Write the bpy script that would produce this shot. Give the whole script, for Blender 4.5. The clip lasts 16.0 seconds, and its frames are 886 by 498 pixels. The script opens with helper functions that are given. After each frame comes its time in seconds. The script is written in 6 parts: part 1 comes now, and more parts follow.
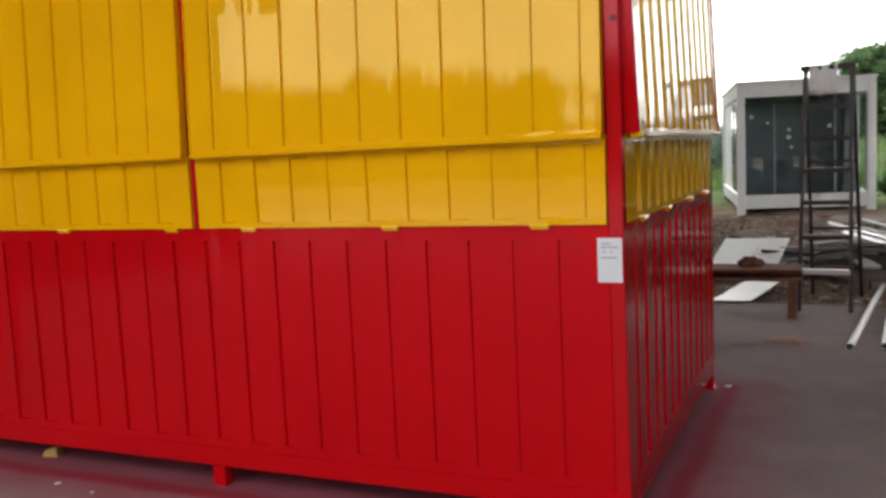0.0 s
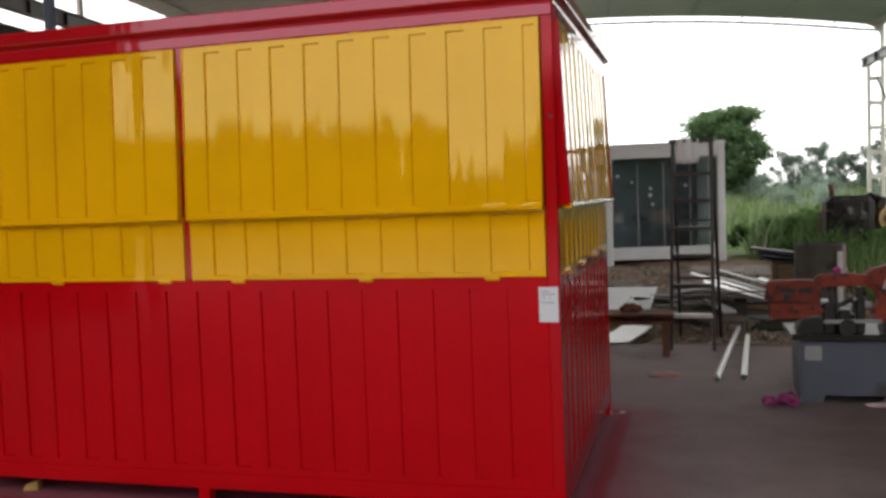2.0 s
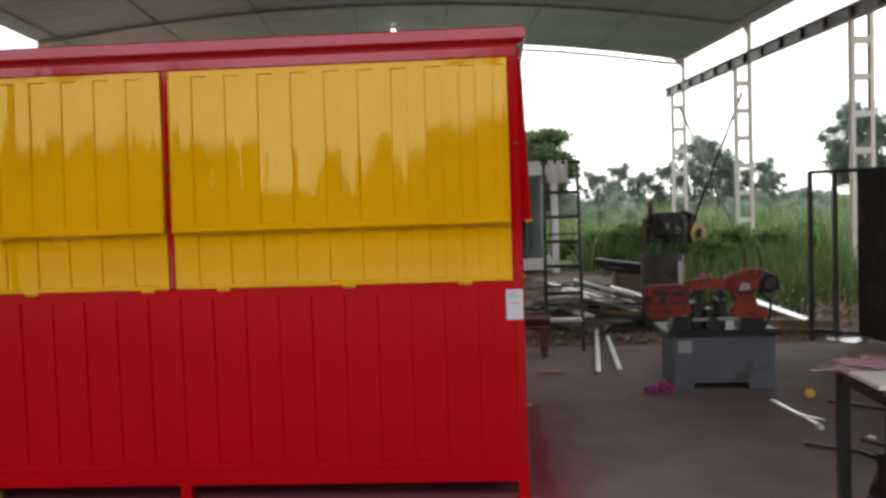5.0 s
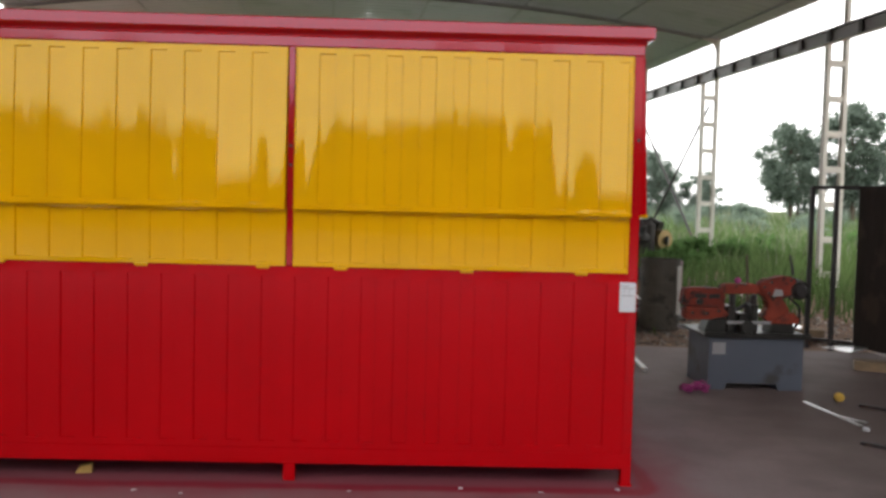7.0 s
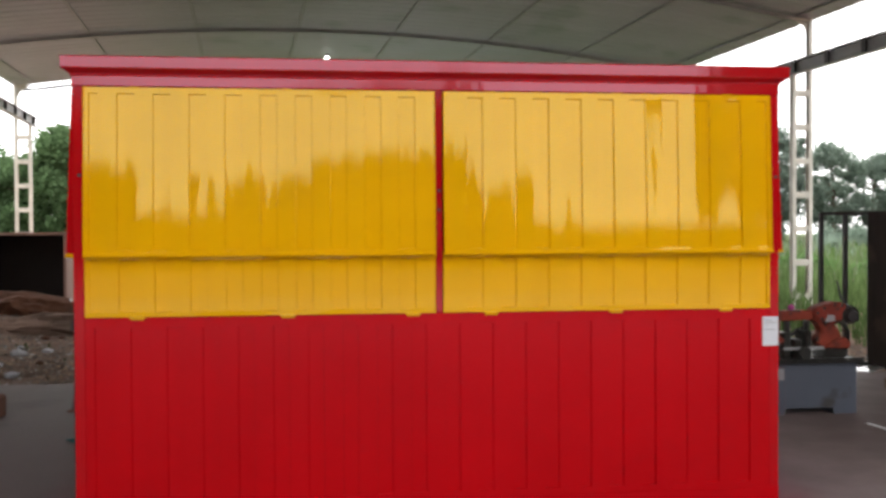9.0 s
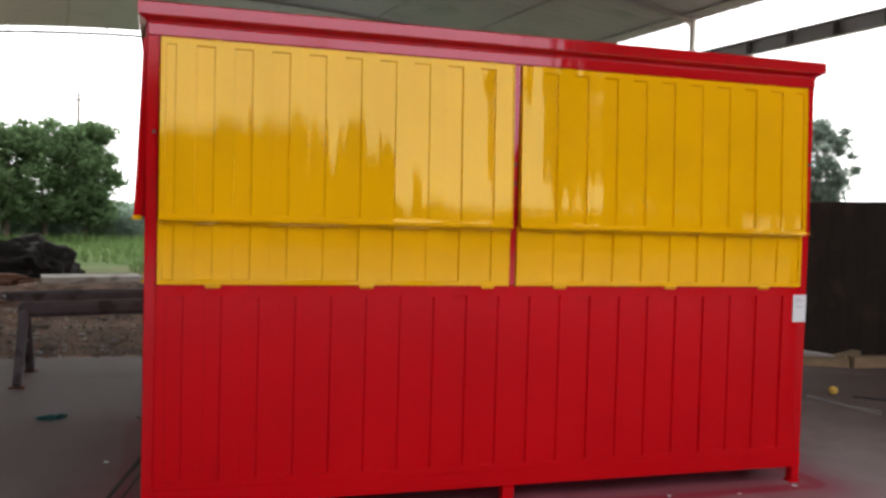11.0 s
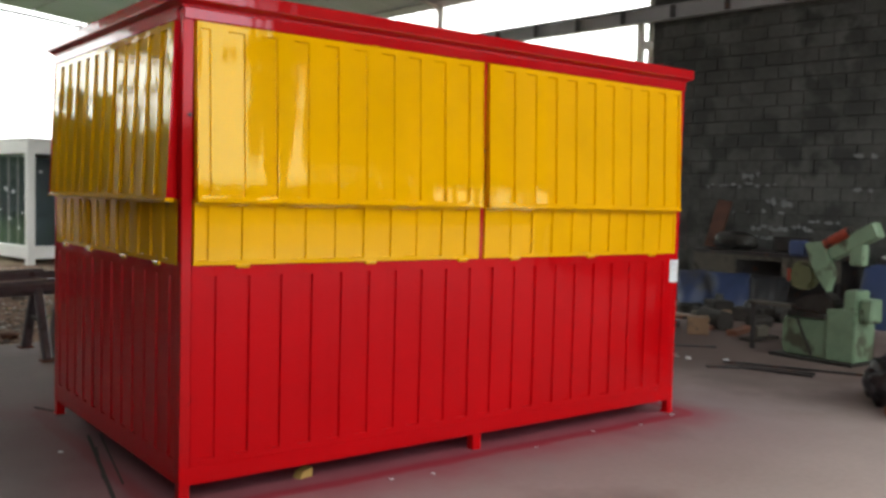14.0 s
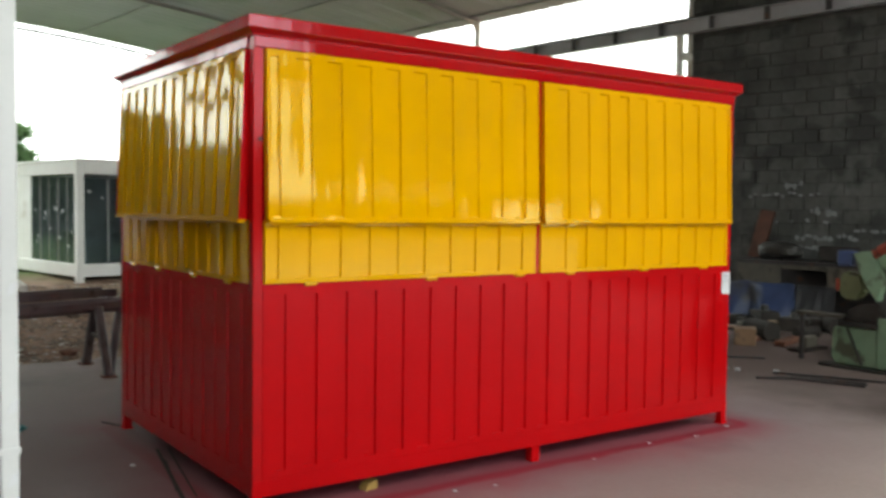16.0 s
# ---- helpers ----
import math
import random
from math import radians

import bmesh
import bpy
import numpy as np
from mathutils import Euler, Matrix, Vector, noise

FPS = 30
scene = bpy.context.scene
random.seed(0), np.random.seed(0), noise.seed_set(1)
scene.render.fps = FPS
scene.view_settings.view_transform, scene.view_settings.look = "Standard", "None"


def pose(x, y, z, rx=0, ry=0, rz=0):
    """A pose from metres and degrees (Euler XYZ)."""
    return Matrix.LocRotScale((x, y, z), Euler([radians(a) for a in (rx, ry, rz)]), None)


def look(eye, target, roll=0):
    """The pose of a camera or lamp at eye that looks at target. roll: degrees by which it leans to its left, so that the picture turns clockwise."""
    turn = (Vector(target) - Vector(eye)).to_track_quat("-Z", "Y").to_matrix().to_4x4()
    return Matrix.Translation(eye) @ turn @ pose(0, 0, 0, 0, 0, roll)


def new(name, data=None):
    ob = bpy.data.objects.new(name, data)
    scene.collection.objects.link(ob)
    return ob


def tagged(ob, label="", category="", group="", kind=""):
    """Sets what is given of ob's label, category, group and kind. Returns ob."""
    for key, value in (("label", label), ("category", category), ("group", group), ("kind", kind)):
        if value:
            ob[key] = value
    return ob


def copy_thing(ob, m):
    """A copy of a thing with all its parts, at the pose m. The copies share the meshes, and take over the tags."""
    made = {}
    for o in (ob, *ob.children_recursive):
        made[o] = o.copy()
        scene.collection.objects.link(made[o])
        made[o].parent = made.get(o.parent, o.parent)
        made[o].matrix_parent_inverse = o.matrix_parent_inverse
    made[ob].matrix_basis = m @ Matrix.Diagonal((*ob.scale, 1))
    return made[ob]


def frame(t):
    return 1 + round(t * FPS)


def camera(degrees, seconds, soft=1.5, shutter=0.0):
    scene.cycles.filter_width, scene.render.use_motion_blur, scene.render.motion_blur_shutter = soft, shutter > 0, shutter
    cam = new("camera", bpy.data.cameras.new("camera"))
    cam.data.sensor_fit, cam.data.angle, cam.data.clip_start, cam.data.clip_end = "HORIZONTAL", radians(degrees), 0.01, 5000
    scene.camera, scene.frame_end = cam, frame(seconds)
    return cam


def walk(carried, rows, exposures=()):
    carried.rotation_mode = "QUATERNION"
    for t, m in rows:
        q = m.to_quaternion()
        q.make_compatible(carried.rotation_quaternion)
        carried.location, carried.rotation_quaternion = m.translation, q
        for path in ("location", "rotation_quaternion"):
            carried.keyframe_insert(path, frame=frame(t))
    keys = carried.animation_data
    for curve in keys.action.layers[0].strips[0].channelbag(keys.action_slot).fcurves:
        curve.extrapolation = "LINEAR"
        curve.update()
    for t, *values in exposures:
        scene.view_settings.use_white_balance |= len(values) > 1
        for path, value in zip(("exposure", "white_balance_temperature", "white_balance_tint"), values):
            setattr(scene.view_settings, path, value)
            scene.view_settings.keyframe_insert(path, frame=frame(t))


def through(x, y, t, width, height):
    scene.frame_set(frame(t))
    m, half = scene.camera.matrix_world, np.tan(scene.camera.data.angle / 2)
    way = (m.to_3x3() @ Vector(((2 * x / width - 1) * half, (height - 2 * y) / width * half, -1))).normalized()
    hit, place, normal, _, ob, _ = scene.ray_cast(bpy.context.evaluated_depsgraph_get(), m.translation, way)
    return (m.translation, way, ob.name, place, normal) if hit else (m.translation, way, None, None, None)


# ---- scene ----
cam = camera(52.2, 16.0, soft=3.0, shutter=0.5)
PATH = [
    (0, (0.03, -0.054, 1.435), (-0.794, 1.756, 1.222), -2.7),
    (0.5, (0.034, -0.284, 1.448), (-0.671, 1.572, 1.206), -1.3),
    (1, (-0.03, -0.513, 1.466), (-0.509, 1.407, 1.178), -1.9),
    (1.5, (-0.044, -0.758, 1.479), (-0.54, 1.173, 1.322), -2.3),
    (2, (-0.094, -0.935, 1.527), (-0.639, 0.986, 1.412), -2.1),
    (2.5, (-0.192, -1.087, 1.511), (-0.684, 0.851, 1.476), -2.4),
    (3, (-0.273, -1.242, 1.518), (-0.613, 0.727, 1.429), -4.8),
    (5.5, (-1.021, -1.679, 1.55), (-1.102, 0.318, 1.463), -0.6),
    (6, (-1.271, -1.724, 1.525), (-1.314, 0.274, 1.455), 0.9),
    (6.5, (-1.573, -1.776, 1.524), (-1.561, 0.222, 1.426), 0.9),
    (7, (-1.848, -1.73, 1.507), (-1.803, 0.267, 1.406), 1.4),
    (7.5, (-2.114, -1.702, 1.524), (-2.042, 0.295, 1.454), 1.7),
    (8, (-2.454, -1.724, 1.532), (-2.306, 0.27, 1.495), 2.2),
    (8.5, (-2.765, -1.689, 1.511), (-2.55, 0.299, 1.464), 1.4),
    (9, (-3.064, -1.607, 1.557), (-2.838, 0.38, 1.527), -0.3),
    (9.5, (-3.423, -1.582, 1.523), (-3.135, 0.397, 1.516), 0.3),
    (10, (-3.724, -1.505, 1.498), (-3.329, 0.455, 1.442), 1.1),
    (12.5, (-5.285, -1.215, 1.517), (-4.381, 0.568, 1.45), 2.6),
    (13, (-5.596, -1.176, 1.492), (-4.581, 0.544, 1.392), 3.4),
    (13.5, (-5.789, -1.053, 1.504), (-4.697, 0.619, 1.404), 2.1),
    (14, (-5.999, -1.039, 1.508), (-4.78, 0.542, 1.395), 1.5),
    (14.5, (-6.113, -1.038, 1.523), (-4.824, 0.484, 1.379), 1.0),
    (15, (-6.143, -0.987, 1.563), (-4.814, 0.498, 1.4), 0.8),
    (15.5, (-6.159, -0.991, 1.533), (-4.891, 0.551, 1.408), 0.2),
    (16, (-6.185, -1.042, 1.532), (-5.024, 0.584, 1.445), 0.7),
]
# the picture turns a little warmer, then greener, towards the end
TINT = {12.5: 16, 13.0: 16, 13.5: 11, 14.0: 3, 15.0: -3, 16.0: -2}
EXPOSURES = [(t, 1.90 + e, 6500, TINT.get(t, 10)) for t, e in ((0.0, -0.1), (1.0, -0.15), (1.5, -0.38), (2.0, -0.45), (3.0, -0.56), (5.5, -0.52), (7.0, -0.3), (8.0, -0.22), (9.3, -0.06), (11.0, -0.15), (12.5, -0.52), (13.0, -0.5), (13.5, -0.14), (14.0, 0.22), (15.0, 0.5), (16.0, 0.29))]
walk(cam, [(t, look(eye, target, roll)) for t, eye, target, roll in PATH], EXPOSURES)

# ---- light: an overcast sky and a broad weak sun ----
world = bpy.data.worlds.new("sky")
scene.world = world
world.use_nodes = True
wn, wl = world.node_tree.nodes, world.node_tree.links
sky = wn.new("ShaderNodeTexSky")
sky.sky_type = "NISHITA"
sky.sun_disc = False
sky.sun_elevation, sky.sun_rotation = radians(45), radians(-16)
sky.air_density, sky.dust_density, sky.ozone_density = 1.0, 1.0, 1.0
grey = wn.new("ShaderNodeHueSaturation")
grey.inputs["Saturation"].default_value = 0.12
wl.new(sky.outputs[0], grey.inputs["Color"])
cloud = wn.new("ShaderNodeMix")
cloud.data_type = "RGBA"
cloud.inputs[0].default_value = 0.8
cloud.inputs[7].default_value = (6.45, 6.4, 6.3, 1)
wl.new(grey.outputs[0], cloud.inputs[6])
wl.new(cloud.outputs[2], wn["Background"].inputs[0])
wn["Background"].inputs[1].default_value = 0.15

sun_data = bpy.data.lights.new("sun", "SUN")
sun_data.energy, sun_data.angle, sun_data.color = 1.5, radians(25), (1.0, 0.97, 0.93)
sun = new("sun", sun_data)
sun.matrix_world = look((-10, 34, 35), (0, 0, 0))


# ---- materials ----
def material(name, colour, rough=0.6, metal=0.0, vary=0.15, scale=3.0, fine=60.0, bump=0.1, coat=0.0, dirt=None, dirt_amount=0.0, dirt_scale=1.2, stretch=(1, 1, 1), island=0.0, spec=0.5, place=False):
    """Base colour with variation at two scales, roughness variation, bump and an optional dirt colour."""
    m = bpy.data.materials.new(name)
    m.use_nodes = True
    n, l = m.node_tree.nodes, m.node_tree.links
    b = n["Principled BSDF"]
    b.inputs["Metallic"].default_value = metal
    b.inputs["Specular IOR Level"].default_value = spec
    b.inputs["Coat Weight"].default_value = coat
    b.inputs["Coat Roughness"].default_value = 0.06
    tc = n.new("ShaderNodeTexCoord")
    mp = n.new("ShaderNodeMapping")
    mp.inputs["Scale"].default_value = stretch
    where = n.new("ShaderNodeNewGeometry").outputs["Position"] if place else tc.outputs["Object"]
    l.new(where, mp.inputs["Vector"])
    big, small = n.new("ShaderNodeTexNoise"), n.new("ShaderNodeTexNoise")
    for t, sc, de in ((big, scale, 5), (small, fine, 3)):
        t.inputs["Scale"].default_value, t.inputs["Detail"].default_value = sc, de
        l.new(mp.outputs[0], t.inputs["Vector"])
    mix = n.new("ShaderNodeMath")
    mix.operation = "MULTIPLY_ADD"
    mix.inputs[1].default_value = 0.35
    l.new(small.outputs[0], mix.inputs[0])
    l.new(big.outputs[0], mix.inputs[2])
    ramp = n.new("ShaderNodeMapRange")
    ramp.inputs[1].default_value, ramp.inputs[2].default_value = 0.35, 1.0
    ramp.inputs[3].default_value, ramp.inputs[4].default_value = 1 - vary, 1 + vary
    l.new(mix.outputs[0], ramp.inputs[0])
    value = ramp.outputs[0]
    if island:
        info = n.new("ShaderNodeObjectInfo")
        geo = n.new("ShaderNodeNewGeometry")
        both = n.new("ShaderNodeMath")
        both.operation = "ADD"
        l.new(info.outputs["Random"], both.inputs[0])
        l.new(geo.outputs["Random Per Island"], both.inputs[1])
        frac = n.new("ShaderNodeMath")
        frac.operation = "FRACT"
        l.new(both.outputs[0], frac.inputs[0])
        r2 = n.new("ShaderNodeMapRange")
        r2.inputs[3].default_value, r2.inputs[4].default_value = 1 - island, 1 + island
        l.new(frac.outputs[0], r2.inputs[0])
        mul = n.new("ShaderNodeMath")
        mul.operation = "MULTIPLY"
        l.new(value, mul.inputs[0])
        l.new(r2.outputs[0], mul.inputs[1])
        value = mul.outputs[0]
    tint = n.new("ShaderNodeVectorMath")
    tint.operation = "SCALE"
    tint.inputs[0].default_value = colour
    l.new(value, tint.inputs["Scale"])
    out = tint.outputs[0]
    if dirt:
        spots = n.new("ShaderNodeTexNoise")
        spots.inputs["Scale"].default_value, spots.inputs["Detail"].default_value = dirt_scale, 8
        l.new(where, spots.inputs["Vector"])
        edge = n.new("ShaderNodeMapRange")
        edge.inputs[1].default_value, edge.inputs[2].default_value = 0.72 - 0.4 * dirt_amount, 0.82 - 0.4 * dirt_amount
        l.new(spots.outputs[0], edge.inputs[0])
        mx = n.new("ShaderNodeMix")
        mx.data_type = "RGBA"
        l.new(edge.outputs[0], mx.inputs[0])
        l.new(out, mx.inputs[6])
        mx.inputs[7].default_value = (*dirt, 1)
        out = mx.outputs[2]
    l.new(out, b.inputs["Base Color"])
    rr = n.new("ShaderNodeMapRange")
    rr.inputs[3].default_value, rr.inputs[4].default_value = max(0.02, rough * 0.8), min(1, rough * 1.2)
    l.new(mix.outputs[0], rr.inputs[0])
    l.new(rr.outputs[0], b.inputs["Roughness"])
    if bump:
        bp = n.new("ShaderNodeBump")
        bp.inputs["Strength"].default_value, bp.inputs["Distance"].default_value = bump, 0.01
        l.new(mix.outputs[0], bp.inputs["Height"])
        l.new(bp.outputs[0], b.inputs["Normal"])
    return m


def gloss_paint(name, colour, rough, wave, sheen, ior=1.6):
    """Fresh sprayed enamel: smooth colour, orange-peel and gently wavy sheet."""
    m = bpy.data.materials.new(name)
    m.use_nodes = True
    n, l = m.node_tree.nodes, m.node_tree.links
    b = n["Principled BSDF"]
    tc = n.new("ShaderNodeTexCoord")
    patch, peel, sheet = (n.new("ShaderNodeTexNoise") for _ in range(3))
    long = n.new("ShaderNodeMapping")
    long.inputs["Scale"].default_value = (5.0, 5.0, 0.32)
    l.new(tc.outputs["Object"], long.inputs["Vector"])
    for t, sc, de, v in ((patch, 1.6, 4, tc.outputs["Object"]), (peel, 140.0, 2, tc.outputs["Object"]), (sheet, 2.0, 1, long.outputs[0])):
        t.inputs["Scale"].default_value, t.inputs["Detail"].default_value = sc, de
        l.new(v, t.inputs["Vector"])
    ramp = n.new("ShaderNodeMapRange")
    ramp.inputs[1].default_value, ramp.inputs[2].default_value = 0.3, 0.7
    ramp.inputs[3].default_value, ramp.inputs[4].default_value = 0.92, 1.06
    l.new(patch.outputs[0], ramp.inputs[0])
    tint = n.new("ShaderNodeVectorMath")
    tint.operation = "SCALE"
    tint.inputs[0].default_value = colour
    l.new(ramp.outputs[0], tint.inputs["Scale"])
    l.new(tint.outputs[0], b.inputs["Base Color"])
    rr = n.new("ShaderNodeMapRange")
    rr.inputs[3].default_value, rr.inputs[4].default_value = rough * 0.7, rough * 1.3
    l.new(patch.outputs[0], rr.inputs[0])
    l.new(rr.outputs[0], b.inputs["Roughness"])
    b.inputs["IOR"].default_value = ior
    b.inputs["Specular Tint"].default_value = (*sheen, 1)
    b1, b2 = n.new("ShaderNodeBump"), n.new("ShaderNodeBump")
    b1.inputs["Strength"].default_value, b1.inputs["Distance"].default_value = 0.05, 0.001
    b2.inputs["Strength"].default_value, b2.inputs["Distance"].default_value = 1.0, wave
    l.new(peel.outputs[0], b1.inputs["Height"])
    l.new(sheet.outputs[0], b2.inputs["Height"])
    l.new(b2.outputs[0], b1.inputs["Normal"])
    l.new(b1.outputs[0], b.inputs["Normal"])
    return m


def leaf_material(name, colour, through=0.35):
    m = bpy.data.materials.new(name)
    m.use_nodes = True
    n, l = m.node_tree.nodes, m.node_tree.links
    out = n["Material Output"]
    n.remove(n["Principled BSDF"])
    geo, info = n.new("ShaderNodeNewGeometry"), n.new("ShaderNodeObjectInfo")
    tc = n.new("ShaderNodeTexCoord")
    clump = n.new("ShaderNodeTexNoise")
    clump.inputs["Scale"].default_value = 0.7
    l.new(tc.outputs["Object"], clump.inputs["Vector"])
    add = n.new("ShaderNodeMath")
    add.operation = "ADD"
    l.new(geo.outputs["Random Per Island"], add.inputs[0])
    l.new(clump.outputs[0], add.inputs[1])
    add2 = n.new("ShaderNodeMath")
    add2.operation = "MULTIPLY_ADD"
    add2.inputs[1].default_value = 0.6
    l.new(info.outputs["Random"], add2.inputs[0])
    l.new(add.outputs[0], add2.inputs[2])
    ramp = n.new("ShaderNodeMapRange")
    ramp.inputs[1].default_value, ramp.inputs[2].default_value = 0.4, 1.8
    ramp.inputs[3].default_value, ramp.inputs[4].default_value = 0.55, 1.5
    l.new(add2.outputs[0], ramp.inputs[0])
    tint = n.new("ShaderNodeVectorMath")
    tint.operation = "SCALE"
    tint.inputs[0].default_value = colour
    l.new(ramp.outputs[0], tint.inputs["Scale"])
    d, t, mix = n.new("ShaderNodeBsdfDiffuse"), n.new("ShaderNodeBsdfTranslucent"), n.new("ShaderNodeMixShader")
    l.new(tint.outputs[0], d.inputs[0])
    l.new(tint.outputs[0], t.inputs[0])
    mix.inputs[0].default_value = through
    l.new(d.outputs[0], mix.inputs[1])
    l.new(t.outputs[0], mix.inputs[2])
    l.new(mix.outputs[0], out.inputs[0])
    return m


def concrete_floor():
    """Worn workshop slab: grey-brown, stained, red overspray round the kiosk, shade painted in patches."""
    m = material("concrete_floor", (0.305, 0.250, 0.244), 0.72, spec=0.3, vary=0.25, scale=0.7, fine=25, bump=0.12, dirt=(0.212, 0.166, 0.166), dirt_amount=0.36, dirt_scale=0.9)
    n, l = m.node_tree.nodes, m.node_tree.links
    b = n["Principled BSDF"]
    old = b.inputs["Base Color"].links[0].from_socket
    geo = n.new("ShaderNodeNewGeometry")
    centre = n.new("ShaderNodeVectorMath")
    centre.operation = "SUBTRACT"
    centre.inputs[1].default_value = (-2.54, 4.17, 0)
    l.new(geo.outputs["Position"], centre.inputs[0])
    size = n.new("ShaderNodeVectorMath")
    size.operation = "ABSOLUTE"
    l.new(centre.outputs[0], size.inputs[0])
    less = n.new("ShaderNodeVectorMath")
    less.operation = "SUBTRACT"
    less.inputs[1].default_value = (1.84, 1.10, 0)
    l.new(size.outputs[0], less.inputs[0])
    most = n.new("ShaderNodeVectorMath")
    most.operation = "MAXIMUM"
    most.inputs[1].default_value = (0, 0, 0)
    l.new(less.outputs[0], most.inputs[0])
    far = n.new("ShaderNodeVectorMath")
    far.operation = "LENGTH"
    l.new(most.outputs[0], far.inputs[0])
    cloud = n.new("ShaderNodeTexNoise")
    cloud.inputs["Scale"].default_value, cloud.inputs["Detail"].default_value = 2.2, 6
    l.new(geo.outputs["Position"], cloud.inputs["Vector"])
    reach = n.new("ShaderNodeMath")
    reach.operation = "MULTIPLY_ADD"
    reach.inputs[1].default_value = 0.45
    l.new(cloud.outputs[0], reach.inputs[0])
    l.new(far.outputs["Value"], reach.inputs[2])
    mask = n.new("ShaderNodeMapRange")
    mask.interpolation_type = "SMOOTHSTEP"
    mask.inputs[1].default_value, mask.inputs[2].default_value = 0.20, 0.80
    mask.inputs[3].default_value, mask.inputs[4].default_value = 0.86, 0.0
    l.new(reach.outputs[0], mask.inputs[0])
    mx = n.new("ShaderNodeMix")
    mx.data_type = "RGBA"
    l.new(mask.outputs[0], mx.inputs[0])
    mx.inputs[7].default_value = (0.24, 0.038, 0.062, 1)
    mist = n.new("ShaderNodeMapRange")
    mist.interpolation_type = "SMOOTHSTEP"
    mist.inputs[1].default_value, mist.inputs[2].default_value = 0.35, 2.0
    mist.inputs[3].default_value, mist.inputs[4].default_value = 0.46, 0.0
    l.new(reach.outputs[0], mist.inputs[0])
    dusted = n.new("ShaderNodeMix")
    dusted.data_type = "RGBA"
    l.new(mist.outputs[0], dusted.inputs[0])
    l.new(old, dusted.inputs[6])
    dusted.inputs[7].default_value = (0.15, 0.085, 0.11, 1)
    l.new(dusted.outputs[2], mx.inputs[6])
    # the crisp edge left by a masking sheet
    wob = n.new("ShaderNodeMath")
    wob.operation = "MULTIPLY_ADD"
    wob.inputs[1].default_value = 0.10
    l.new(cloud.outputs[0], wob.inputs[0])
    l.new(far.outputs["Value"], wob.inputs[2])
    rise, fall = n.new("ShaderNodeMapRange"), n.new("ShaderNodeMapRange")
    rise.inputs[1].default_value, rise.inputs[2].default_value = 0.07, 0.12
    fall.inputs[1].default_value, fall.inputs[2].default_value = 0.17, 0.21
    fall.inputs[3].default_value, fall.inputs[4].default_value = 0.85, 0.0
    l.new(wob.outputs[0], rise.inputs[0])
    l.new(wob.outputs[0], fall.inputs[0])
    both = n.new("ShaderNodeMath")
    both.operation = "MULTIPLY"
    l.new(rise.outputs[0], both.inputs[0])
    l.new(fall.outputs[0], both.inputs[1])
    band = n.new("ShaderNodeMix")
    band.data_type = "RGBA"
    l.new(both.outputs[0], band.inputs[0])
    l.new(mx.outputs[2], band.inputs[6])
    band.inputs[7].default_value = (0.24, 0.010, 0.028, 1)
    # shade painted as dark patches by machines, trestle and cart, plus trodden-in oil
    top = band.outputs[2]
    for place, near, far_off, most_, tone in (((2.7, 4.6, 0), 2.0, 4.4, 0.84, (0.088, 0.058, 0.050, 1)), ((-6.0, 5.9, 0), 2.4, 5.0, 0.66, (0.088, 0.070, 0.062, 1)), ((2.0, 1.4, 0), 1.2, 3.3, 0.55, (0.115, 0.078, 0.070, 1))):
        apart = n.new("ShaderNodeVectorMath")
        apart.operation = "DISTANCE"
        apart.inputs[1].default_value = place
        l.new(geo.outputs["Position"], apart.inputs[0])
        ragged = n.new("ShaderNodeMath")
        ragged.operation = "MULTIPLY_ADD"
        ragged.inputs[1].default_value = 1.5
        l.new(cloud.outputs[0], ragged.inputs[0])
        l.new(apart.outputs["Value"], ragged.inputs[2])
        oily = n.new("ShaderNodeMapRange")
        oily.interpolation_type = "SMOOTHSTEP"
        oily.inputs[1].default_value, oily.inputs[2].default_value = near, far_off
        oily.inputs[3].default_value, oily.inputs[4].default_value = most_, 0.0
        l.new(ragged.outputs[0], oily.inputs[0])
        shade_and_oil = n.new("ShaderNodeMix")
        shade_and_oil.data_type = "RGBA"
        l.new(oily.outputs[0], shade_and_oil.inputs[0])
        l.new(top, shade_and_oil.inputs[6])
        shade_and_oil.inputs[7].default_value = tone
        top = shade_and_oil.outputs[2]
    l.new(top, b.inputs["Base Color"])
    return m


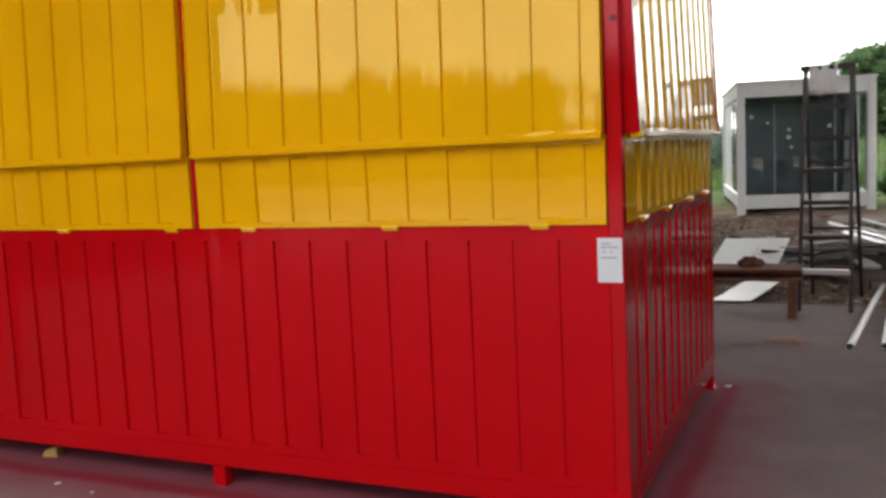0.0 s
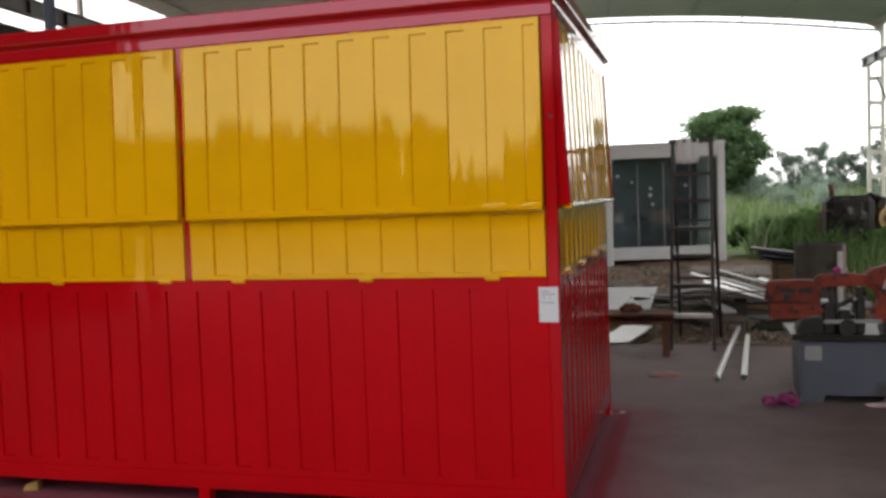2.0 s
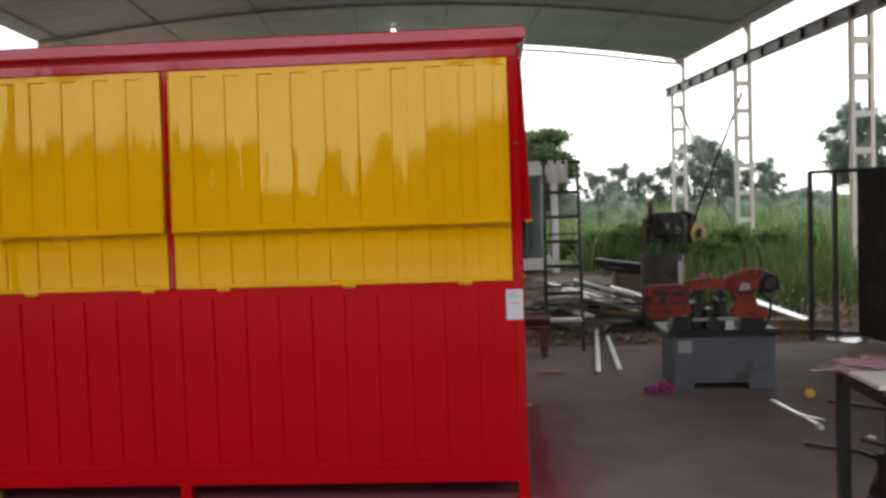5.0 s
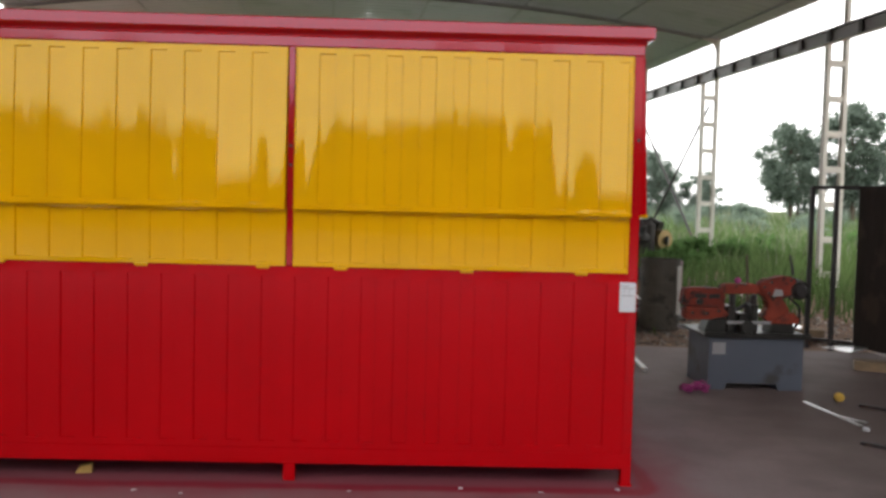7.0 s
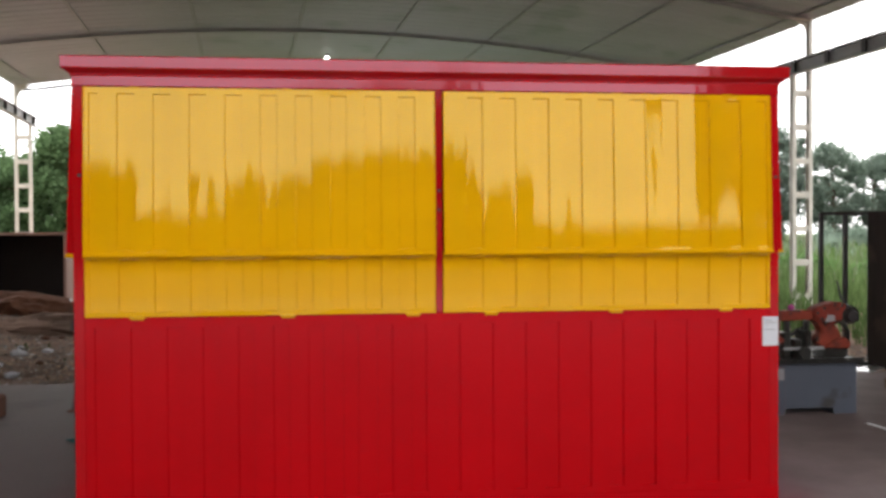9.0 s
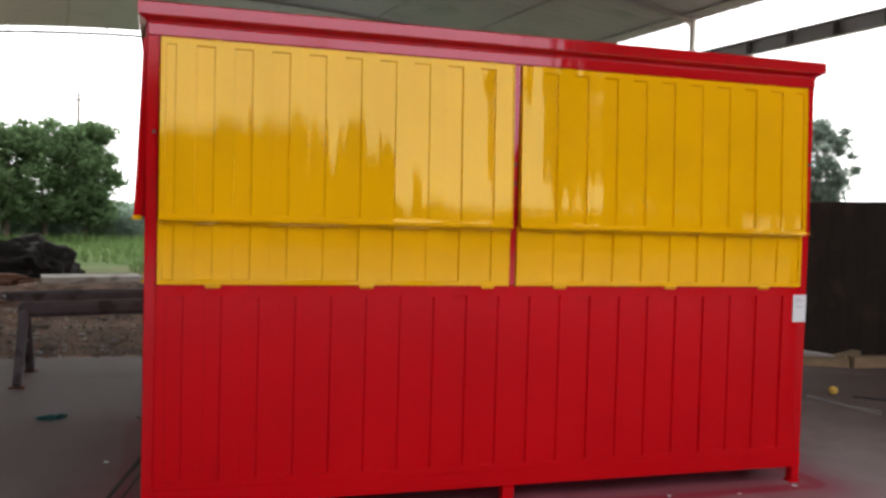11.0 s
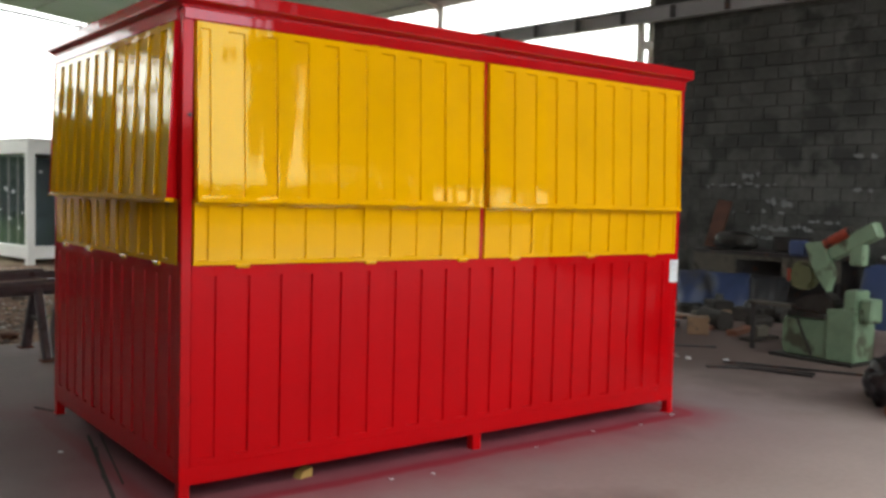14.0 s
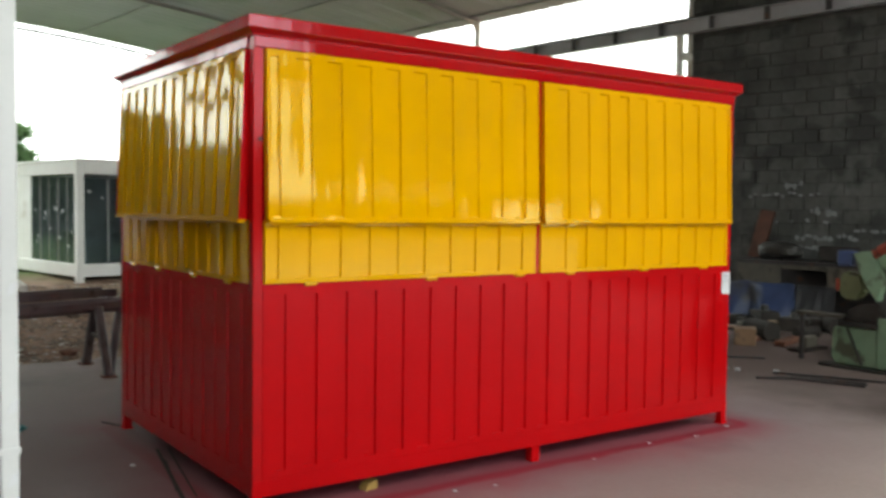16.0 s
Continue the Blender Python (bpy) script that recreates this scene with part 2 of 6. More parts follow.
def earth():
    """Bare red-brown soil with debris near the slab, passing to green further out."""
    m = material("earth", (0.27, 0.185, 0.145), 0.95, spec=0.04, vary=0.5, scale=1.3, fine=22, bump=0.5, dirt=(0.13, 0.085, 0.065), dirt_amount=0.42, dirt_scale=1.8)
    n, l = m.node_tree.nodes, m.node_tree.links
    b = n["Principled BSDF"]
    old = b.inputs["Base Color"].links[0].from_socket
    geo = n.new("ShaderNodeNewGeometry")
    sep = n.new("ShaderNodeSeparateXYZ")
    l.new(geo.outputs["Position"], sep.inputs[0])
    cloud = n.new("ShaderNodeTexNoise")
    cloud.inputs["Scale"].default_value, cloud.inputs["Detail"].default_value = 0.35, 6
    l.new(geo.outputs["Position"], cloud.inputs["Vector"])
    away = n.new("ShaderNodeMath")
    away.operation = "MULTIPLY_ADD"
    away.inputs[1].default_value = 9.0
    l.new(cloud.outputs[0], away.inputs[0])
    l.new(sep.outputs["Y"], away.inputs[2])
    mask = n.new("ShaderNodeMapRange")
    mask.inputs[1].default_value, mask.inputs[2].default_value = 21.0, 25.0
    l.new(away.outputs[0], mask.inputs[0])
    mx = n.new("ShaderNodeMix")
    mx.data_type = "RGBA"
    l.new(mask.outputs[0], mx.inputs[0])
    l.new(old, mx.inputs[6])
    mx.inputs[7].default_value = (0.06, 0.095, 0.03, 1)
    l.new(mx.outputs[2], b.inputs["Base Color"])
    return m


def glass_material():
    m = bpy.data.materials.new("window_glass")
    m.use_nodes = True
    b = m.node_tree.nodes["Principled BSDF"]
    b.inputs["Base Color"].default_value = (0.75, 0.85, 0.83, 1)
    b.inputs["Roughness"].default_value = 0.02
    b.inputs["Transmission Weight"].default_value = 1.0
    b.inputs["IOR"].default_value = 1.45
    return m


# sheen colours imitate reflections; the three reds are copies of one paint
RED = gloss_paint("red_enamel", (0.47, 0.002, 0.005), 0.10, 0.003, (1, 0.28, 0.36), 1.5)
TRIM = gloss_paint("red_enamel_on_box_section", (0.42, 0.003, 0.006), 0.06, 0.0015, (1, 0.8, 1))
POST = gloss_paint("red_enamel_on_posts", (0.44, 0.003, 0.006), 0.09, 0.0015, (1, 0.5, 0.6), 1.48)
YELLOW = gloss_paint("yellow_enamel", (0.76, 0.388, 0.001), 0.02, 0.0028, (1, 0.94, 0.46))
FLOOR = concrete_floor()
EARTH = earth()
DARK = material("interior_shade", (0.02, 0.018, 0.018), 0.8)
CREAM = material("cream_steel_paint", (0.62, 0.60, 0.54), 0.5, dirt=(0.25, 0.18, 0.12), dirt_amount=0.2, bump=0.05)
GREY_STEEL = material("grey_steel_paint", (0.30, 0.29, 0.30), 0.45, dirt=(0.15, 0.10, 0.07), dirt_amount=0.2, bump=0.05)
DARK_STEEL = material("dark_oxidised_steel", (0.045, 0.04, 0.042), 0.45, metal=0.5, vary=0.4, dirt=(0.09, 0.045, 0.03), dirt_amount=0.3, dirt_scale=6)
BLACK_STEEL = material("black_steel_sheet", (0.022, 0.021, 0.022), 0.55, vary=0.3, scale=1.5, dirt=(0.05, 0.04, 0.035), dirt_amount=0.3)
BRIGHT_STEEL = material("galvanised_sheet", (0.62, 0.62, 0.63), 0.3, metal=0.85, vary=0.15, scale=2, dirt=(0.3, 0.24, 0.2), dirt_amount=0.15)
ALU = material("aluminium_tube", (0.72, 0.71, 0.69), 0.35, metal=0.6, vary=0.1)
RUST = material("rusty_steel", (0.16, 0.065, 0.04), 0.8, vary=0.5, scale=6, bump=0.3, dirt=(0.06, 0.035, 0.03), dirt_amount=0.4, dirt_scale=4)
ROOF = material("roof_sheet", (0.395, 0.405, 0.445), 0.45, vary=0.12, scale=0.8, fine=12, bump=0.05, dirt=(0.30, 0.325, 0.34), dirt_amount=0.3, dirt_scale=0.7, island=0.05)
RIB = material("roof_steel", (0.32, 0.33, 0.345), 0.5, vary=0.2, bump=0.05)
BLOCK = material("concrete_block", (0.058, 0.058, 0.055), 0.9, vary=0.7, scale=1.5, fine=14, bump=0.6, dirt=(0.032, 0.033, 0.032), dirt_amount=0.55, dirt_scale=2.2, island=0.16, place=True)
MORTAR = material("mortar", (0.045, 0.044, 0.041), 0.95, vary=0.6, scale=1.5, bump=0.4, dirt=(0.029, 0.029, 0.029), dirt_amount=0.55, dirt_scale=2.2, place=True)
BARK = material("bark", (0.10, 0.075, 0.055), 0.95, vary=0.4, scale=8, bump=0.6)
LEAF = leaf_material("leaf", (0.078, 0.125, 0.058))
# distance haze is put into the next leaf colours, least into the dark one
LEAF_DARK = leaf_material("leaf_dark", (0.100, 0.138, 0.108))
LEAF_HAZED = leaf_material("leaf_hazed", (0.135, 0.172, 0.140), 0.45)
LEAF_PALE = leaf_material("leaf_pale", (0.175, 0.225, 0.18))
GRASS = leaf_material("grass_blade", (0.088, 0.136, 0.050), 0.45)
GRASS_DRY = leaf_material("dry_grass_blade", (0.165, 0.188, 0.118), 0.45)
WEED = leaf_material("weed_leaf", (0.080, 0.145, 0.050), 0.4)
OFFWHITE = material("off_white_paint", (0.60, 0.61, 0.63), 0.5, vary=0.08, dirt=(0.28, 0.27, 0.26), dirt_amount=0.2, bump=0.03)
WHITE = material("white_paint", (0.78, 0.79, 0.79), 0.4, vary=0.06, dirt=(0.5, 0.46, 0.4), dirt_amount=0.15, bump=0.03)
PAPER = material("paper", (0.62, 0.63, 0.67), 0.7, vary=0.05, bump=0)
INK = material("ink", (0.36, 0.36, 0.39), 0.7, vary=0.1, bump=0)
GLASS = glass_material()
ORANGE = material("orange_red_machine_paint", (0.235, 0.037, 0.020), 0.6, vary=0.4, scale=6, spec=0.3, dirt=(0.05, 0.025, 0.02), dirt_amount=0.50, dirt_scale=9)
BLUEGREY = material("blue_grey_machine_paint", (0.085, 0.095, 0.125), 0.42, vary=0.15, scale=2, dirt=(0.05, 0.045, 0.045), dirt_amount=0.3, dirt_scale=3)
OLIVE = material("dull_olive_machine_paint", (0.105, 0.115, 0.05), 0.5, vary=0.25, scale=5, dirt=(0.03, 0.03, 0.02), dirt_amount=0.35, dirt_scale=5)
GREENPAINT = material("pale_green_machine_paint", (0.165, 0.245, 0.160), 0.45, vary=0.3, scale=4, dirt=(0.06, 0.065, 0.04), dirt_amount=0.48, dirt_scale=4)
OIL = material("oily_iron", (0.03, 0.028, 0.026), 0.4, metal=0.4, vary=0.5, scale=8)
BRASS = material("worn_brass", (0.26, 0.18, 0.08), 0.4, metal=0.8, vary=0.3)
TARP = material("blue_tarpaulin", (0.024, 0.042, 0.115), 0.5, vary=0.4, scale=3, bump=0.2, dirt=(0.04, 0.04, 0.05), dirt_amount=0.4)
WOOD = material("weathered_wood", (0.22, 0.15, 0.09), 0.8, vary=0.35, scale=3, stretch=(1, 6, 6), bump=0.2)
PINK = material("pink_plastic_net", (0.36, 0.045, 0.20), 0.6, vary=0.3)
ROSE = material("faded_pink", (0.30, 0.15, 0.19), 0.5, vary=0.4, scale=9, bump=0.2, dirt=(0.12, 0.08, 0.09), dirt_amount=0.4, dirt_scale=7)
DULLRED = material("dull_dark_red_machine_paint", (0.20, 0.030, 0.018), 0.6, vary=0.4, scale=6, spec=0.3, dirt=(0.04, 0.02, 0.018), dirt_amount=0.5, dirt_scale=9)
TEAL = material("teal_rag", (0.03, 0.13, 0.13), 0.9, vary=0.3)
CARD = material("brown_cardboard", (0.175, 0.105, 0.062), 0.85, vary=0.25, scale=5, bump=0.1, dirt=(0.10, 0.07, 0.05), dirt_amount=0.3, dirt_scale=6)
CHIP = material("wood_chip", (0.34, 0.23, 0.15), 0.9, vary=0.3, island=0.5)
WEDGE = material("dirty_pine", (0.36, 0.23, 0.07), 0.8, vary=0.3, scale=8, bump=0.2)
YELLOWFOAM = material("yellow_foam", (0.65, 0.42, 0.08), 0.8, vary=0.2)
PLASTIC = material("black_plastic_bag", (0.012, 0.012, 0.016), 0.42, vary=0.2, bump=0.1)
SOIL = material("red_soil", (0.14, 0.06, 0.035), 0.95, vary=0.4, scale=3, bump=0.5)
BLACKSOIL = material("black_soil", (0.018, 0.016, 0.015), 0.95, vary=0.4, scale=3, bump=0.5)
PALE = material("pale_concrete", (0.50, 0.47, 0.43), 0.9, vary=0.2, scale=4, bump=0.4, dirt=(0.28, 0.23, 0.19), dirt_amount=0.35, dirt_scale=3)
BROWNBLACK = material("dark_weathered_board", (0.030, 0.023, 0.020), 0.8, vary=0.4, scale=4, stretch=(3, 3, 0.5), spec=0.2, dirt=(0.05, 0.035, 0.028), dirt_amount=0.45, dirt_scale=3)
BROWNSHEET = material("brown_rusted_sheet", (0.075, 0.030, 0.020), 0.8, vary=0.5, scale=6, bump=0.3)
TRESTLE = material("dusty_purple_grey_steel", (0.115, 0.098, 0.112), 0.45, vary=0.35, scale=4, dirt=(0.045, 0.035, 0.036), dirt_amount=0.4, dirt_scale=5)
CRUST = material("rough_white_cement", (0.74, 0.73, 0.70), 0.95, spec=0.1, vary=0.3, scale=7, bump=0.6, dirt=(0.34, 0.31, 0.27), dirt_amount=0.3, dirt_scale=9)
LIME = material("pale_lime_smear", (0.165, 0.17, 0.175), 0.9, vary=0.5, scale=9, bump=0.3)
LINING = material("grey_blue_lining", (0.15, 0.165, 0.19), 0.6, vary=0.25, scale=2, dirt=(0.07, 0.075, 0.085), dirt_amount=0.4, dirt_scale=1.5)
BLACKGRIME = material("black_greasy_steel", (0.032, 0.028, 0.026), 0.75, spec=0.2, vary=0.4, scale=5, dirt=(0.07, 0.05, 0.04), dirt_amount=0.35, dirt_scale=4)
GRIME = material("grimy_sheet", (0.075, 0.066, 0.052), 0.6, vary=0.4, scale=5, dirt=(0.03, 0.025, 0.02), dirt_amount=0.4, dirt_scale=5)
SALMON = material("faded_red_container_paint", (0.50, 0.30, 0.25), 0.6, vary=0.15, scale=1, dirt=(0.32, 0.19, 0.15), dirt_amount=0.25)
STONE = material("rubble", (0.24, 0.20, 0.17), 0.9, vary=0.3, scale=4, bump=0.4, island=0.4)
POSTBLUE = material("slate_blue_paint", (0.10, 0.12, 0.16), 0.5, vary=0.15)
RUBBER = material("rubber", (0.02, 0.02, 0.02), 0.7)


# ---- building helpers ----
def part(name, bm, mat, parent=None, label="", kind="", category="", smooth=False):
    """Links a bmesh as one mesh object, under a thing where one is given."""
    me = bpy.data.meshes.new(name)
    bm.normal_update()
    bm.to_mesh(me)
    bm.free()
    me.materials.append(mat)
    if smooth:
        for p in me.polygons:
            p.use_smooth = True
    ob = new(name, me)
    ob.parent = parent
    return tagged(ob, label, category, "", kind)


def raw(name, verts, faces, mat, parent=None, label="", kind="", category=""):
    me = bpy.data.meshes.new(name)
    verts = np.asarray(verts, float)
    faces = np.asarray(faces, int)
    k = faces.shape[1]
    me.vertices.add(len(verts))
    me.vertices.foreach_set("co", verts.ravel())
    me.loops.add(faces.size)
    me.loops.foreach_set("vertex_index", faces.ravel())
    me.polygons.add(len(faces))
    me.polygons.foreach_set("loop_start", np.arange(0, faces.size, k))
    me.update(calc_edges=True)
    me.materials.append(mat)
    ob = new(name, me)
    ob.parent = parent
    return tagged(ob, label, category, "", kind)


GROUPS = {"scrap_length": "lengths on the scrap pile", "concrete_lump": "rubble in the yard", "stone": "stones on the soil", "rubbish_bag": "black rubbish bags", "steel_trestle": "steel trestles", "aluminium_tube": "aluminium tubes", "timber_scrap": "timber scraps by the wall", "machine_part": "machine parts by the wall", "paper_scrap": "scraps on the floor", "paint_chip": "paper scraps round the kiosk", "dark_bar": "dark bars on the floor", "dark_strip": "strips beside the kiosk", "flat_bar": "pale strips on the floor", "steel_sheet": "stacked sheets", "broadleaf_tree": "trees", "tall_tree": "trees", "loose_tree": "trees", "pale_bush": "bushes", "dark_bush": "bushes", "weed_clump": "weed clumps", "soil_heap": "soil heaps", "pale_slab": "concrete slabs"}


def thing(name, label, category, x=0, y=0, z=0, turn=0, group="", kind=""):
    group = group or GROUPS.get(name, "")
    e = new(name)
    e.empty_display_size = 0.2
    e.matrix_basis = pose(x, y, z, 0, 0, turn)
    return tagged(e, label, category, group, kind)


def B():
    return bmesh.new()


def box(bm, x0, x1, y0, y1, z0, z1, bevel=0.0, m=None):
    r = bmesh.ops.create_cube(bm, size=1.0)
    vs = r["verts"]
    for v in vs:
        v.co = Vector(((x0 + x1) / 2 + v.co.x * (x1 - x0), (y0 + y1) / 2 + v.co.y * (y1 - y0), (z0 + z1) / 2 + v.co.z * (z1 - z0)))
    if bevel:
        es = list({e for v in vs for e in v.link_edges})
        out = bmesh.ops.bevel(bm, geom=es, offset=bevel, segments=1, affect="EDGES", profile=0.5)
        vs = list({v for f in out["faces"] for v in f.verts} | {v for v in vs if v.is_valid})
    if m is not None:
        bmesh.ops.transform(bm, matrix=m, verts=vs)
    return bm


def bar(bm, p, q, w, h=None, up=(0, 0, 1), bevel=0.0):
    """A square bar from p to q, w across and h deep."""
    h = w if h is None else h
    p, q = Vector(p), Vector(q)
    d = (q - p).normalized()
    u = Vector(up)
    if abs(d.dot(u)) > 0.98:
        u = Vector((1, 0, 0))
    s = d.cross(u).normalized()
    u = s.cross(d)
    m = Matrix((s, d, u)).transposed().to_4x4()
    m.translation = (p + q) / 2
    L = (q - p).length
    return box(bm, -w / 2, w / 2, -L / 2, L / 2, -h / 2, h / 2, bevel, m)


def rod(bm, p, q, r, r2=None, seg=12, caps=True):
    p, q = Vector(p), Vector(q)
    m = (q - p).to_track_quat("Z", "Y").to_matrix().to_4x4()
    m.translation = (p + q) / 2
    bmesh.ops.create_cone(bm, cap_ends=caps, segments=seg, radius1=r, radius2=r if r2 is None else r2, depth=(q - p).length, matrix=m)
    return bm


def tube(bm, p, q, r, wall=0.006, seg=14):
    """An open pipe."""
    p, q = Vector(p), Vector(q)
    m = (q - p).to_track_quat("Z", "Y").to_matrix().to_4x4()
    L = (q - p).length
    m.translation = p
    rings = []
    for rr, z in ((r, 0), (r, L), (r - wall, L), (r - wall, 0)):
        rings.append([bm.verts.new(m @ Vector((rr * math.cos(2 * math.pi * i / seg), rr * math.sin(2 * math.pi * i / seg), z))) for i in range(seg)])
    for a in range(4):
        for i in range(seg):
            bm.faces.new((rings[a][i], rings[a][(i + 1) % seg], rings[(a + 1) % 4][(i + 1) % seg], rings[(a + 1) % 4][i]))
    return bm


def lump(bm, centre, size, seed, rough=0.35, sub=3, flat=None, freq=1.6):
    """An irregular rounded mass."""
    r = bmesh.ops.create_icosphere(bm, subdivisions=sub, radius=1.0)
    off = Vector((seed * 7.3, seed * 3.1, seed * 1.7))
    for v in r["verts"]:
        k = 1 + rough * noise.fractal(v.co * freq + off, 1.0, 2.0, 4)
        c = Vector((v.co.x * k * size[0], v.co.y * k * size[1], v.co.z * k * size[2])) + Vector(centre)
        if flat is not None and c.z < flat:
            c.z = flat
        v.co = c
    return bm


def plate(bm, pts, thick):
    """A flat plate from an outline of points, given thickness along its normal."""
    vs = [bm.verts.new(p) for p in pts]
    f = bm.faces.new(vs)
    f.normal_update()
    n = f.normal.copy()
    ex = bmesh.ops.extrude_face_region(bm, geom=[f])
    for v in ex["geom"]:
        if isinstance(v, bmesh.types.BMVert):
            v.co += n * thick
    bmesh.ops.recalc_face_normals(bm, faces=bm.faces)
    return bm


# ---- the ground ----
def height(x, y):
    """Flat under the roof, rising a little into the field."""
    h = -0.05
    if y > 8.4:
        k = min(1.0, (y - 8.4) / 9.0)
        h += 0.22 * k + 0.07 * noise.noise(Vector((x * 0.5, y * 0.5, 1.0))) * min(1.0, (y - 8.4) / 1.5)
        h += 0.03 * noise.noise(Vector((x * 2.1, y * 2.1, 4.0)))
    if y > 22:
        h += 0.02 * min(40, y - 22)
    h -= 0.10 * math.exp(-((x + 1.1) / 2.9) ** 4 - ((y - 19.2) / 4.0) ** 4) if y > 8.4 else 0.0
    return h


def build_ground():
    xs = np.concatenate((np.linspace(-900, -60, 8), np.linspace(-50, -14, 13), np.linspace(-13, 9, 89), np.linspace(10, 50, 15), np.linspace(60, 900, 8)))
    ys = np.concatenate((np.linspace(-900, -60, 8), np.linspace(-50, 7, 12), np.linspace(8.0, 24, 65), np.linspace(26, 60, 14), np.linspace(70, 900, 8)))
    verts = [(x, y, height(x, y)) for y in ys for x in xs]
    w = len(xs)
    faces = [(j * w + i, j * w + i + 1, (j + 1) * w + i + 1, (j + 1) * w + i) for j in range(len(ys) - 1) for i in range(w - 1)]
    ob = raw("ground", verts, faces, EARTH, label="bare reddish soil passing into green field", kind="structure")
    for p in ob.data.polygons:
        p.use_smooth = True


build_ground()

bm = B()
plate(bm, [(-14, 8.79, 0), (6.6, 7.76, 0), (8.0, -16, 0), (-14, -16, 0)], -0.12)
bmesh.ops.recalc_face_normals(bm, faces=bm.faces)
low = min(v.co.z for v in bm.verts)
for v in bm.verts:
    v.co.z = 0.0 if v.co.z > low + 0.06 else -0.12
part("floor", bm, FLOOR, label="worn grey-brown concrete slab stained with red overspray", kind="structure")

# ---- the hall: columns, crane beam, arched roof, block wall ----
HALL = pose(5.9, 9.0, 0, 0, 0, 6.0)
SPAN, EAVE, RISE = 15.5, 5.53, 0.64
ROWS_Y = (15.4, 10.55, 5.2, 0.0, -5.2)


def roof_z(x, low=EAVE, rise=RISE):
    u = (x + SPAN / 2) / (SPAN / 2)
    return low + rise * (1 - u * u)


def in_hall(name, label, category="", kind=""):
    e = new(name)
    e.matrix_basis = HALL
    return tagged(e, label, category, "", kind)


def column(name, y, side, base=0.0):
    """A battened column: the outer leg carries the roof, the inner leg the crane beam."""
    s = 1 if side > 0 else -1
    x_out = 0.2 if s > 0 else -SPAN - 0.2
    x_in = x_out - s * 0.40
    e = in_hall(name, "cream painted battened steel hall column", kind="structure")
    part("outer_leg", channel(x_out, y, base, roof_z(min(0, x_out)) - 0.02, s), CREAM, e)
    part("inner_leg", channel(x_in, y, base, 4.45, -s), CREAM, e)
    z = base + 0.35
    while z < 4.3:
        bm = B()
        a, b = min(x_in, x_out) + 0.02, max(x_in, x_out) - 0.02
        box(bm, a, b, y - 0.058, y - 0.05, z, z + 0.11, 0.002)
        box(bm, a, b, y + 0.05, y + 0.058, z, z + 0.11, 0.002)
        part("batten", bm, CREAM, e)
        z += 0.62
    bm = B()
    box(bm, min(x_in, x_out) - 0.1, max(x_in, x_out) + 0.1, y - 0.13, y + 0.13, base - 0.02, base + 0.02)
    part("base_plate", bm, GREY_STEEL, e)
    bm = B()
    zt = roof_z(min(0, x_out))
    plate(bm, [(x_out - s * 0.04, y - 0.006, zt - 0.45), (x_out - s * 0.04, y - 0.006, zt - 0.03), (x_out - s * 0.45, y - 0.006, zt - 0.03), (x_out - s * 0.16, y - 0.006, zt - 0.17)], 0.012)
    part("knee_plate", bm, CREAM, e)
    return e


def channel(x, y, z0, z1, s):
    bm = B()
    box(bm, x - 0.006, x + 0.006, y - 0.05, y + 0.05, z0, z1)
    for yy in (-0.05, 0.05):
        box(bm, min(x, x - s * 0.07), max(x, x - s * 0.07), y + yy - 0.004, y + yy + 0.004, z0, z1)
    return bm


for y in ROWS_Y:
    column("hall_column", y, 1)
for y in ROWS_Y:
    column("hall_column", y, -1)


def crane_beam(x, y0, y1):
    e = in_hall("crane_beam", "grey steel crane runway beam with web stiffeners", kind="structure")
    bm = B()
    box(bm, x - 0.07, x + 0.07, y0, y1, 4.45, 4.463)
    box(bm, x - 0.07, x + 0.07, y0, y1, 4.667, 4.68)
    box(bm, x - 0.006, x + 0.006, y0, y1, 4.4635, 4.6665)
    part("beam", bm, GREY_STEEL, e)
    y = y0 + 0.1
    while y < y1:
        bm = B()
        box(bm, x - 0.066, x + 0.066, y - 0.006, y + 0.006, 4.464, 4.666)
        # wide dark plate on the face stands in for the shadow stripe
        box(bm, x - 0.068, x - 0.0661, y - 0.05, y + 0.05, 4.464, 4.666)
        part("stiffener_and_shade", bm, DARK_STEEL, e)
        y += 0.95
    bm = B()
    box(bm, x - 0.025, x + 0.025, y0, y1, 4.682, 4.715)
    part("rail", bm, DARK_STEEL, e)


crane_beam(-0.2, -9.3, 15.9)
crane_beam(-SPAN + 0.2, -9.3, 15.9)

for a, b in (((0.03, 15.38, 4.14), (0.03, 10.6, 0.22)), ((-0.03, 10.5, 3.92), (-0.03, 15.3, 0.05))):
    bm = B()
    rod(bm, a, b, 0.030, seg=8)
    part("cross_brace", bm, DARK_STEEL, label="thin dark steel diagonal brace", kind="structure").matrix_basis = HALL


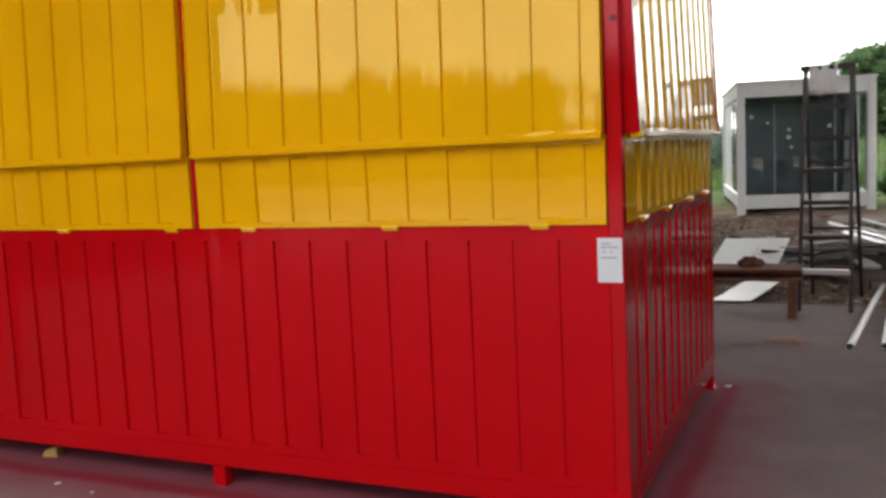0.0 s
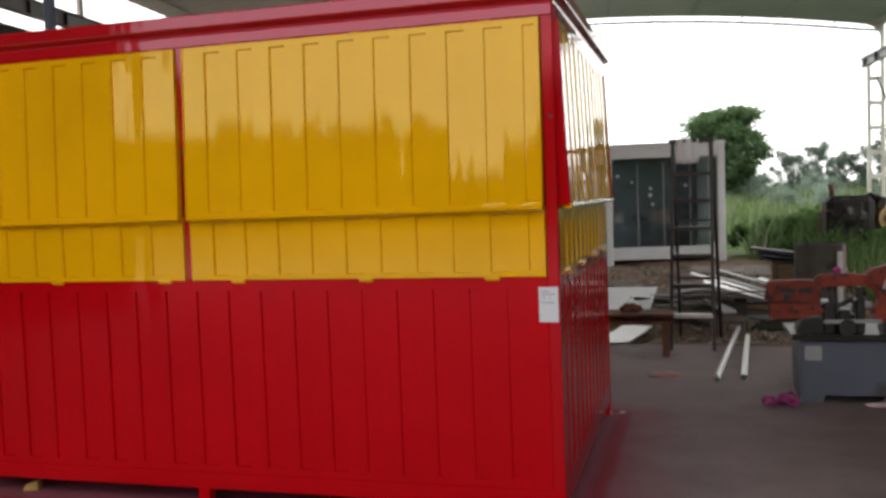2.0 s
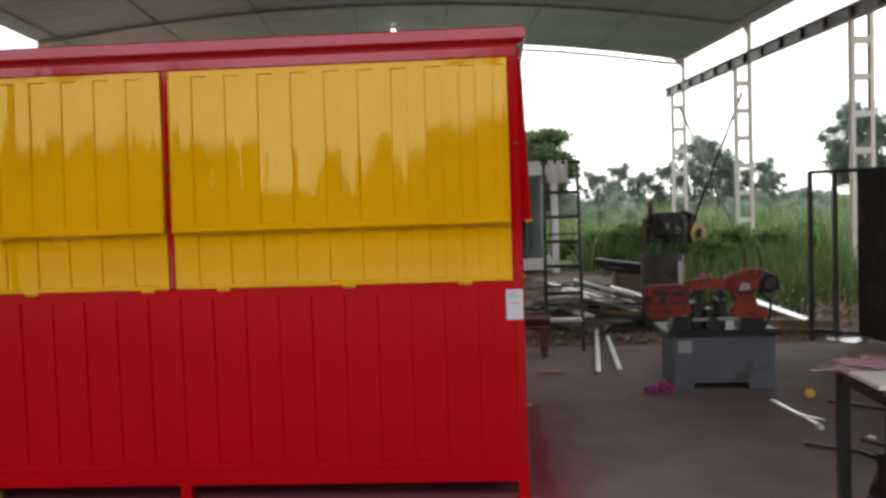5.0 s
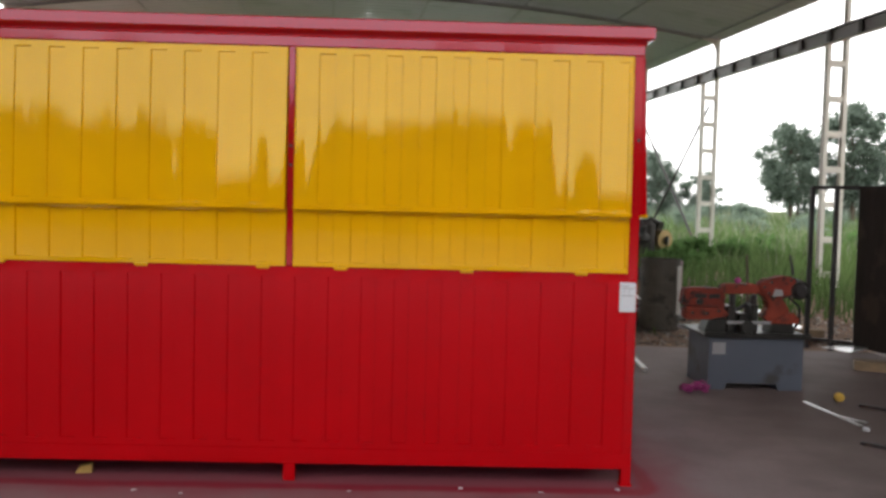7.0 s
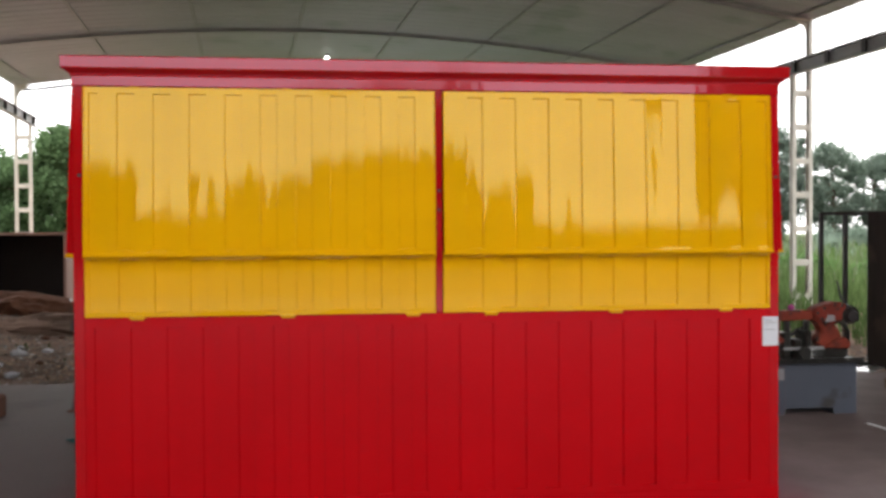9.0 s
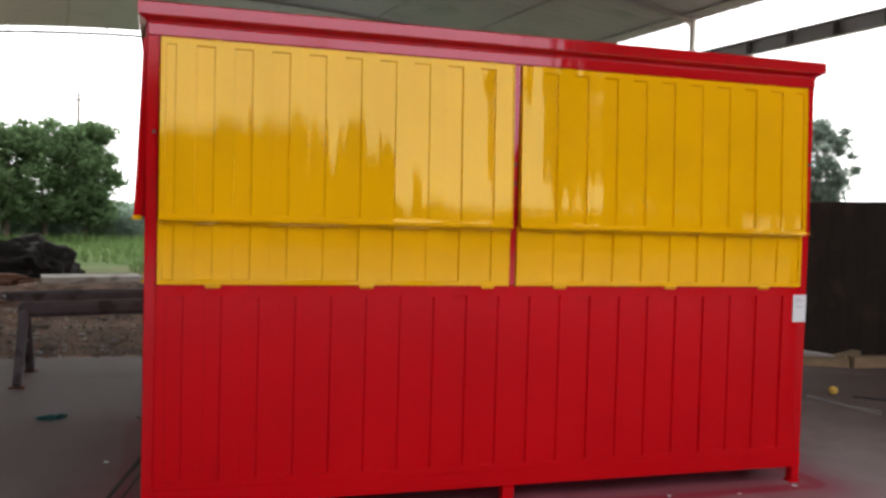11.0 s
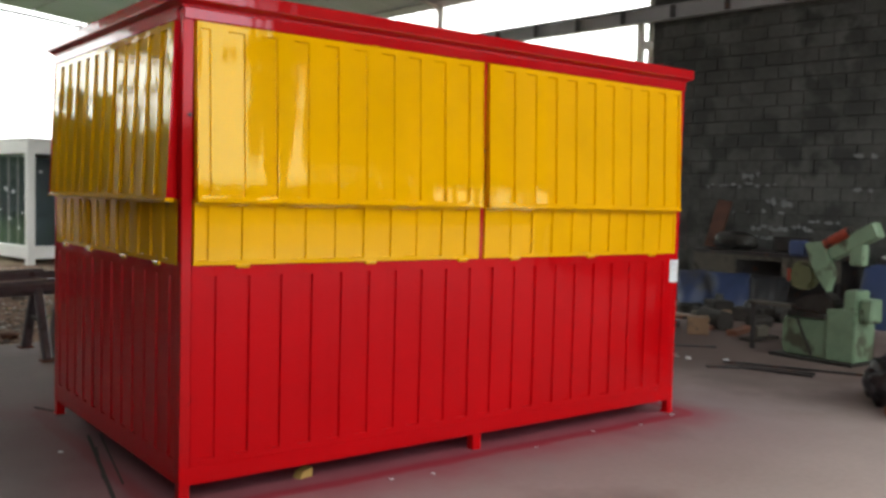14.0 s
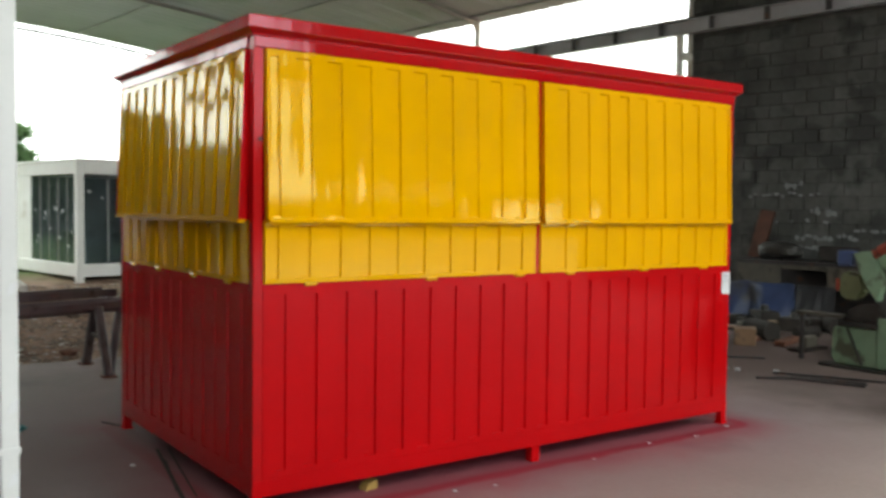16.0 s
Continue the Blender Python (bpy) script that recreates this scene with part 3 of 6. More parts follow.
def arch(y, tie):
    """An arched roof rib: curved flange plates and a web."""
    e = in_hall("roof_rib", "grey arched steel roof rib", kind="structure")
    n = 28
    xs = [-SPAN - 0.2 + (SPAN + 0.4) * i / n for i in range(n + 1)]
    if tie:
        bm = B()
        pts = [(x, y + 0.12, roof_z(min(0, max(-SPAN, x))) - 0.19) for x in xs]
        for a, b in zip(pts, pts[1:]):
            bar(bm, a, b, 0.05, 0.06)
        part("edge_tube", bm, DARK_STEEL, e)
        for x in xs[2:-1:4]:
            bm = B()
            z = roof_z(min(0, max(-SPAN, x)))
            box(bm, x - 0.015, x + 0.015, y + 0.10, y + 0.14, z - 0.165, z - 0.004)
            part("hanger", bm, GREY_STEEL, e)
        return
    bm = B()
    for a, b in zip(xs, xs[1:]):
        for lo, hi, w in ((-0.12, -0.11, 0.045), (-0.11, -0.05, 0.005), (-0.05, -0.04, 0.045)):
            vs = []
            for x in (a, b):
                z = roof_z(min(0, max(-SPAN, x)))
                vs.append([bm.verts.new((x, y + dy, z + dz)) for dy, dz in ((-w, lo), (w, lo), (w, hi), (-w, hi))])
            for i in range(4):
                bm.faces.new((vs[0][i], vs[0][(i + 1) % 4], vs[1][(i + 1) % 4], vs[1][i]))
    part("rib", bm, RIB, e)


for y in ROWS_Y:
    arch(y, y == ROWS_Y[0])

for k in range(8):
    x = -15.3 + 2.17 * k
    bm = B()
    z = roof_z(min(0, x))
    box(bm, x - 0.03, x + 0.03, -9.3, 15.5, z - 0.04, z - 0.008)
    o = part("purlin", bm, RIB, label="grey roof purlin", kind="structure")
    o.matrix_basis = HALL


def build_roof():
    """Trapezoidal sheets laid across the arch, one mesh."""
    bm = B()
    n = 26
    xs = [-SPAN - 0.28 + (SPAN + 0.56) * i / n for i in range(n + 1)]
    y = -9.4
    width = 1.05
    while y < 15.6:
        prof = ((0.0, 0.0), (0.02, 0.012), (0.06, 0.012), (0.08, 0.0), (0.345, 0.0), (0.365, 0.012), (0.405, 0.012), (0.425, 0.0), (0.69, 0.0), (0.71, 0.012), (0.75, 0.012), (0.77, 0.0), (width - 0.01, 0.0))
        rows = []
        for x in xs:
            u = (x + SPAN / 2) / (SPAN / 2)
            z = EAVE + RISE * (1 - u * u)
            rows.append([bm.verts.new((x, y + dy, z + dz)) for dy, dz in prof])
        for r, s in zip(rows, rows[1:]):
            for i in range(len(prof) - 1):
                bm.faces.new((r[i], r[i + 1], s[i + 1], s[i]))
        y += width
    o = part("ceiling", bm, ROOF, label="pale grey ribbed metal roof sheeting", kind="structure")
    o.matrix_basis = HALL
    md = o.modifiers.new("thickness", "SOLIDIFY")
    md.thickness = 0.004


build_roof()

# wall of blocks between the columns on the hall's right side
WALL = in_hall("wall_east", "dark soot-stained concrete block wall", kind="structure")
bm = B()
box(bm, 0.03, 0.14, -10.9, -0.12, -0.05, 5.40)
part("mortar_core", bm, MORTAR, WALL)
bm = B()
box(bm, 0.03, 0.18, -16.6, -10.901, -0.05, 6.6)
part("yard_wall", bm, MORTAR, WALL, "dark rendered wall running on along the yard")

# mostly unseen wall, added to keep light off the kiosk's left end
WEST = in_hall("wall_west", "plain grey rendered side wall, mostly unseen, added to cut west light", kind="structure")
bm = B()
box(bm, -SPAN - 0.55, -SPAN - 0.42, -12.8, 9.0, -0.05, 4.44)
part("wall_core", bm, MORTAR, WEST)
# unseen extra height past the roof's end, added only to dim the kiosk's left
bm = B()
box(bm, -SPAN - 0.56, -SPAN - 0.41, -13.2, -9.5, 4.441, 6.6)
part("light_blocking_wall", bm, MORTAR, WEST)

# ---- the kiosk ----
KW, KD = 3.69, 2.20


def corrugated(bm, w, h, recesses, top, bottom, depth, thick, m, seed=0):
    """A pressed sheet: flat margins and recessed flutes with sloping ends, each rib a little out of true. Local x across, z up, outward -y."""
    s = 0.0022
    r = random.Random(seed * 31 + int(w * 1000) + int(h * 100))

    def V(x, z, y=0.0):
        return bm.verts.new(m @ Vector((x, y, z)))

    def Q(*p):
        bm.faces.new([V(*a) for a in p])

    xs = [0.0] + [x for ab in recesses for x in ab] + [w]
    out = [0.0] + [r.uniform(-0.0014, 0.0014) for _ in xs[1:-1]] + [0.0]
    z0, z1 = bottom, h - top
    for i, (a, b) in enumerate(zip(xs, xs[1:])):
        ya, yb = out[i], out[i + 1]
        Q((a, 0), (b, 0), (b, z0, yb), (a, z0, ya))
        Q((a, z1, ya), (b, z1, yb), (b, h), (a, h))
        if i % 2 == 0:
            Q((a, z0, ya), (b, z0, yb), (b, z1, yb), (a, z1, ya))
            continue
        da, db = depth + r.uniform(-0.0015, 0.0015), depth + r.uniform(-0.0015, 0.0015)
        Q((a, z0, ya), (a + s, z0 + s, da), (a + s, z1 - s, da), (a, z1, ya))
        Q((b - s, z0 + s, db), (b, z0, yb), (b, z1, yb), (b - s, z1 - s, db))
        Q((a, z0, ya), (b, z0, yb), (b - s, z0 + s, db), (a + s, z0 + s, da))
        Q((a + s, z1 - s, da), (b - s, z1 - s, db), (b, z1, yb), (a, z1, ya))
        Q((a + s, z0 + s, da), (b - s, z0 + s, db), (b - s, z1 - s, db), (a + s, z1 - s, da))
    t = thick
    Q((0, 0, t), (0, h, t), (w, h, t), (w, 0, t))
    Q((0, 0), (0, 0, t), (w, 0, t), (w, 0))
    Q((0, h), (w, h), (w, h, t), (0, h, t))
    Q((0, 0), (0, h), (0, h, t), (0, 0, t))
    Q((w, 0), (w, 0, t), (w, h, t), (w, h))
    bmesh.ops.remove_doubles(bm, verts=bm.verts, dist=0.0003)
    bmesh.ops.recalc_face_normals(bm, faces=bm.faces)
    return bm


def flutes(w, first, pitch, width):
    """Even recesses, with cut-short ones where the sheet was trimmed."""
    out = []
    if first - pitch + width > 0.055:
        out.append((0.020, first - pitch + width))
    a = first
    while a + width < w - 0.02:
        out.append((a, a + width))
        a += pitch
    if w - 0.02 - a > 0.035:
        out.append((a, w - 0.020))
    return out


def lower_sheet(kiosk, m, w, first, deep):
    """The red sheet that runs along a whole face below the flaps."""
    part("lower_panel", corrugated(B(), w, 0.975, flutes(w, first, 0.1763, 0.080), 0.055, 0.035, deep, 0.028, m @ Matrix.Translation((0, 0, 0.18))), RED, kiosk)


def side_bay(kiosk, m, w, first, red_edges, tabs):
    """One bay of a kiosk face: red lower sheet, drop-down counter flap, raised upper flap. m: origin at the bay's lower left on the ground."""
    pitch, width = 0.1755, 0.085
    flap = part("counter_flap", corrugated(B(), w - 0.006, 0.315, flutes(w, first, pitch, width), 0.03, 0.022, 0.011, 0.028, m @ Matrix.Translation((0.003, -0.001 if red_edges else -0.014, 1.156))), YELLOW, kiosk, "yellow fluted drop-down counter flap")
    for t in tabs:
        bm = B()
        box(bm, t - 0.034, t + 0.034, -0.015, -0.001, 1.140, 1.158, 0.003, m)
        rod(bm, m @ Vector((t - 0.036, -0.011, 1.154)), m @ Vector((t + 0.036, -0.011, 1.154)), 0.007, seg=8)
        part("hinge", bm, YELLOW, flap)
    lean = math.degrees(math.atan2(0.034, 0.845))
    mt = m @ pose(0.009, -0.012, 2.303, -lean, 0, 0) @ Matrix.Translation((0, 0, -0.845))
    up = part("awning_flap", corrugated(B(), w - 0.016, 0.845, flutes(w - 0.012, first - 0.007, pitch, width), 0.03, 0.03, 0.012, 0.032, mt), YELLOW, kiosk, "yellow fluted lift-up awning flap")
    bm = B()
    box(bm, -0.004, w - 0.012, -0.012, 0.03, -0.004, 0.016, 0.003, mt)
    part("bottom_lip", bm, YELLOW, up)
    for x0 in (-0.004, w - 0.018):
        bm = B()
        box(bm, x0, x0 + 0.006, -0.006, 0.036, 0.017, 0.845, 0.0015, mt)
        part("edge_strip", bm, RED if red_edges else YELLOW, up)
    for t in tabs:
        bm = B()
        box(bm, t - 0.026, t + 0.026, -0.0165, 0.0, 2.297, 2.3055, 0.002, m)
        part("hinge", bm, YELLOW, up)
    if red_edges:
        for x0 in (0.004, w - 0.012):
            bm = B()
            plate(bm, [m @ Vector((x0, 0.03, 2.28)), m @ Vector((x0, 0.03, 1.47)), m @ Vector((x0, -0.046, 1.47)), m @ Vector((x0, -0.014, 2.28))], 0.008)
            part("side_cheek", bm, RED, up)
    bm = B()
    box(bm, 0.0, w, 0.034, 0.045, 1.14, 2.32, 0, m)
    part("backing_sheet", bm, RED, kiosk)


def build_kiosk():
    k = thing("food_kiosk", "glossy red and yellow corrugated steel kiosk with closed flaps", "kiosk", -4.385, 3.07, 0)
    # posts
    for x, y in ((0, 0), (KW - 0.055, 0), (0, KD - 0.055), (KW - 0.055, KD - 0.055)):
        bm = B()
        box(bm, x, x + 0.055, y, y + 0.055, 0.0, 2.345, 0.004)
        part("corner_post", bm, POST, k)
        bm = B()
        box(bm, x - 0.006, x + 0.063, y - 0.004, y + 0.063, 0.0, 0.012, 0.002)
        part("foot_plate", bm, RED, k)
    for y in (0.0, KD - 0.04):
        bm = B()
        box(bm, 1.815, 1.850, y - 0.003, y + 0.04, 1.158, 2.345, 0.003)
        part("middle_post", bm, TRIM, k)
        bm = B()
        box(bm, 1.815, 1.880, y - 0.003, y + 0.055, 0.0, 0.094, 0.003)
        part("middle_foot", bm, RED, k)
    # bottom and top rails
    for n, z0, z1, o, e in (("bottom_rail", 0.095, 0.179, 0.0015, -0.003), ("top_rail", 2.306, 2.362, 0.010, 0.010)):
        for x0, x1, y0, y1 in ((0.001, KW - 0.001, -o, 0.05), (0.001, KW - 0.001, KD - 0.05, KD + o), (-e, 0.05, 0.052, KD - 0.052), (KW - 0.05, KW + e, 0.052, KD - 0.052)):
            bm = B()
            box(bm, x0, x1, y0, y1, z0, z1, 0.005 if n == "top_rail" else 0.0015)
            part(n, bm, TRIM if n == "top_rail" else RED, k)
    # roof cap with a folded cove under it
    bm = B()
    prof = ((0.004, 2.360), (0.008, 2.372), (0.040, 2.392), (0.042, 2.398), (0.042, 2.450), (0.036, 2.456), (-0.05, 2.460))
    rings = []
    for o, z in prof:
        rings.append([bm.verts.new(p) for p in ((-o, -o, z), (KW + o, -o, z), (KW + o, KD + o, z), (-o, KD + o, z))])
    for a, b in zip(rings, rings[1:]):
        for i in range(4):
            bm.faces.new((a[i], a[(i + 1) % 4], b[(i + 1) % 4], b[i]))
    bm.faces.new(rings[-1])
    bm.faces.new(rings[0][::-1])
    part("roof_cap", bm, TRIM, k, "folded red sheet roof cap")
    bm = B()
    box(bm, 0.05, KW - 0.05, 0.05, KD - 0.05, 0.12, 0.16)
    part("floor_pan", bm, DARK_STEEL, k)
    left = [0.255, 1.0, 1.64]
    right = [0.255, 0.925, 1.535]
    for mm, wide, first in ((Matrix.Identity(4), KW, 0.043), (pose(KW, KD, 0, 0, 0, 180), KW, 0.043), (pose(0, KD, 0, 0, 0, -90), KD, 0.06), (pose(KW, 0, 0, 0, 0, 90), KD, 0.06)):
        lower_sheet(k, mm @ Matrix.Translation((0.055, 0, 0)), wide - 0.11, first, 0.011 if wide == KW else 0.007)
    side_bay(k, Matrix.Translation((0.055, 0, 0)), 1.760, 0.163, False, left)
    side_bay(k, Matrix.Translation((1.850, 0, 0)), 1.785, 0.125, False, right)
    mb = pose(KW, KD, 0, 0, 0, 180)
    side_bay(k, mb @ Matrix.Translation((0.055, 0, 0)), 1.785, 0.125, False, right)
    side_bay(k, mb @ Matrix.Translation((1.875, 0, 0)), 1.760, 0.163, False, left)
    # ends: looking at the face, x runs along it
    side_bay(k, pose(0, KD, 0, 0, 0, -90) @ Matrix.Translation((0.055, 0, 0)), KD - 0.11, 0.145, True, [0.25, 0.75, 1.35, 1.85])
    side_bay(k, pose(KW, 0, 0, 0, 0, 90) @ Matrix.Translation((0.055, 0, 0)), KD - 0.11, 0.145, True, [0.25, 0.75, 1.35, 1.85])
    # small bolts at the corner posts and rail tabs on the ends
    for x in (0.035, KW - 0.02):
        bm = B()
        rod(bm, (x, 0.002, 1.865), (x, -0.010, 1.865), 0.009, seg=8)
        part("bolt", bm, DARK_STEEL, k)
    for z in (1.79, 1.69):
        bm = B()
        rod(bm, (1.832, 0.0, z), (1.832, -0.012, z), 0.009, seg=8)
        part("bolt", bm, DARK_STEEL, k)
    return k


build_kiosk()


def build_dark_cabin():
    """A second kiosk under construction: white corner posts, black panels."""
    e = thing("black_cabin", "unfinished cabin with black panels and white steel posts", "cabin", -8.295, 1.35, 0)
    w, d, h = 2.546, 3.6, 2.62
    for x in (0, w - 0.044):
        for y in (0, d - 0.044):
            bm = B()
            box(bm, x, x + 0.044, y, y + 0.044, 0, h, 0.005)
            post = part("corner_post", bm, OFFWHITE, e)
            bm = B()
            box(bm, x - 0.003, x + 0.047, y - 0.003, y + 0.047, 0.92, 0.935)
            part("joint_strip", bm, OFFWHITE, post)
            for z, wide in ((1.02, 0.030), (1.31, 0.022), (0.84, 0.026)):
                bm = B()
                plate(bm, [(x + 0.016, y - 0.0008, z), (x + 0.016 + wide * 0.8, y - 0.0008, z + 0.006), (x + 0.044, y - 0.0008, z + 0.035), (x + 0.024, y - 0.0008, z + 0.028)], 0.0016)
                part("torn_film", bm, PAPER, post, "torn grey scrap of protective film")
    for x0, x1, y0, y1 in ((0.0445, w - 0.0445, 0.010, 0.038), (0.0445, w - 0.0445, d - 0.038, d - 0.010), (0.010, 0.038, 0.0445, d - 0.0445), (w - 0.038, w - 0.010, 0.0445, d - 0.0445)):
        bm = B()
        box(bm, x0, x1, y0, y1, 0.06, 1.84)
        part("panel", bm, BLACK_STEEL, e, "black lower sheet panel")
        bm = B()
        box(bm, x0, x1, y0, y1, 1.842, h - 0.10)
        part("panel", bm, GREY_STEEL, e, "grey upper sheet panel")
        bm = B()
        box(bm, x0, x1, y0 - 0.01, y1 + 0.01, h - 0.098, h, 0.004)
        part("top_rail", bm, OFFWHITE, e)
    bm = B()
    box(bm, -0.02, w + 0.02, -0.02, d + 0.02, h + 0.001, h + 0.04)
    part("roof", bm, OFFWHITE, e)


build_dark_cabin()

# paper notice on the post
notice = thing("paper_notice", "white printed paper notice taped on the red kiosk post", "notice", -0.790, 3.066, 0.95)
bm = B()
box(bm, 0, 0.088, -0.0035, -0.002, 0, 0.158)
part("sheet", bm, PAPER, notice)
for z, a, b in ((0.135, 0.012, 0.05), (0.122, 0.012, 0.075), (0.106, 0.018, 0.03), (0.106, 0.045, 0.055), (0.085, 0.012, 0.07)):
    bm = B()
    box(bm, a, b, -0.0042, -0.0036, z, z + 0.006)
    part("print_bar", bm, INK, notice)


# ---- plants ----
def leaf_cloud(rng, blobs, count, size):
    """Leaf sprays scattered in the outer shells of several blobs: small bent quads."""
    w = np.array([b[3] ** 2 for b in blobs])
    pick = rng.choice(len(blobs), count, p=w / w.sum())
    d = rng.normal(size=(count, 3))
    d /= np.linalg.norm(d, axis=1)[:, None]
    rad = np.abs(rng.normal(0.0, 0.62, count)) + rng.uniform(0.1, 0.5, count)
    c = np.array([b[:3] for b in blobs])[pick]
    r = np.array([b[3] for b in blobs])[pick]
    sq = np.array([1, 1, 0.8])
    p = c + d * (r * rad)[:, None] * sq
    a = rng.normal(size=(count, 3))
    a /= np.linalg.norm(a, axis=1)[:, None]
    b = np.cross(a, rng.normal(size=(count, 3)))
    b /= np.linalg.norm(b, axis=1)[:, None]
    s = size * rng.uniform(0.5, 1.4, count)[:, None]
    v = np.stack((p - a * s, p - b * s * 0.45, p + a * s, p + b * s * 0.45), 1).reshape(-1, 3)
    f = np.arange(count * 4).reshape(-1, 4)
    return v, f


def tree(name, seed, high, wide, leaves, mat, label, low=0.35, size=0.14, blobs=16):
    """A tapered trunk, limbs and a crown of leaf sprays with an uneven outline."""
    rng = np.random.default_rng(seed)
    e = thing(name, label, "tree")
    bm = B()
    base = Vector((0, 0, -0.2))
    top = Vector((rng.uniform(-0.4, 0.4), rng.uniform(-0.4, 0.4), high * 0.86))
    bend = Vector((rng.uniform(-0.25, 0.25), rng.uniform(-0.25, 0.25), high * low))
    r0 = 0.022 * high
    rod(bm, base, bend, r0, r0 * 0.75, 9)
    rod(bm, bend, top, r0 * 0.75, r0 * 0.12, 7)
    balls = [(top.x, top.y, top.z, wide * 0.3)]
    for i in range(blobs):
        ang = i * 2.4 + rng.uniform(-0.6, 0.6)
        k = rng.uniform(0.1, 1.0) ** 0.6
        z = low * 0.75 + (0.96 - low * 0.75) * (i + rng.uniform(0, 1)) / blobs
        u = (z - low * 0.6) / (1.03 - low * 0.6)
        spread = wide * (0.2 + 0.8 * math.sin(min(1, max(0.12, u)) * math.pi) ** 0.7) * rng.uniform(0.75, 1.15)
        c = Vector((math.cos(ang) * k * spread, math.sin(ang) * k * spread, z * high))
        balls.append((*c, wide * rng.uniform(0.14, 0.34)))
        root = bend.lerp(top, min(0.95, max(0.0, (z - low) / (0.9 - low) - 0.15 * k)))
        mid = root.lerp(c, 0.5) + Vector((rng.uniform(-0.2, 0.2), rng.uniform(-0.2, 0.2), 0.1))
        rod(bm, root, mid, r0 * 0.25, r0 * 0.16, 5)
        rod(bm, mid, c, r0 * 0.16, r0 * 0.05, 4)
    part("trunk", bm, BARK, e)
    v, f = leaf_cloud(rng, balls, leaves, size)
    raw("crown", v, f, mat, e)
    return e


def bush(name, seed, high, wide, leaves, mat, label, size=0.10):
    rng = np.random.default_rng(seed)
    e = thing(name, label, "bush")
    bm = B()
    balls = []
    for i in range(18):
        a = rng.uniform(0, 6.283)
        k = rng.uniform(0, 1) ** 0.5
        c = (math.cos(a) * k * wide, math.sin(a) * k * wide * 0.7, high * rng.uniform(0.12, 0.78) * (1.1 - 0.5 * k))
        balls.append((*c, high * rng.uniform(0.12, 0.3)))
        rod(bm, (c[0] * 0.3, c[1] * 0.3, -0.1), c, 0.02, 0.006, 5)
    part("stem", bm, BARK, e)
    v, f = leaf_cloud(rng, balls, leaves, size)
    raw("foliage", v, f, mat, e)
    return e


def at(x, y, turn=0.0, s=1.0):
    return Matrix.Translation((x, y, height(x, y))) @ Matrix.Rotation(turn, 4, "Z") @ Matrix.Scale(s, 4)


def place(ob, m):
    """A scaled copy of a plant."""
    c = copy_thing(ob, m)
    c.matrix_basis = m
    return c


round_tree = tree("broadleaf_tree", 3, 7.5, 2.2, 26000, LEAF, "dense green broadleaf tree with a rounded crown", 0.20, 0.13, 80)
tall_tree = tree("tall_tree", 5, 9.5, 3.0, 16000, LEAF_DARK, "tall dark green tree with a loose uneven crown", 0.36, 0.15, 44)
loose_tree = tree("loose_tree", 8, 6.5, 2.4, 7000, LEAF_HAZED, "slender tree with a thin grey-green crown", 0.24, 0.12, 30)
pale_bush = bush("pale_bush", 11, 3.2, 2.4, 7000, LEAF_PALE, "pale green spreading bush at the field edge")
dark_bush = bush("dark_bush", 12, 2.6, 2.6, 6000, LEAF_DARK, "dark green thicket bush")
weed_clump = bush("weed_clump", 14, 0.75, 1.0, 2600, WEED, "low bright green clump of weeds", 0.07)
weed_clump.matrix_basis = at(2.2, 20.5, 0.4, 1.0)
for x, y, s in ((2.2, 16.5, 0.7), (2.9, 16.4, 0.75), (3.5, 17.0, 0.8), (1.7, 17.2, 0.6)):
    place(weed_clump, at(x, y, x * 3, s))
round_tree.matrix_basis = at(1.25, 45, 0.4, 1.0) @ Matrix.Diagonal((1.0, 1.0, 0.63, 1))
airy_tree = tree("airy_tree", 17, 6.5, 2.2, 9000, LEAF, "green tree with an open crown and sky between its limbs", 0.22, 0.12, 34)
airy_tree.matrix_basis = at(-18.5, 34.0, 0.4, 0.7)
# the tall tree again, its leaf colour lifted to stand in for haze
far_tree = tree("far_tree", 5, 9.5, 3.0, 16000, LEAF_HAZED, "tall grey-green tree with a loose uneven crown, haze put into its leaf colour", 0.36, 0.15, 44)
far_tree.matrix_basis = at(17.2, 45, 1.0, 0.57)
loose_tree.matrix_basis = at(9.2, 45, 0.3, 0.62)
pale_bush.matrix_basis = at(4.5, 40, 0.3, 0.55)
dark_bush.matrix_basis = at(15, 60, 0.0, 0.6)
rng = random.Random(5)
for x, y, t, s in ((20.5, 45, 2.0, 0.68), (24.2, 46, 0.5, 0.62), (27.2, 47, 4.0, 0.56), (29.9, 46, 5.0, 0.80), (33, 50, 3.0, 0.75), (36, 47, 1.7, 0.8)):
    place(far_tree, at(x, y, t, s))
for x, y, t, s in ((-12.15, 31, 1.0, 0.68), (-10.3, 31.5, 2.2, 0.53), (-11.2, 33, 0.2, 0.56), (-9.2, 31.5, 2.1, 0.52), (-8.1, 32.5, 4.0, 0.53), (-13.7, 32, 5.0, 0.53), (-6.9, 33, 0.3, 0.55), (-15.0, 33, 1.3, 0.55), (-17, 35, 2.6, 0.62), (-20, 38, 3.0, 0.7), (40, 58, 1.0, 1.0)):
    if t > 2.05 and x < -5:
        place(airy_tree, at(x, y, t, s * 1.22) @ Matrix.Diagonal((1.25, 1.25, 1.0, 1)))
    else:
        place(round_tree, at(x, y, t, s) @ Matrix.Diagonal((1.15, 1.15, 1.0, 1)))
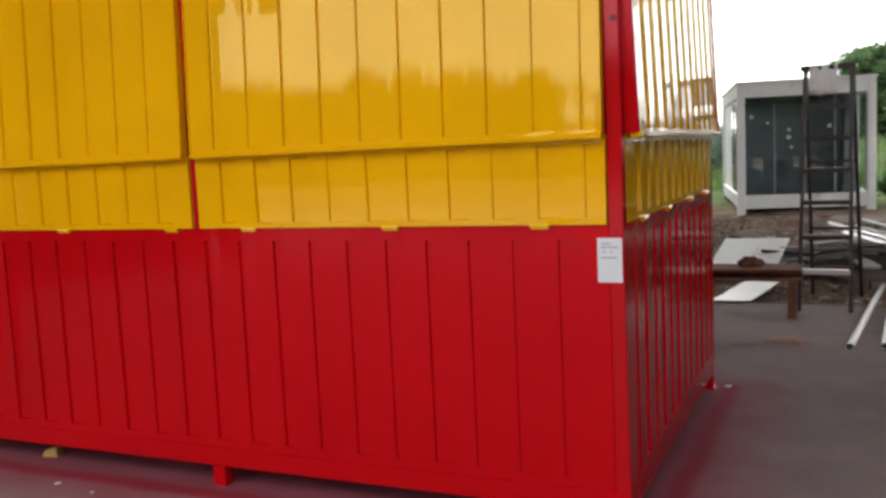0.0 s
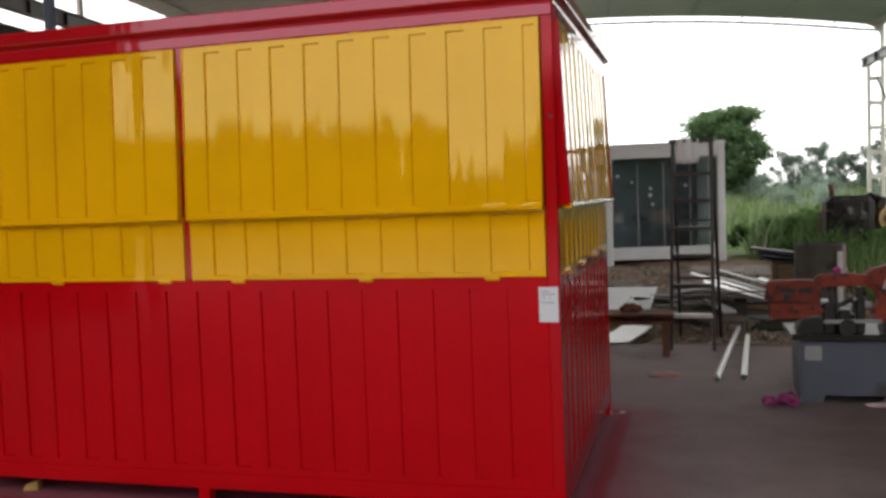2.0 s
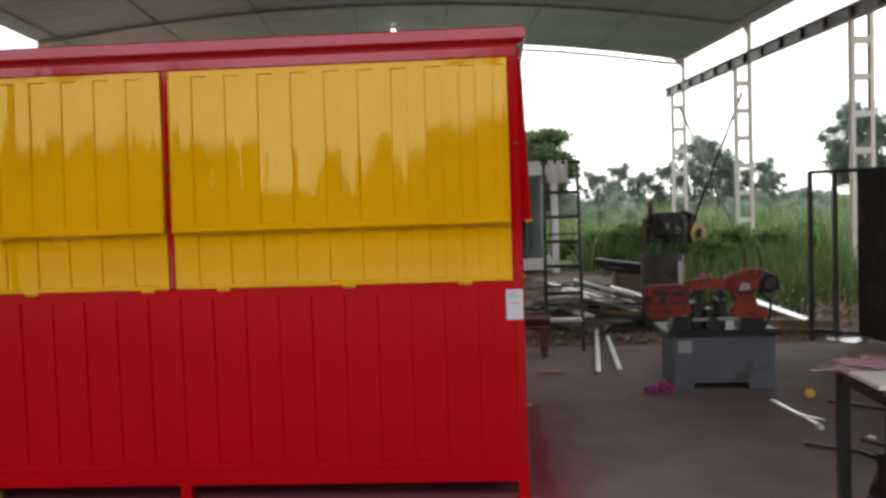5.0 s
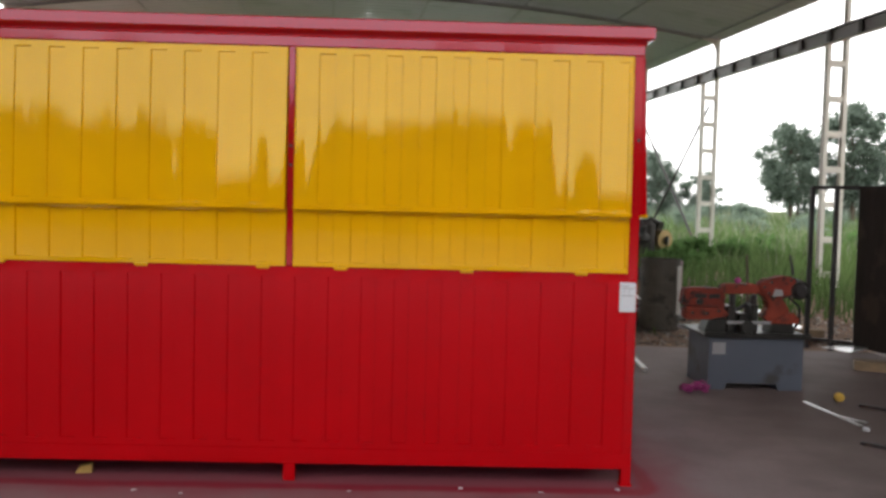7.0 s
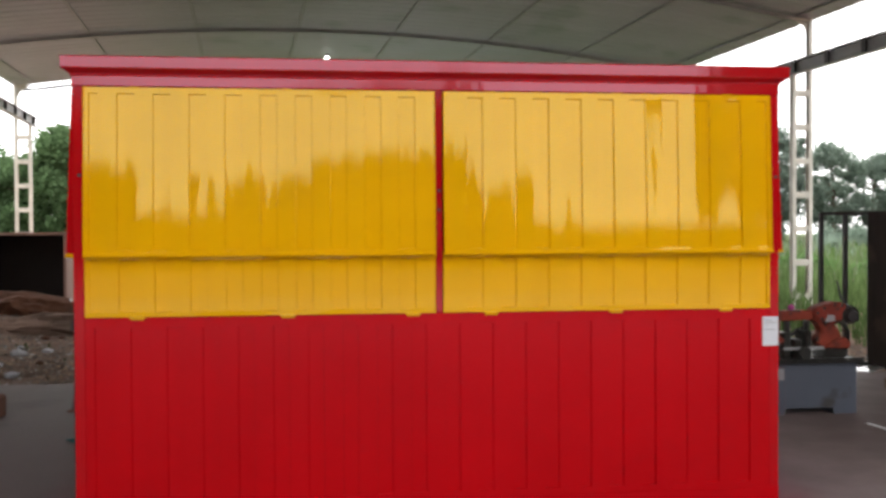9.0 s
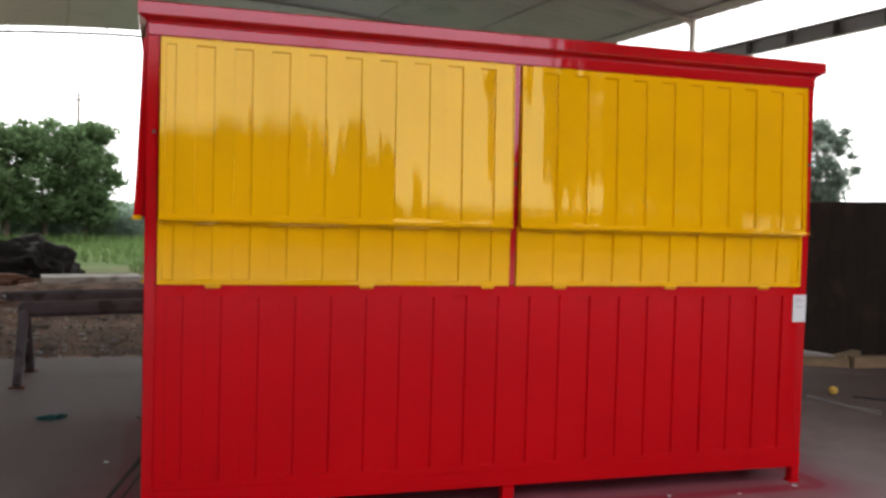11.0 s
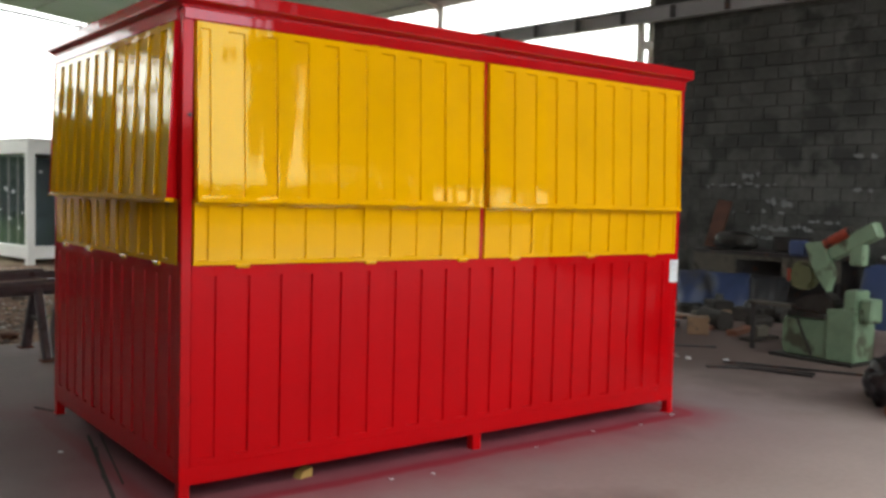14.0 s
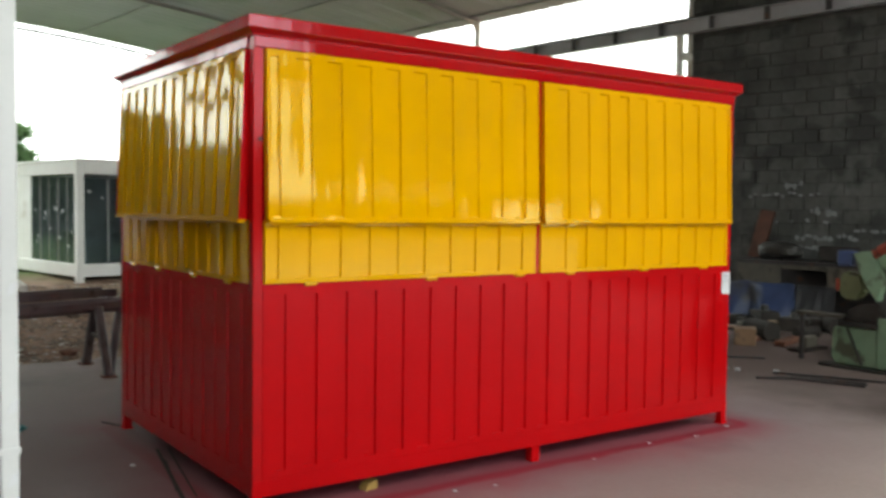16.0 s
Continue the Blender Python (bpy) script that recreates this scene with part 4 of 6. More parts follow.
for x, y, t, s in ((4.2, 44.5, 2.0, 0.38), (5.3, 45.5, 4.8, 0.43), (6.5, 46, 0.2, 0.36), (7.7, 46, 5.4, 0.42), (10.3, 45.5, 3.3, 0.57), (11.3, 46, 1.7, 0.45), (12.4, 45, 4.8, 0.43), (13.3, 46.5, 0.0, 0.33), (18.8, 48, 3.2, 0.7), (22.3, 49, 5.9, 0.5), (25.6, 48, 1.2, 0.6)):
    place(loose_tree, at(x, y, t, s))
for i in range(11):
    place(pale_bush, at(2.6 + i * 2.8 + rng.uniform(-1, 1), 41 + rng.uniform(-3, 4), rng.uniform(0, 6), rng.uniform(0.36, 0.52)))
for i in range(30):
    place(dark_bush, at(-34 + i * 3.0 + rng.uniform(-1.5, 1.5), 60 + rng.uniform(-5, 6), rng.uniform(0, 6), rng.uniform(0.40, 0.62)))
for i in range(26):
    place(pale_bush, at(-30 + i * 1.2 + rng.uniform(-0.4, 0.4), 53 + rng.uniform(-3, 3), rng.uniform(0, 6), rng.uniform(0.38, 0.50)))
hedge_rng = random.Random(15)
for i in range(22):
    place((pale_bush, pale_bush, dark_bush)[i % 3], at(-16.0 + i * 0.62 + hedge_rng.uniform(-0.3, 0.3), 35 + hedge_rng.uniform(-2.5, 3.0), hedge_rng.uniform(0, 6), hedge_rng.uniform(0.42, 0.60)))
for x, y, s in ((-2.75, 27.5, 0.72), (-2.0, 28.0, 0.80), (-2.3, 29.0, 0.9)):
    place(dark_bush, at(x, y, x * 5, s) @ Matrix.Diagonal((0.5, 0.5, 1.0, 1)))
for i in range(26):
    place(weed_clump, at(1.6 + i * 0.62 + rng.uniform(-0.4, 0.4), 18.6 + rng.uniform(-1.2, 4.0), rng.uniform(0, 6), rng.uniform(0.7, 1.25)))
for i in range(12):
    place(pale_bush, at(2.8 + i * 1.9 + rng.uniform(-0.6, 0.6), 33 + rng.uniform(-2, 3), rng.uniform(0, 6), rng.uniform(0.28, 0.46)))


# the woods on the open side behind: a dense uneven belt with a high clump, a dip, and tall bare-stemmed trees beyond
def belt_height(x):
    for edge, h in ((-14.6, 9.5), (-8.2, 6.2), (-6.6, 8.6), (-4.5, 9.6), (4.4, 10.1), (6.2, 8.8), (8.0, 7.4)):
        if x < edge:
            return h
    return 5.9


tall_tree.matrix_basis = at(-45.0, -42.0, 1.0, 0.9)
for row, (y0, k) in enumerate(((-41.0, 1.0), (-44.0, 0.95))):
    for i in range(44):
        x = -44 + i * 1.75 + row * 0.9 + rng.uniform(-0.4, 0.4)
        h = k * belt_height(x) * rng.uniform(0.93, 1.03)
        if i % 2:
            place(tall_tree, at(x, y0 + rng.uniform(-1, 1), rng.uniform(0, 6), 1.0) @ Matrix.Diagonal((0.62, 0.62, h / 9.5, 1)))
        else:
            place(round_tree, at(x, y0 + rng.uniform(-1, 1), rng.uniform(0, 6), 1.0) @ Matrix.Diagonal((0.85, 0.85, h / 7.5, 1)))
for i in range(34):
    place(dark_bush, at(-42 + i * 2.3 + rng.uniform(-0.8, 0.8), -38.5 + rng.uniform(-1.0, 1.0), rng.uniform(0, 6), rng.uniform(1.3, 1.9)))
high_tree = tree("high_tree", 21, 19.0, 4.2, 15000, LEAF_DARK, "very tall dark tree with a bare stem and hanging crown", 0.52, 0.34, 40)
high_tree.matrix_basis = at(19.6, -38, 0.0, 1.0)
for x, y, t, s in ((22.8, -39, 1.0, 0.92), (26.2, -38, 2.4, 0.88), (29.6, -39, 3.6, 0.82), (33.5, -38, 5.0, 0.9), (37.5, -37, 0.7, 0.85), (42.0, -35, 1.9, 0.8), (46.0, -32, 2.9, 0.78), (24.5, -43, 4.2, 0.95), (31.5, -43, 5.5, 0.9), (40.0, -41, 2.2, 0.9)):
    place(high_tree, at(x, y, t, s))


def grass_field(name, seed, count, x0, x1, y0, y1, high, mat, label, keep):
    """Bent blades in clumps, one object."""
    r = np.random.default_rng(seed)
    x = r.uniform(x0, x1, count)
    y = y0 + (y1 - y0) * r.uniform(0, 1, count) ** 1.5
    ok = np.array([keep(a, b) for a, b in zip(x, y)])
    x, y = x[ok], y[ok]
    n = len(x)
    z = np.array([height(a, b) for a, b in zip(x, y)])
    h = high * r.uniform(0.45, 1.15, n) * (0.75 + 0.5 * np.array([noise.noise(Vector((a * 0.35, b * 0.35, 2))) for a, b in zip(x, y)]))
    h = np.maximum(h * np.where(x < -1.2, 0.42, 1.0), 0.06)
    far = 0.011 + 0.0007 * np.maximum(0, y - 10)
    ang = r.uniform(0, 6.283, n)
    w = np.stack((np.cos(ang), np.sin(ang), np.zeros(n)), 1) * (far * r.uniform(0.7, 1.5, n))[:, None]
    lean = r.normal(0, 0.28, (n, 2)) * h[:, None]
    base = np.stack((x, y, z - 0.02), 1)
    mid = base + np.stack((lean[:, 0] * 0.35, lean[:, 1] * 0.35, h * 0.6), 1)
    tip = base + np.stack((lean[:, 0], lean[:, 1], h), 1)
    v = np.stack((base - w, base + w, mid + w * 0.8, mid - w * 0.8, tip), 1).reshape(-1, 3)
    i = np.arange(n)[:, None] * 5
    f = np.concatenate((i + np.array([[0, 1, 2]]), i + np.array([[0, 2, 3]]), i + np.array([[3, 2, 4]])), 0)
    raw(name, v, f, mat, None, label, "stuff", "grass")


def green(x, y):
    if -3.1 < x < 0.9 and 16.5 < y < 22.6:
        return False
    if x < -5 and y < 22:
        return False
    if x > 1.9:
        return y > 9.9 + 1.6 * noise.noise(Vector((x * 0.7, 0.0, 7.0)))
    return y > 12.5 + 2.2 * noise.noise(Vector((x * 0.4, 0.0, 7.0))) + (6.0 if x < 1.5 else 0)


grass_field("tall_grass", 1, 66000, -18, 32, 9.6, 48.0, 0.85, GRASS, "tall bright green meadow grass", green)
grass_field("dry_grass", 2, 14000, -18, 32, 18.0, 60.0, 1.05, GRASS_DRY, "dry yellow-green seeding grass", lambda x, y: x > -1 and green(x, y))
grass_field("weeds", 3, 1500, -8, 6, 9.2, 17.0, 0.22, GRASS, "low weeds among the rubble", lambda x, y: noise.noise(Vector((x * 0.8, y * 0.8, 3))) > 0.18)


# ---- white glazed cabin in the yard ----
def build_cabin():
    L, W, H = 5.0, 2.30, 2.22
    e = thing("glass_cabin", "white framed glass cabin with dusty sliding panes", "cabin", -1.85, 17.03, 0.155, 10)
    # local x along the glazed end, y back along the side
    for x in (0, W - 0.14):
        for y in (0, L - 0.14):
            bm = B()
            box(bm, x, x + 0.14, y, y + 0.14, -0.12, H, 0.008)
            part("post", bm, WHITE, e)
    for x0, x1, y0, y1 in ((0.141, W - 0.141, 0.004, 0.13), (0.141, W - 0.141, L - 0.13, L - 0.004), (0.004, 0.13, 0.141, L - 0.141), (W - 0.13, W - 0.004, 0.141, L - 0.141)):
        bm = B()
        box(bm, x0, x1, y0, y1, 0.0, 0.24, 0.006)
        part("sill_beam", bm, WHITE, e)
        bm = B()
        box(bm, x0, x1, y0, y1, H - 0.24, H - 0.002, 0.006)
        part("head_beam", bm, WHITE, e)
    bm = B()
    box(bm, -0.02, W + 0.02, -0.02, L + 0.02, H + 0.001, H + 0.05, 0.01)
    part("roof", bm, WHITE, e)
    bm = B()
    box(bm, 0.13, W - 0.13, 0.13, L - 0.13, 0.02, 0.06)
    part("floor_deck", bm, LINING, e)
    bm = B()
    box(bm, 0.05, 0.09, 2.35, L - 0.141, 0.241, H - 0.241)
    part("side_wall", bm, WHITE, e)
    bm = B()
    box(bm, W - 0.09, W - 0.05, 1.2, L - 0.141, 0.241, H - 0.241)
    part("side_wall", bm, WHITE, e)
    bm = B()
    box(bm, 0.141, W - 0.141, L - 0.1, L - 0.06, 0.241, H - 0.241)
    part("back_wall", bm, GREY_STEEL, e)
    bm = B()
    box(bm, 0.1, W - 0.1, 2.5, 2.54, 0.07, H - 0.241)
    part("partition", bm, LINING, e)

    def pane(x0, x1, y0, y1):
        bm = B()
        box(bm, x0, x1, y0, y1, 0.245, H - 0.245)
        o = part("pane", bm, GLASS, e)
        o.visible_shadow = False
        return o

    xs = [0.145, 0.645, 1.145, 1.65, 2.155]
    for i, (a, b) in enumerate(zip(xs, xs[1:])):
        p = pane(a, b - 0.012, 0.05 + 0.014 * (i % 2), 0.058 + 0.014 * (i % 2))
        bm = B()
        box(bm, b - 0.016, b + 0.006, 0.048, 0.082, 0.245, H - 0.245)
        part("stile", bm, GREY_STEEL, e)
        for k in range((2, 3, 1, 1)[i]):
            r = random.Random(i * 10 + k)
            bm = B()
            cx, cz, s = r.uniform(a + 0.06, b - 0.06), r.uniform(0.5, 1.85), r.uniform(0.016, 0.042)
            rod(bm, (cx, 0.049, cz), (cx, 0.0455, cz), s, seg=10)
            part("spot", bm, PAPER, p)
    ys = [0.145, 0.58, 1.02, 1.46, 1.90, 2.34]
    for i, (a, b) in enumerate(zip(ys, ys[1:])):
        p = pane(0.05 + 0.014 * (i % 2), 0.058 + 0.014 * (i % 2), a, b - 0.012)
        bm = B()
        box(bm, 0.048, 0.082, b - 0.016, b + 0.004, 0.245, H - 0.245)
        part("stile", bm, GREY_STEEL, e)
        for k in range(3):
            r = random.Random(50 + i * 10 + k)
            bm = B()
            cy, cz, s = r.uniform(a + 0.06, b - 0.06), r.uniform(0.5, 1.85), r.uniform(0.016, 0.042)
            rod(bm, (0.049, cy, cz), (0.0455, cy, cz), s, seg=10)
            part("spot", bm, PAPER, p)


build_cabin()


# ---- the workshop's things ----
def profile(name, parent, pts, y0, thick, mat, bevel=0.008, label=""):
    """A piece cut from plate or cast: an outline in x and z, given depth from y0 backwards."""
    bm = B()
    plate(bm, [(x, 0, z) for x, z in pts], thick)
    low = min(v.co.y for v in bm.verts)
    for v in bm.verts:
        v.co.y += y0 - low
    if bevel:
        bmesh.ops.bevel(bm, geom=bm.edges[:], offset=bevel, segments=2, affect="EDGES")
    return part(name, bm, mat, parent, label)


def build_red_saw():
    e = thing("band_saw", "worn orange-red metal band saw on a blue-grey cabinet base", "band saw", 0.57, 5.75, 0)
    base = part("cabinet", saw_base(), BLUEGREY, e, "blue-grey sheet cabinet with a toe opening")
    bm = B()
    box(bm, 0.03, 0.14, -0.0035, -0.001, 0.30, 0.40)
    part("plate_label", bm, GREY_STEEL, base, "faded grey data plate")
    bm = B()
    box(bm, -0.06, 0.84, -0.06, 0.62, 0.447, 0.472, 0.006)
    tray = part("chip_tray", bm, OIL, e)
    bm = B()
    box(bm, -0.06, 0.84, -0.06, -0.045, 0.473, 0.49, 0.003)
    part("tray_lip", bm, OIL, tray)
    # left wheel guard in two halves
    up = profile("wheel_guard", e, [(-0.22, 0.70), (0.10, 0.70), (0.13, 0.84), (0.06, 0.855), (-0.20, 0.845)], 0.05, 0.15, DULLRED, 0.012)
    bm = B()
    box(bm, -0.12, -0.02, 0.044, 0.051, 0.765, 0.80, 0.003)
    part("guard_slot", bm, OIL, up)
    profile("lower_guard", e, [(-0.19, 0.58), (0.0, 0.585), (0.17, 0.615), (0.17, 0.65), (0.10, 0.69), (-0.20, 0.69)], 0.03, 0.16, ORANGE, 0.014)
    bm = B()
    rod(bm, (-0.08, 0.048, 0.735), (-0.08, 0.030, 0.735), 0.028, seg=16)
    part("guard_knob", bm, OIL, up)
    # bow beam, right web and tilted guard
    profile("bow_beam", e, [(0.09, 0.80), (0.44, 0.81), (0.46, 0.875), (0.36, 0.895), (0.12, 0.885)], 0.06, 0.11, ORANGE, 0.012)
    profile("bow_post", e, [(0.08, 0.66), (0.14, 0.66), (0.15, 0.80), (0.09, 0.80)], 0.07, 0.09, DULLRED)
    profile("right_web", e, [(0.42, 0.82), (0.48, 0.84), (0.60, 0.80), (0.66, 0.74), (0.70, 0.66), (0.66, 0.58), (0.52, 0.57), (0.46, 0.62), (0.52, 0.70), (0.50, 0.76)], 0.06, 0.12, ORANGE, 0.010)
    guard = profile("wheel_guard", e, [(0.42, 0.86), (0.46, 0.92), (0.62, 0.965), (0.71, 0.955), (0.74, 0.90), (0.70, 0.80), (0.60, 0.76), (0.47, 0.80)], 0.03, 0.16, DULLRED, 0.014)
    bm = B()
    plate(bm, [(0.53, 0.028, 0.79), (0.62, 0.028, 0.80), (0.61, 0.028, 0.85), (0.55, 0.028, 0.855)], 0.003)
    part("worn_patch", bm, GREY_STEEL, guard, "bare worn grey patch")
    for x, z in ((0.46, 0.87), (0.52, 0.91), (0.68, 0.93), (0.70, 0.84), (0.50, 0.82)):
        bm = B()
        rod(bm, (x, 0.031, z), (x, 0.018, z), 0.012, seg=6)
        part("bolt", bm, OIL, guard)
    profile("lower_arm", e, [(0.52, 0.565), (0.76, 0.56), (0.77, 0.61), (0.71, 0.66), (0.60, 0.62)], 0.03, 0.12, ORANGE, 0.008)
    bm = B()
    pts = [Vector((0.70, 0.10, 0.78)), Vector((0.80, 0.12, 0.70)), Vector((0.82, 0.16, 0.58)), Vector((0.78, 0.2, 0.475))]
    for p, q in zip(pts, pts[1:]):
        rod(bm, p, q, 0.010, seg=7)
    part("cable", bm, RUBBER, e, "black power cable")
    bm = B()
    box(bm, 0.24, 0.40, 0.12, 0.30, 0.474, 0.60, 0.015)
    part("vise_body", bm, OIL, e)
    for x, z in ((-0.14, 0.64), (-0.02, 0.64), (0.08, 0.66)):
        bm = B()
        rod(bm, (x, 0.031, z), (x, 0.016, z), 0.013, seg=6)
        part("bolt", bm, OIL, e)
    bm = B()
    box(bm, 0.00, 0.09, 0.044, 0.051, 0.765, 0.80, 0.003)
    part("guard_slot", bm, OIL, up)
    bm = B()
    rod(bm, (0.76, 0.02, 0.845), (0.78, 0.28, 0.87), 0.075, seg=20)
    motor = part("motor", bm, OIL, e, "dark oily electric motor")
    bm = B()
    rod(bm, (0.76, -0.01, 0.843), (0.76, 0.02, 0.845), 0.045, 0.06, seg=20)
    part("motor_cap", bm, DARK_STEEL, motor)
    for i in range(7):
        bm = B()
        rod(bm, (0.763, 0.05 + i * 0.034, 0.8485 + i * 0.003), (0.764, 0.062 + i * 0.034, 0.8495 + i * 0.003), 0.084, seg=18)
        part("cooling_fin", bm, OIL, motor)
    bm = B()
    box(bm, 0.80, 0.86, 0.05, 0.16, 0.79, 0.87, 0.01)
    part("terminal_box", bm, OIL, motor)
    # pedestals, vise and blade
    profile("pedestal", e, [(-0.02, 0.473), (0.22, 0.473), (0.20, 0.60), (0.02, 0.58)], 0.08, 0.2, OIL, 0.01)
    profile("pedestal", e, [(0.54, 0.473), (0.76, 0.473), (0.73, 0.575), (0.56, 0.58)], 0.08, 0.2, OIL, 0.01)
    for x0, x1, z1 in ((0.16, 0.24, 0.70), (0.26, 0.34, 0.64), (0.37, 0.43, 0.72)):
        bm = B()
        box(bm, x0, x1, 0.06, 0.26, 0.473, z1, 0.012)
        part("vise_jaw", bm, OIL, e)
    for x in (0.20, 0.38):
        bm = B()
        box(bm, x, x + 0.04, 0.08, 0.14, 0.60, 0.80, 0.008)
        part("blade_guide", bm, DARK_STEEL, e)
    bm = B()
    bar(bm, (0.16, 0.055, 0.562), (0.54, 0.055, 0.566), 0.004, 0.026)
    part("blade", bm, GREY_STEEL, e)
    bm = B()
    rod(bm, (0.30, 0.05, 0.54), (0.30, -0.05, 0.54), 0.012, seg=8)
    part("screw", bm, DARK_STEEL, e)
    wheel = B()
    rod(wheel, (0.30, -0.05, 0.54), (0.30, -0.062, 0.54), 0.055, seg=18)
    part("hand_wheel", wheel, OIL, e)
    bm = B()
    rod(bm, (0.75, 0.16, 0.97), (0.72, 0.17, 1.14), 0.012, 0.009, seg=7)
    part("lever", bm, DARK_STEEL, e)
    bm = B()
    rod(bm, (0.14, 0.15, 0.60), (0.46, 0.22, 0.74), 0.018, seg=8)
    part("hydraulic_strut", bm, DARK_STEEL, e)
    bm = B()
    lump(bm, (0.26, 0.11, 0.915), (0.03, 0.025, 0.028), 2, 0.2, 2)
    part("knob", bm, PINK, e, "small pink-red knob")


def saw_base():
    bm = B()
    plate(bm, [(0, 0, 0), (0.14, 0, 0), (0.16, 0, 0.055), (0.58, 0, 0.055), (0.60, 0, 0), (0.80, 0, 0), (0.80, 0, 0.445), (0, 0, 0.445)], -0.58)
    ys = [v.co.y for v in bm.verts]
    if min(ys) < -0.01:
        for v in bm.verts:
            v.co.y += 0.58
    return bm


build_red_saw()

net = thing("pink_net", "crumpled bright pink plastic net on the floor", "net", 0.42, 5.62, 0)
bm = B()
for i in range(7):
    r = random.Random(i)
    c = Vector((r.uniform(-0.08, 0.1), r.uniform(-0.05, 0.05), 0.015 + 0.008 * i))
    pts = [c + Vector((0.05 * math.cos(a) * r.uniform(0.7, 1.3), 0.045 * math.sin(a), 0.03 * math.sin(2 * a + i) * r.uniform(0.4, 1))) for a in [k * 0.524 for k in range(12)]]
    for p, q in zip(pts, pts[1:] + pts[:1]):
        p.z, q.z = max(p.z, 0.008), max(q.z, 0.008)
        rod(bm, p, q, 0.008, seg=5)
part("strand", bm, PINK, net)

ball = thing("yellow_ball", "small yellow foam ball on the concrete floor", "ball", 1.50, 5.34, 0)
bm = B()
lump(bm, (0, 0, 0.04), (0.042, 0.042, 0.04), 4, 0.08, 2)
part("foam", bm, YELLOWFOAM, ball, smooth=True)
wedge = thing("wood_wedge", "dirty yellowish pine wedge under the kiosk rail", "wedge", -3.71, 3.19, 0, 12)
bm = B()
plate(bm, [(0, 0, 0), (0.085, 0, 0), (0.085, 0, 0.05), (0.02, 0, 0.035)], 0.06)
part("block", bm, WEDGE, wedge)

for i, (x, y, s) in enumerate(((-1.62, 2.98, 0.010), (-3.30, 2.86, 0.012), (-3.05, 2.82, 0.009), (-1.2, 2.93, 0.009), (-2.2, 2.9, 0.008), (-4.2, 2.8, 0.008), (-0.62, 5.30, 0.02), (-0.78, 3.0, 0.012), (-4.6, 4.3, 0.012))):
    c = thing("paint_chip", "small pale scrap of masking paper on the floor", "scrap", x, y, 0, i * 40)
    bm = B()
    plate(bm, [(-s, -s, 0.002), (s * 1.4, -s * 0.7, 0.004), (s, s, 0.003), (-s * 0.8, s * 0.6, 0.006)], 0.003)
    part("scrap", bm, PAPER, c)


def lying(name, p, q, r, mat, label, category):
    e = thing(name, label, category, p[0], p[1], 0)
    bm = B()
    tube(bm, (0, 0, r), (q[0] - p[0], q[1] - p[1], r + 0.004), r)
    part("pipe", bm, mat, e)


lying("aluminium_tube", (0.02, 6.40), (0.29, 9.05), 0.025, ALU, "pale aluminium tube lying on the floor", "tube")
lying("aluminium_tube", (0.225, 6.47), (0.355, 8.5), 0.025, ALU, "pale aluminium tube lying on the floor", "tube")


def flat_bars(name, rows, mat, label, w=0.04, h=0.006):
    for p, q in rows:
        e = thing(name, label, "steel bar", p[0], p[1], 0)
        bm = B()
        bar(bm, (0, 0, p[2] + h / 2), (q[0] - p[0], q[1] - p[1], q[2] + h / 2), w, h)
        part("strip", bm, mat, e)


flat_bars("flat_bar", [((1.21, 5.32, 0), (1.29, 4.55, 0)), ((1.26, 4.80, 0.006), (1.36, 4.62, 0.006))], BRIGHT_STEEL, "short pale steel strip on the floor", 0.03)
flat_bars("dark_bar", [((1.25, 3.98, 0), (1.50, 3.25, 0)), ((1.33, 3.92, 0), (1.62, 3.30, 0)), ((1.42, 4.12, 0), (2.0, 3.0, 0)), ((1.05, 4.05, 0), (1.28, 3.84, 0)), ((1.6, 5.2, 0), (2.1, 4.7, 0))], DARK_STEEL, "dark steel bar lying on the floor", 0.05, 0.02)
flat_bars("dark_strip", [((-4.365, 4.58, 0), (-4.60, 3.35, 0)), ((-4.45, 5.50, 0), (-4.36, 5.29, 0))], BLACKGRIME, "thin dark steel strip lying beside the kiosk", 0.020, 0.006)
flat_bars("thin_strip", [((-4.30, 4.55, 0), (-4.49, 3.55, 0)), ((-4.40, 4.30, 0), (-4.545, 3.70, 0))], BLACKGRIME, "thin dark wire lying beside the kiosk", 0.010, 0.004)

rag = thing("teal_rag", "small crumpled teal rag on the concrete floor", "rag", -5.03, 5.55, 0, 20)
bm = B()
lump(bm, (0, 0, 0.012), (0.09, 0.05, 0.02), 3, 0.6, 3, 0.0, 2.5)
part("cloth", bm, TEAL, rag)
rag2 = thing("red_rag", "small dusty red rag on the floor", "rag", -0.38, 6.6, 0)
bm = B()
lump(bm, (0, 0, 0.012), (0.12, 0.05, 0.02), 6, 0.6, 3, 0.0, 2.5)
part("cloth", bm, SALMON, rag2)


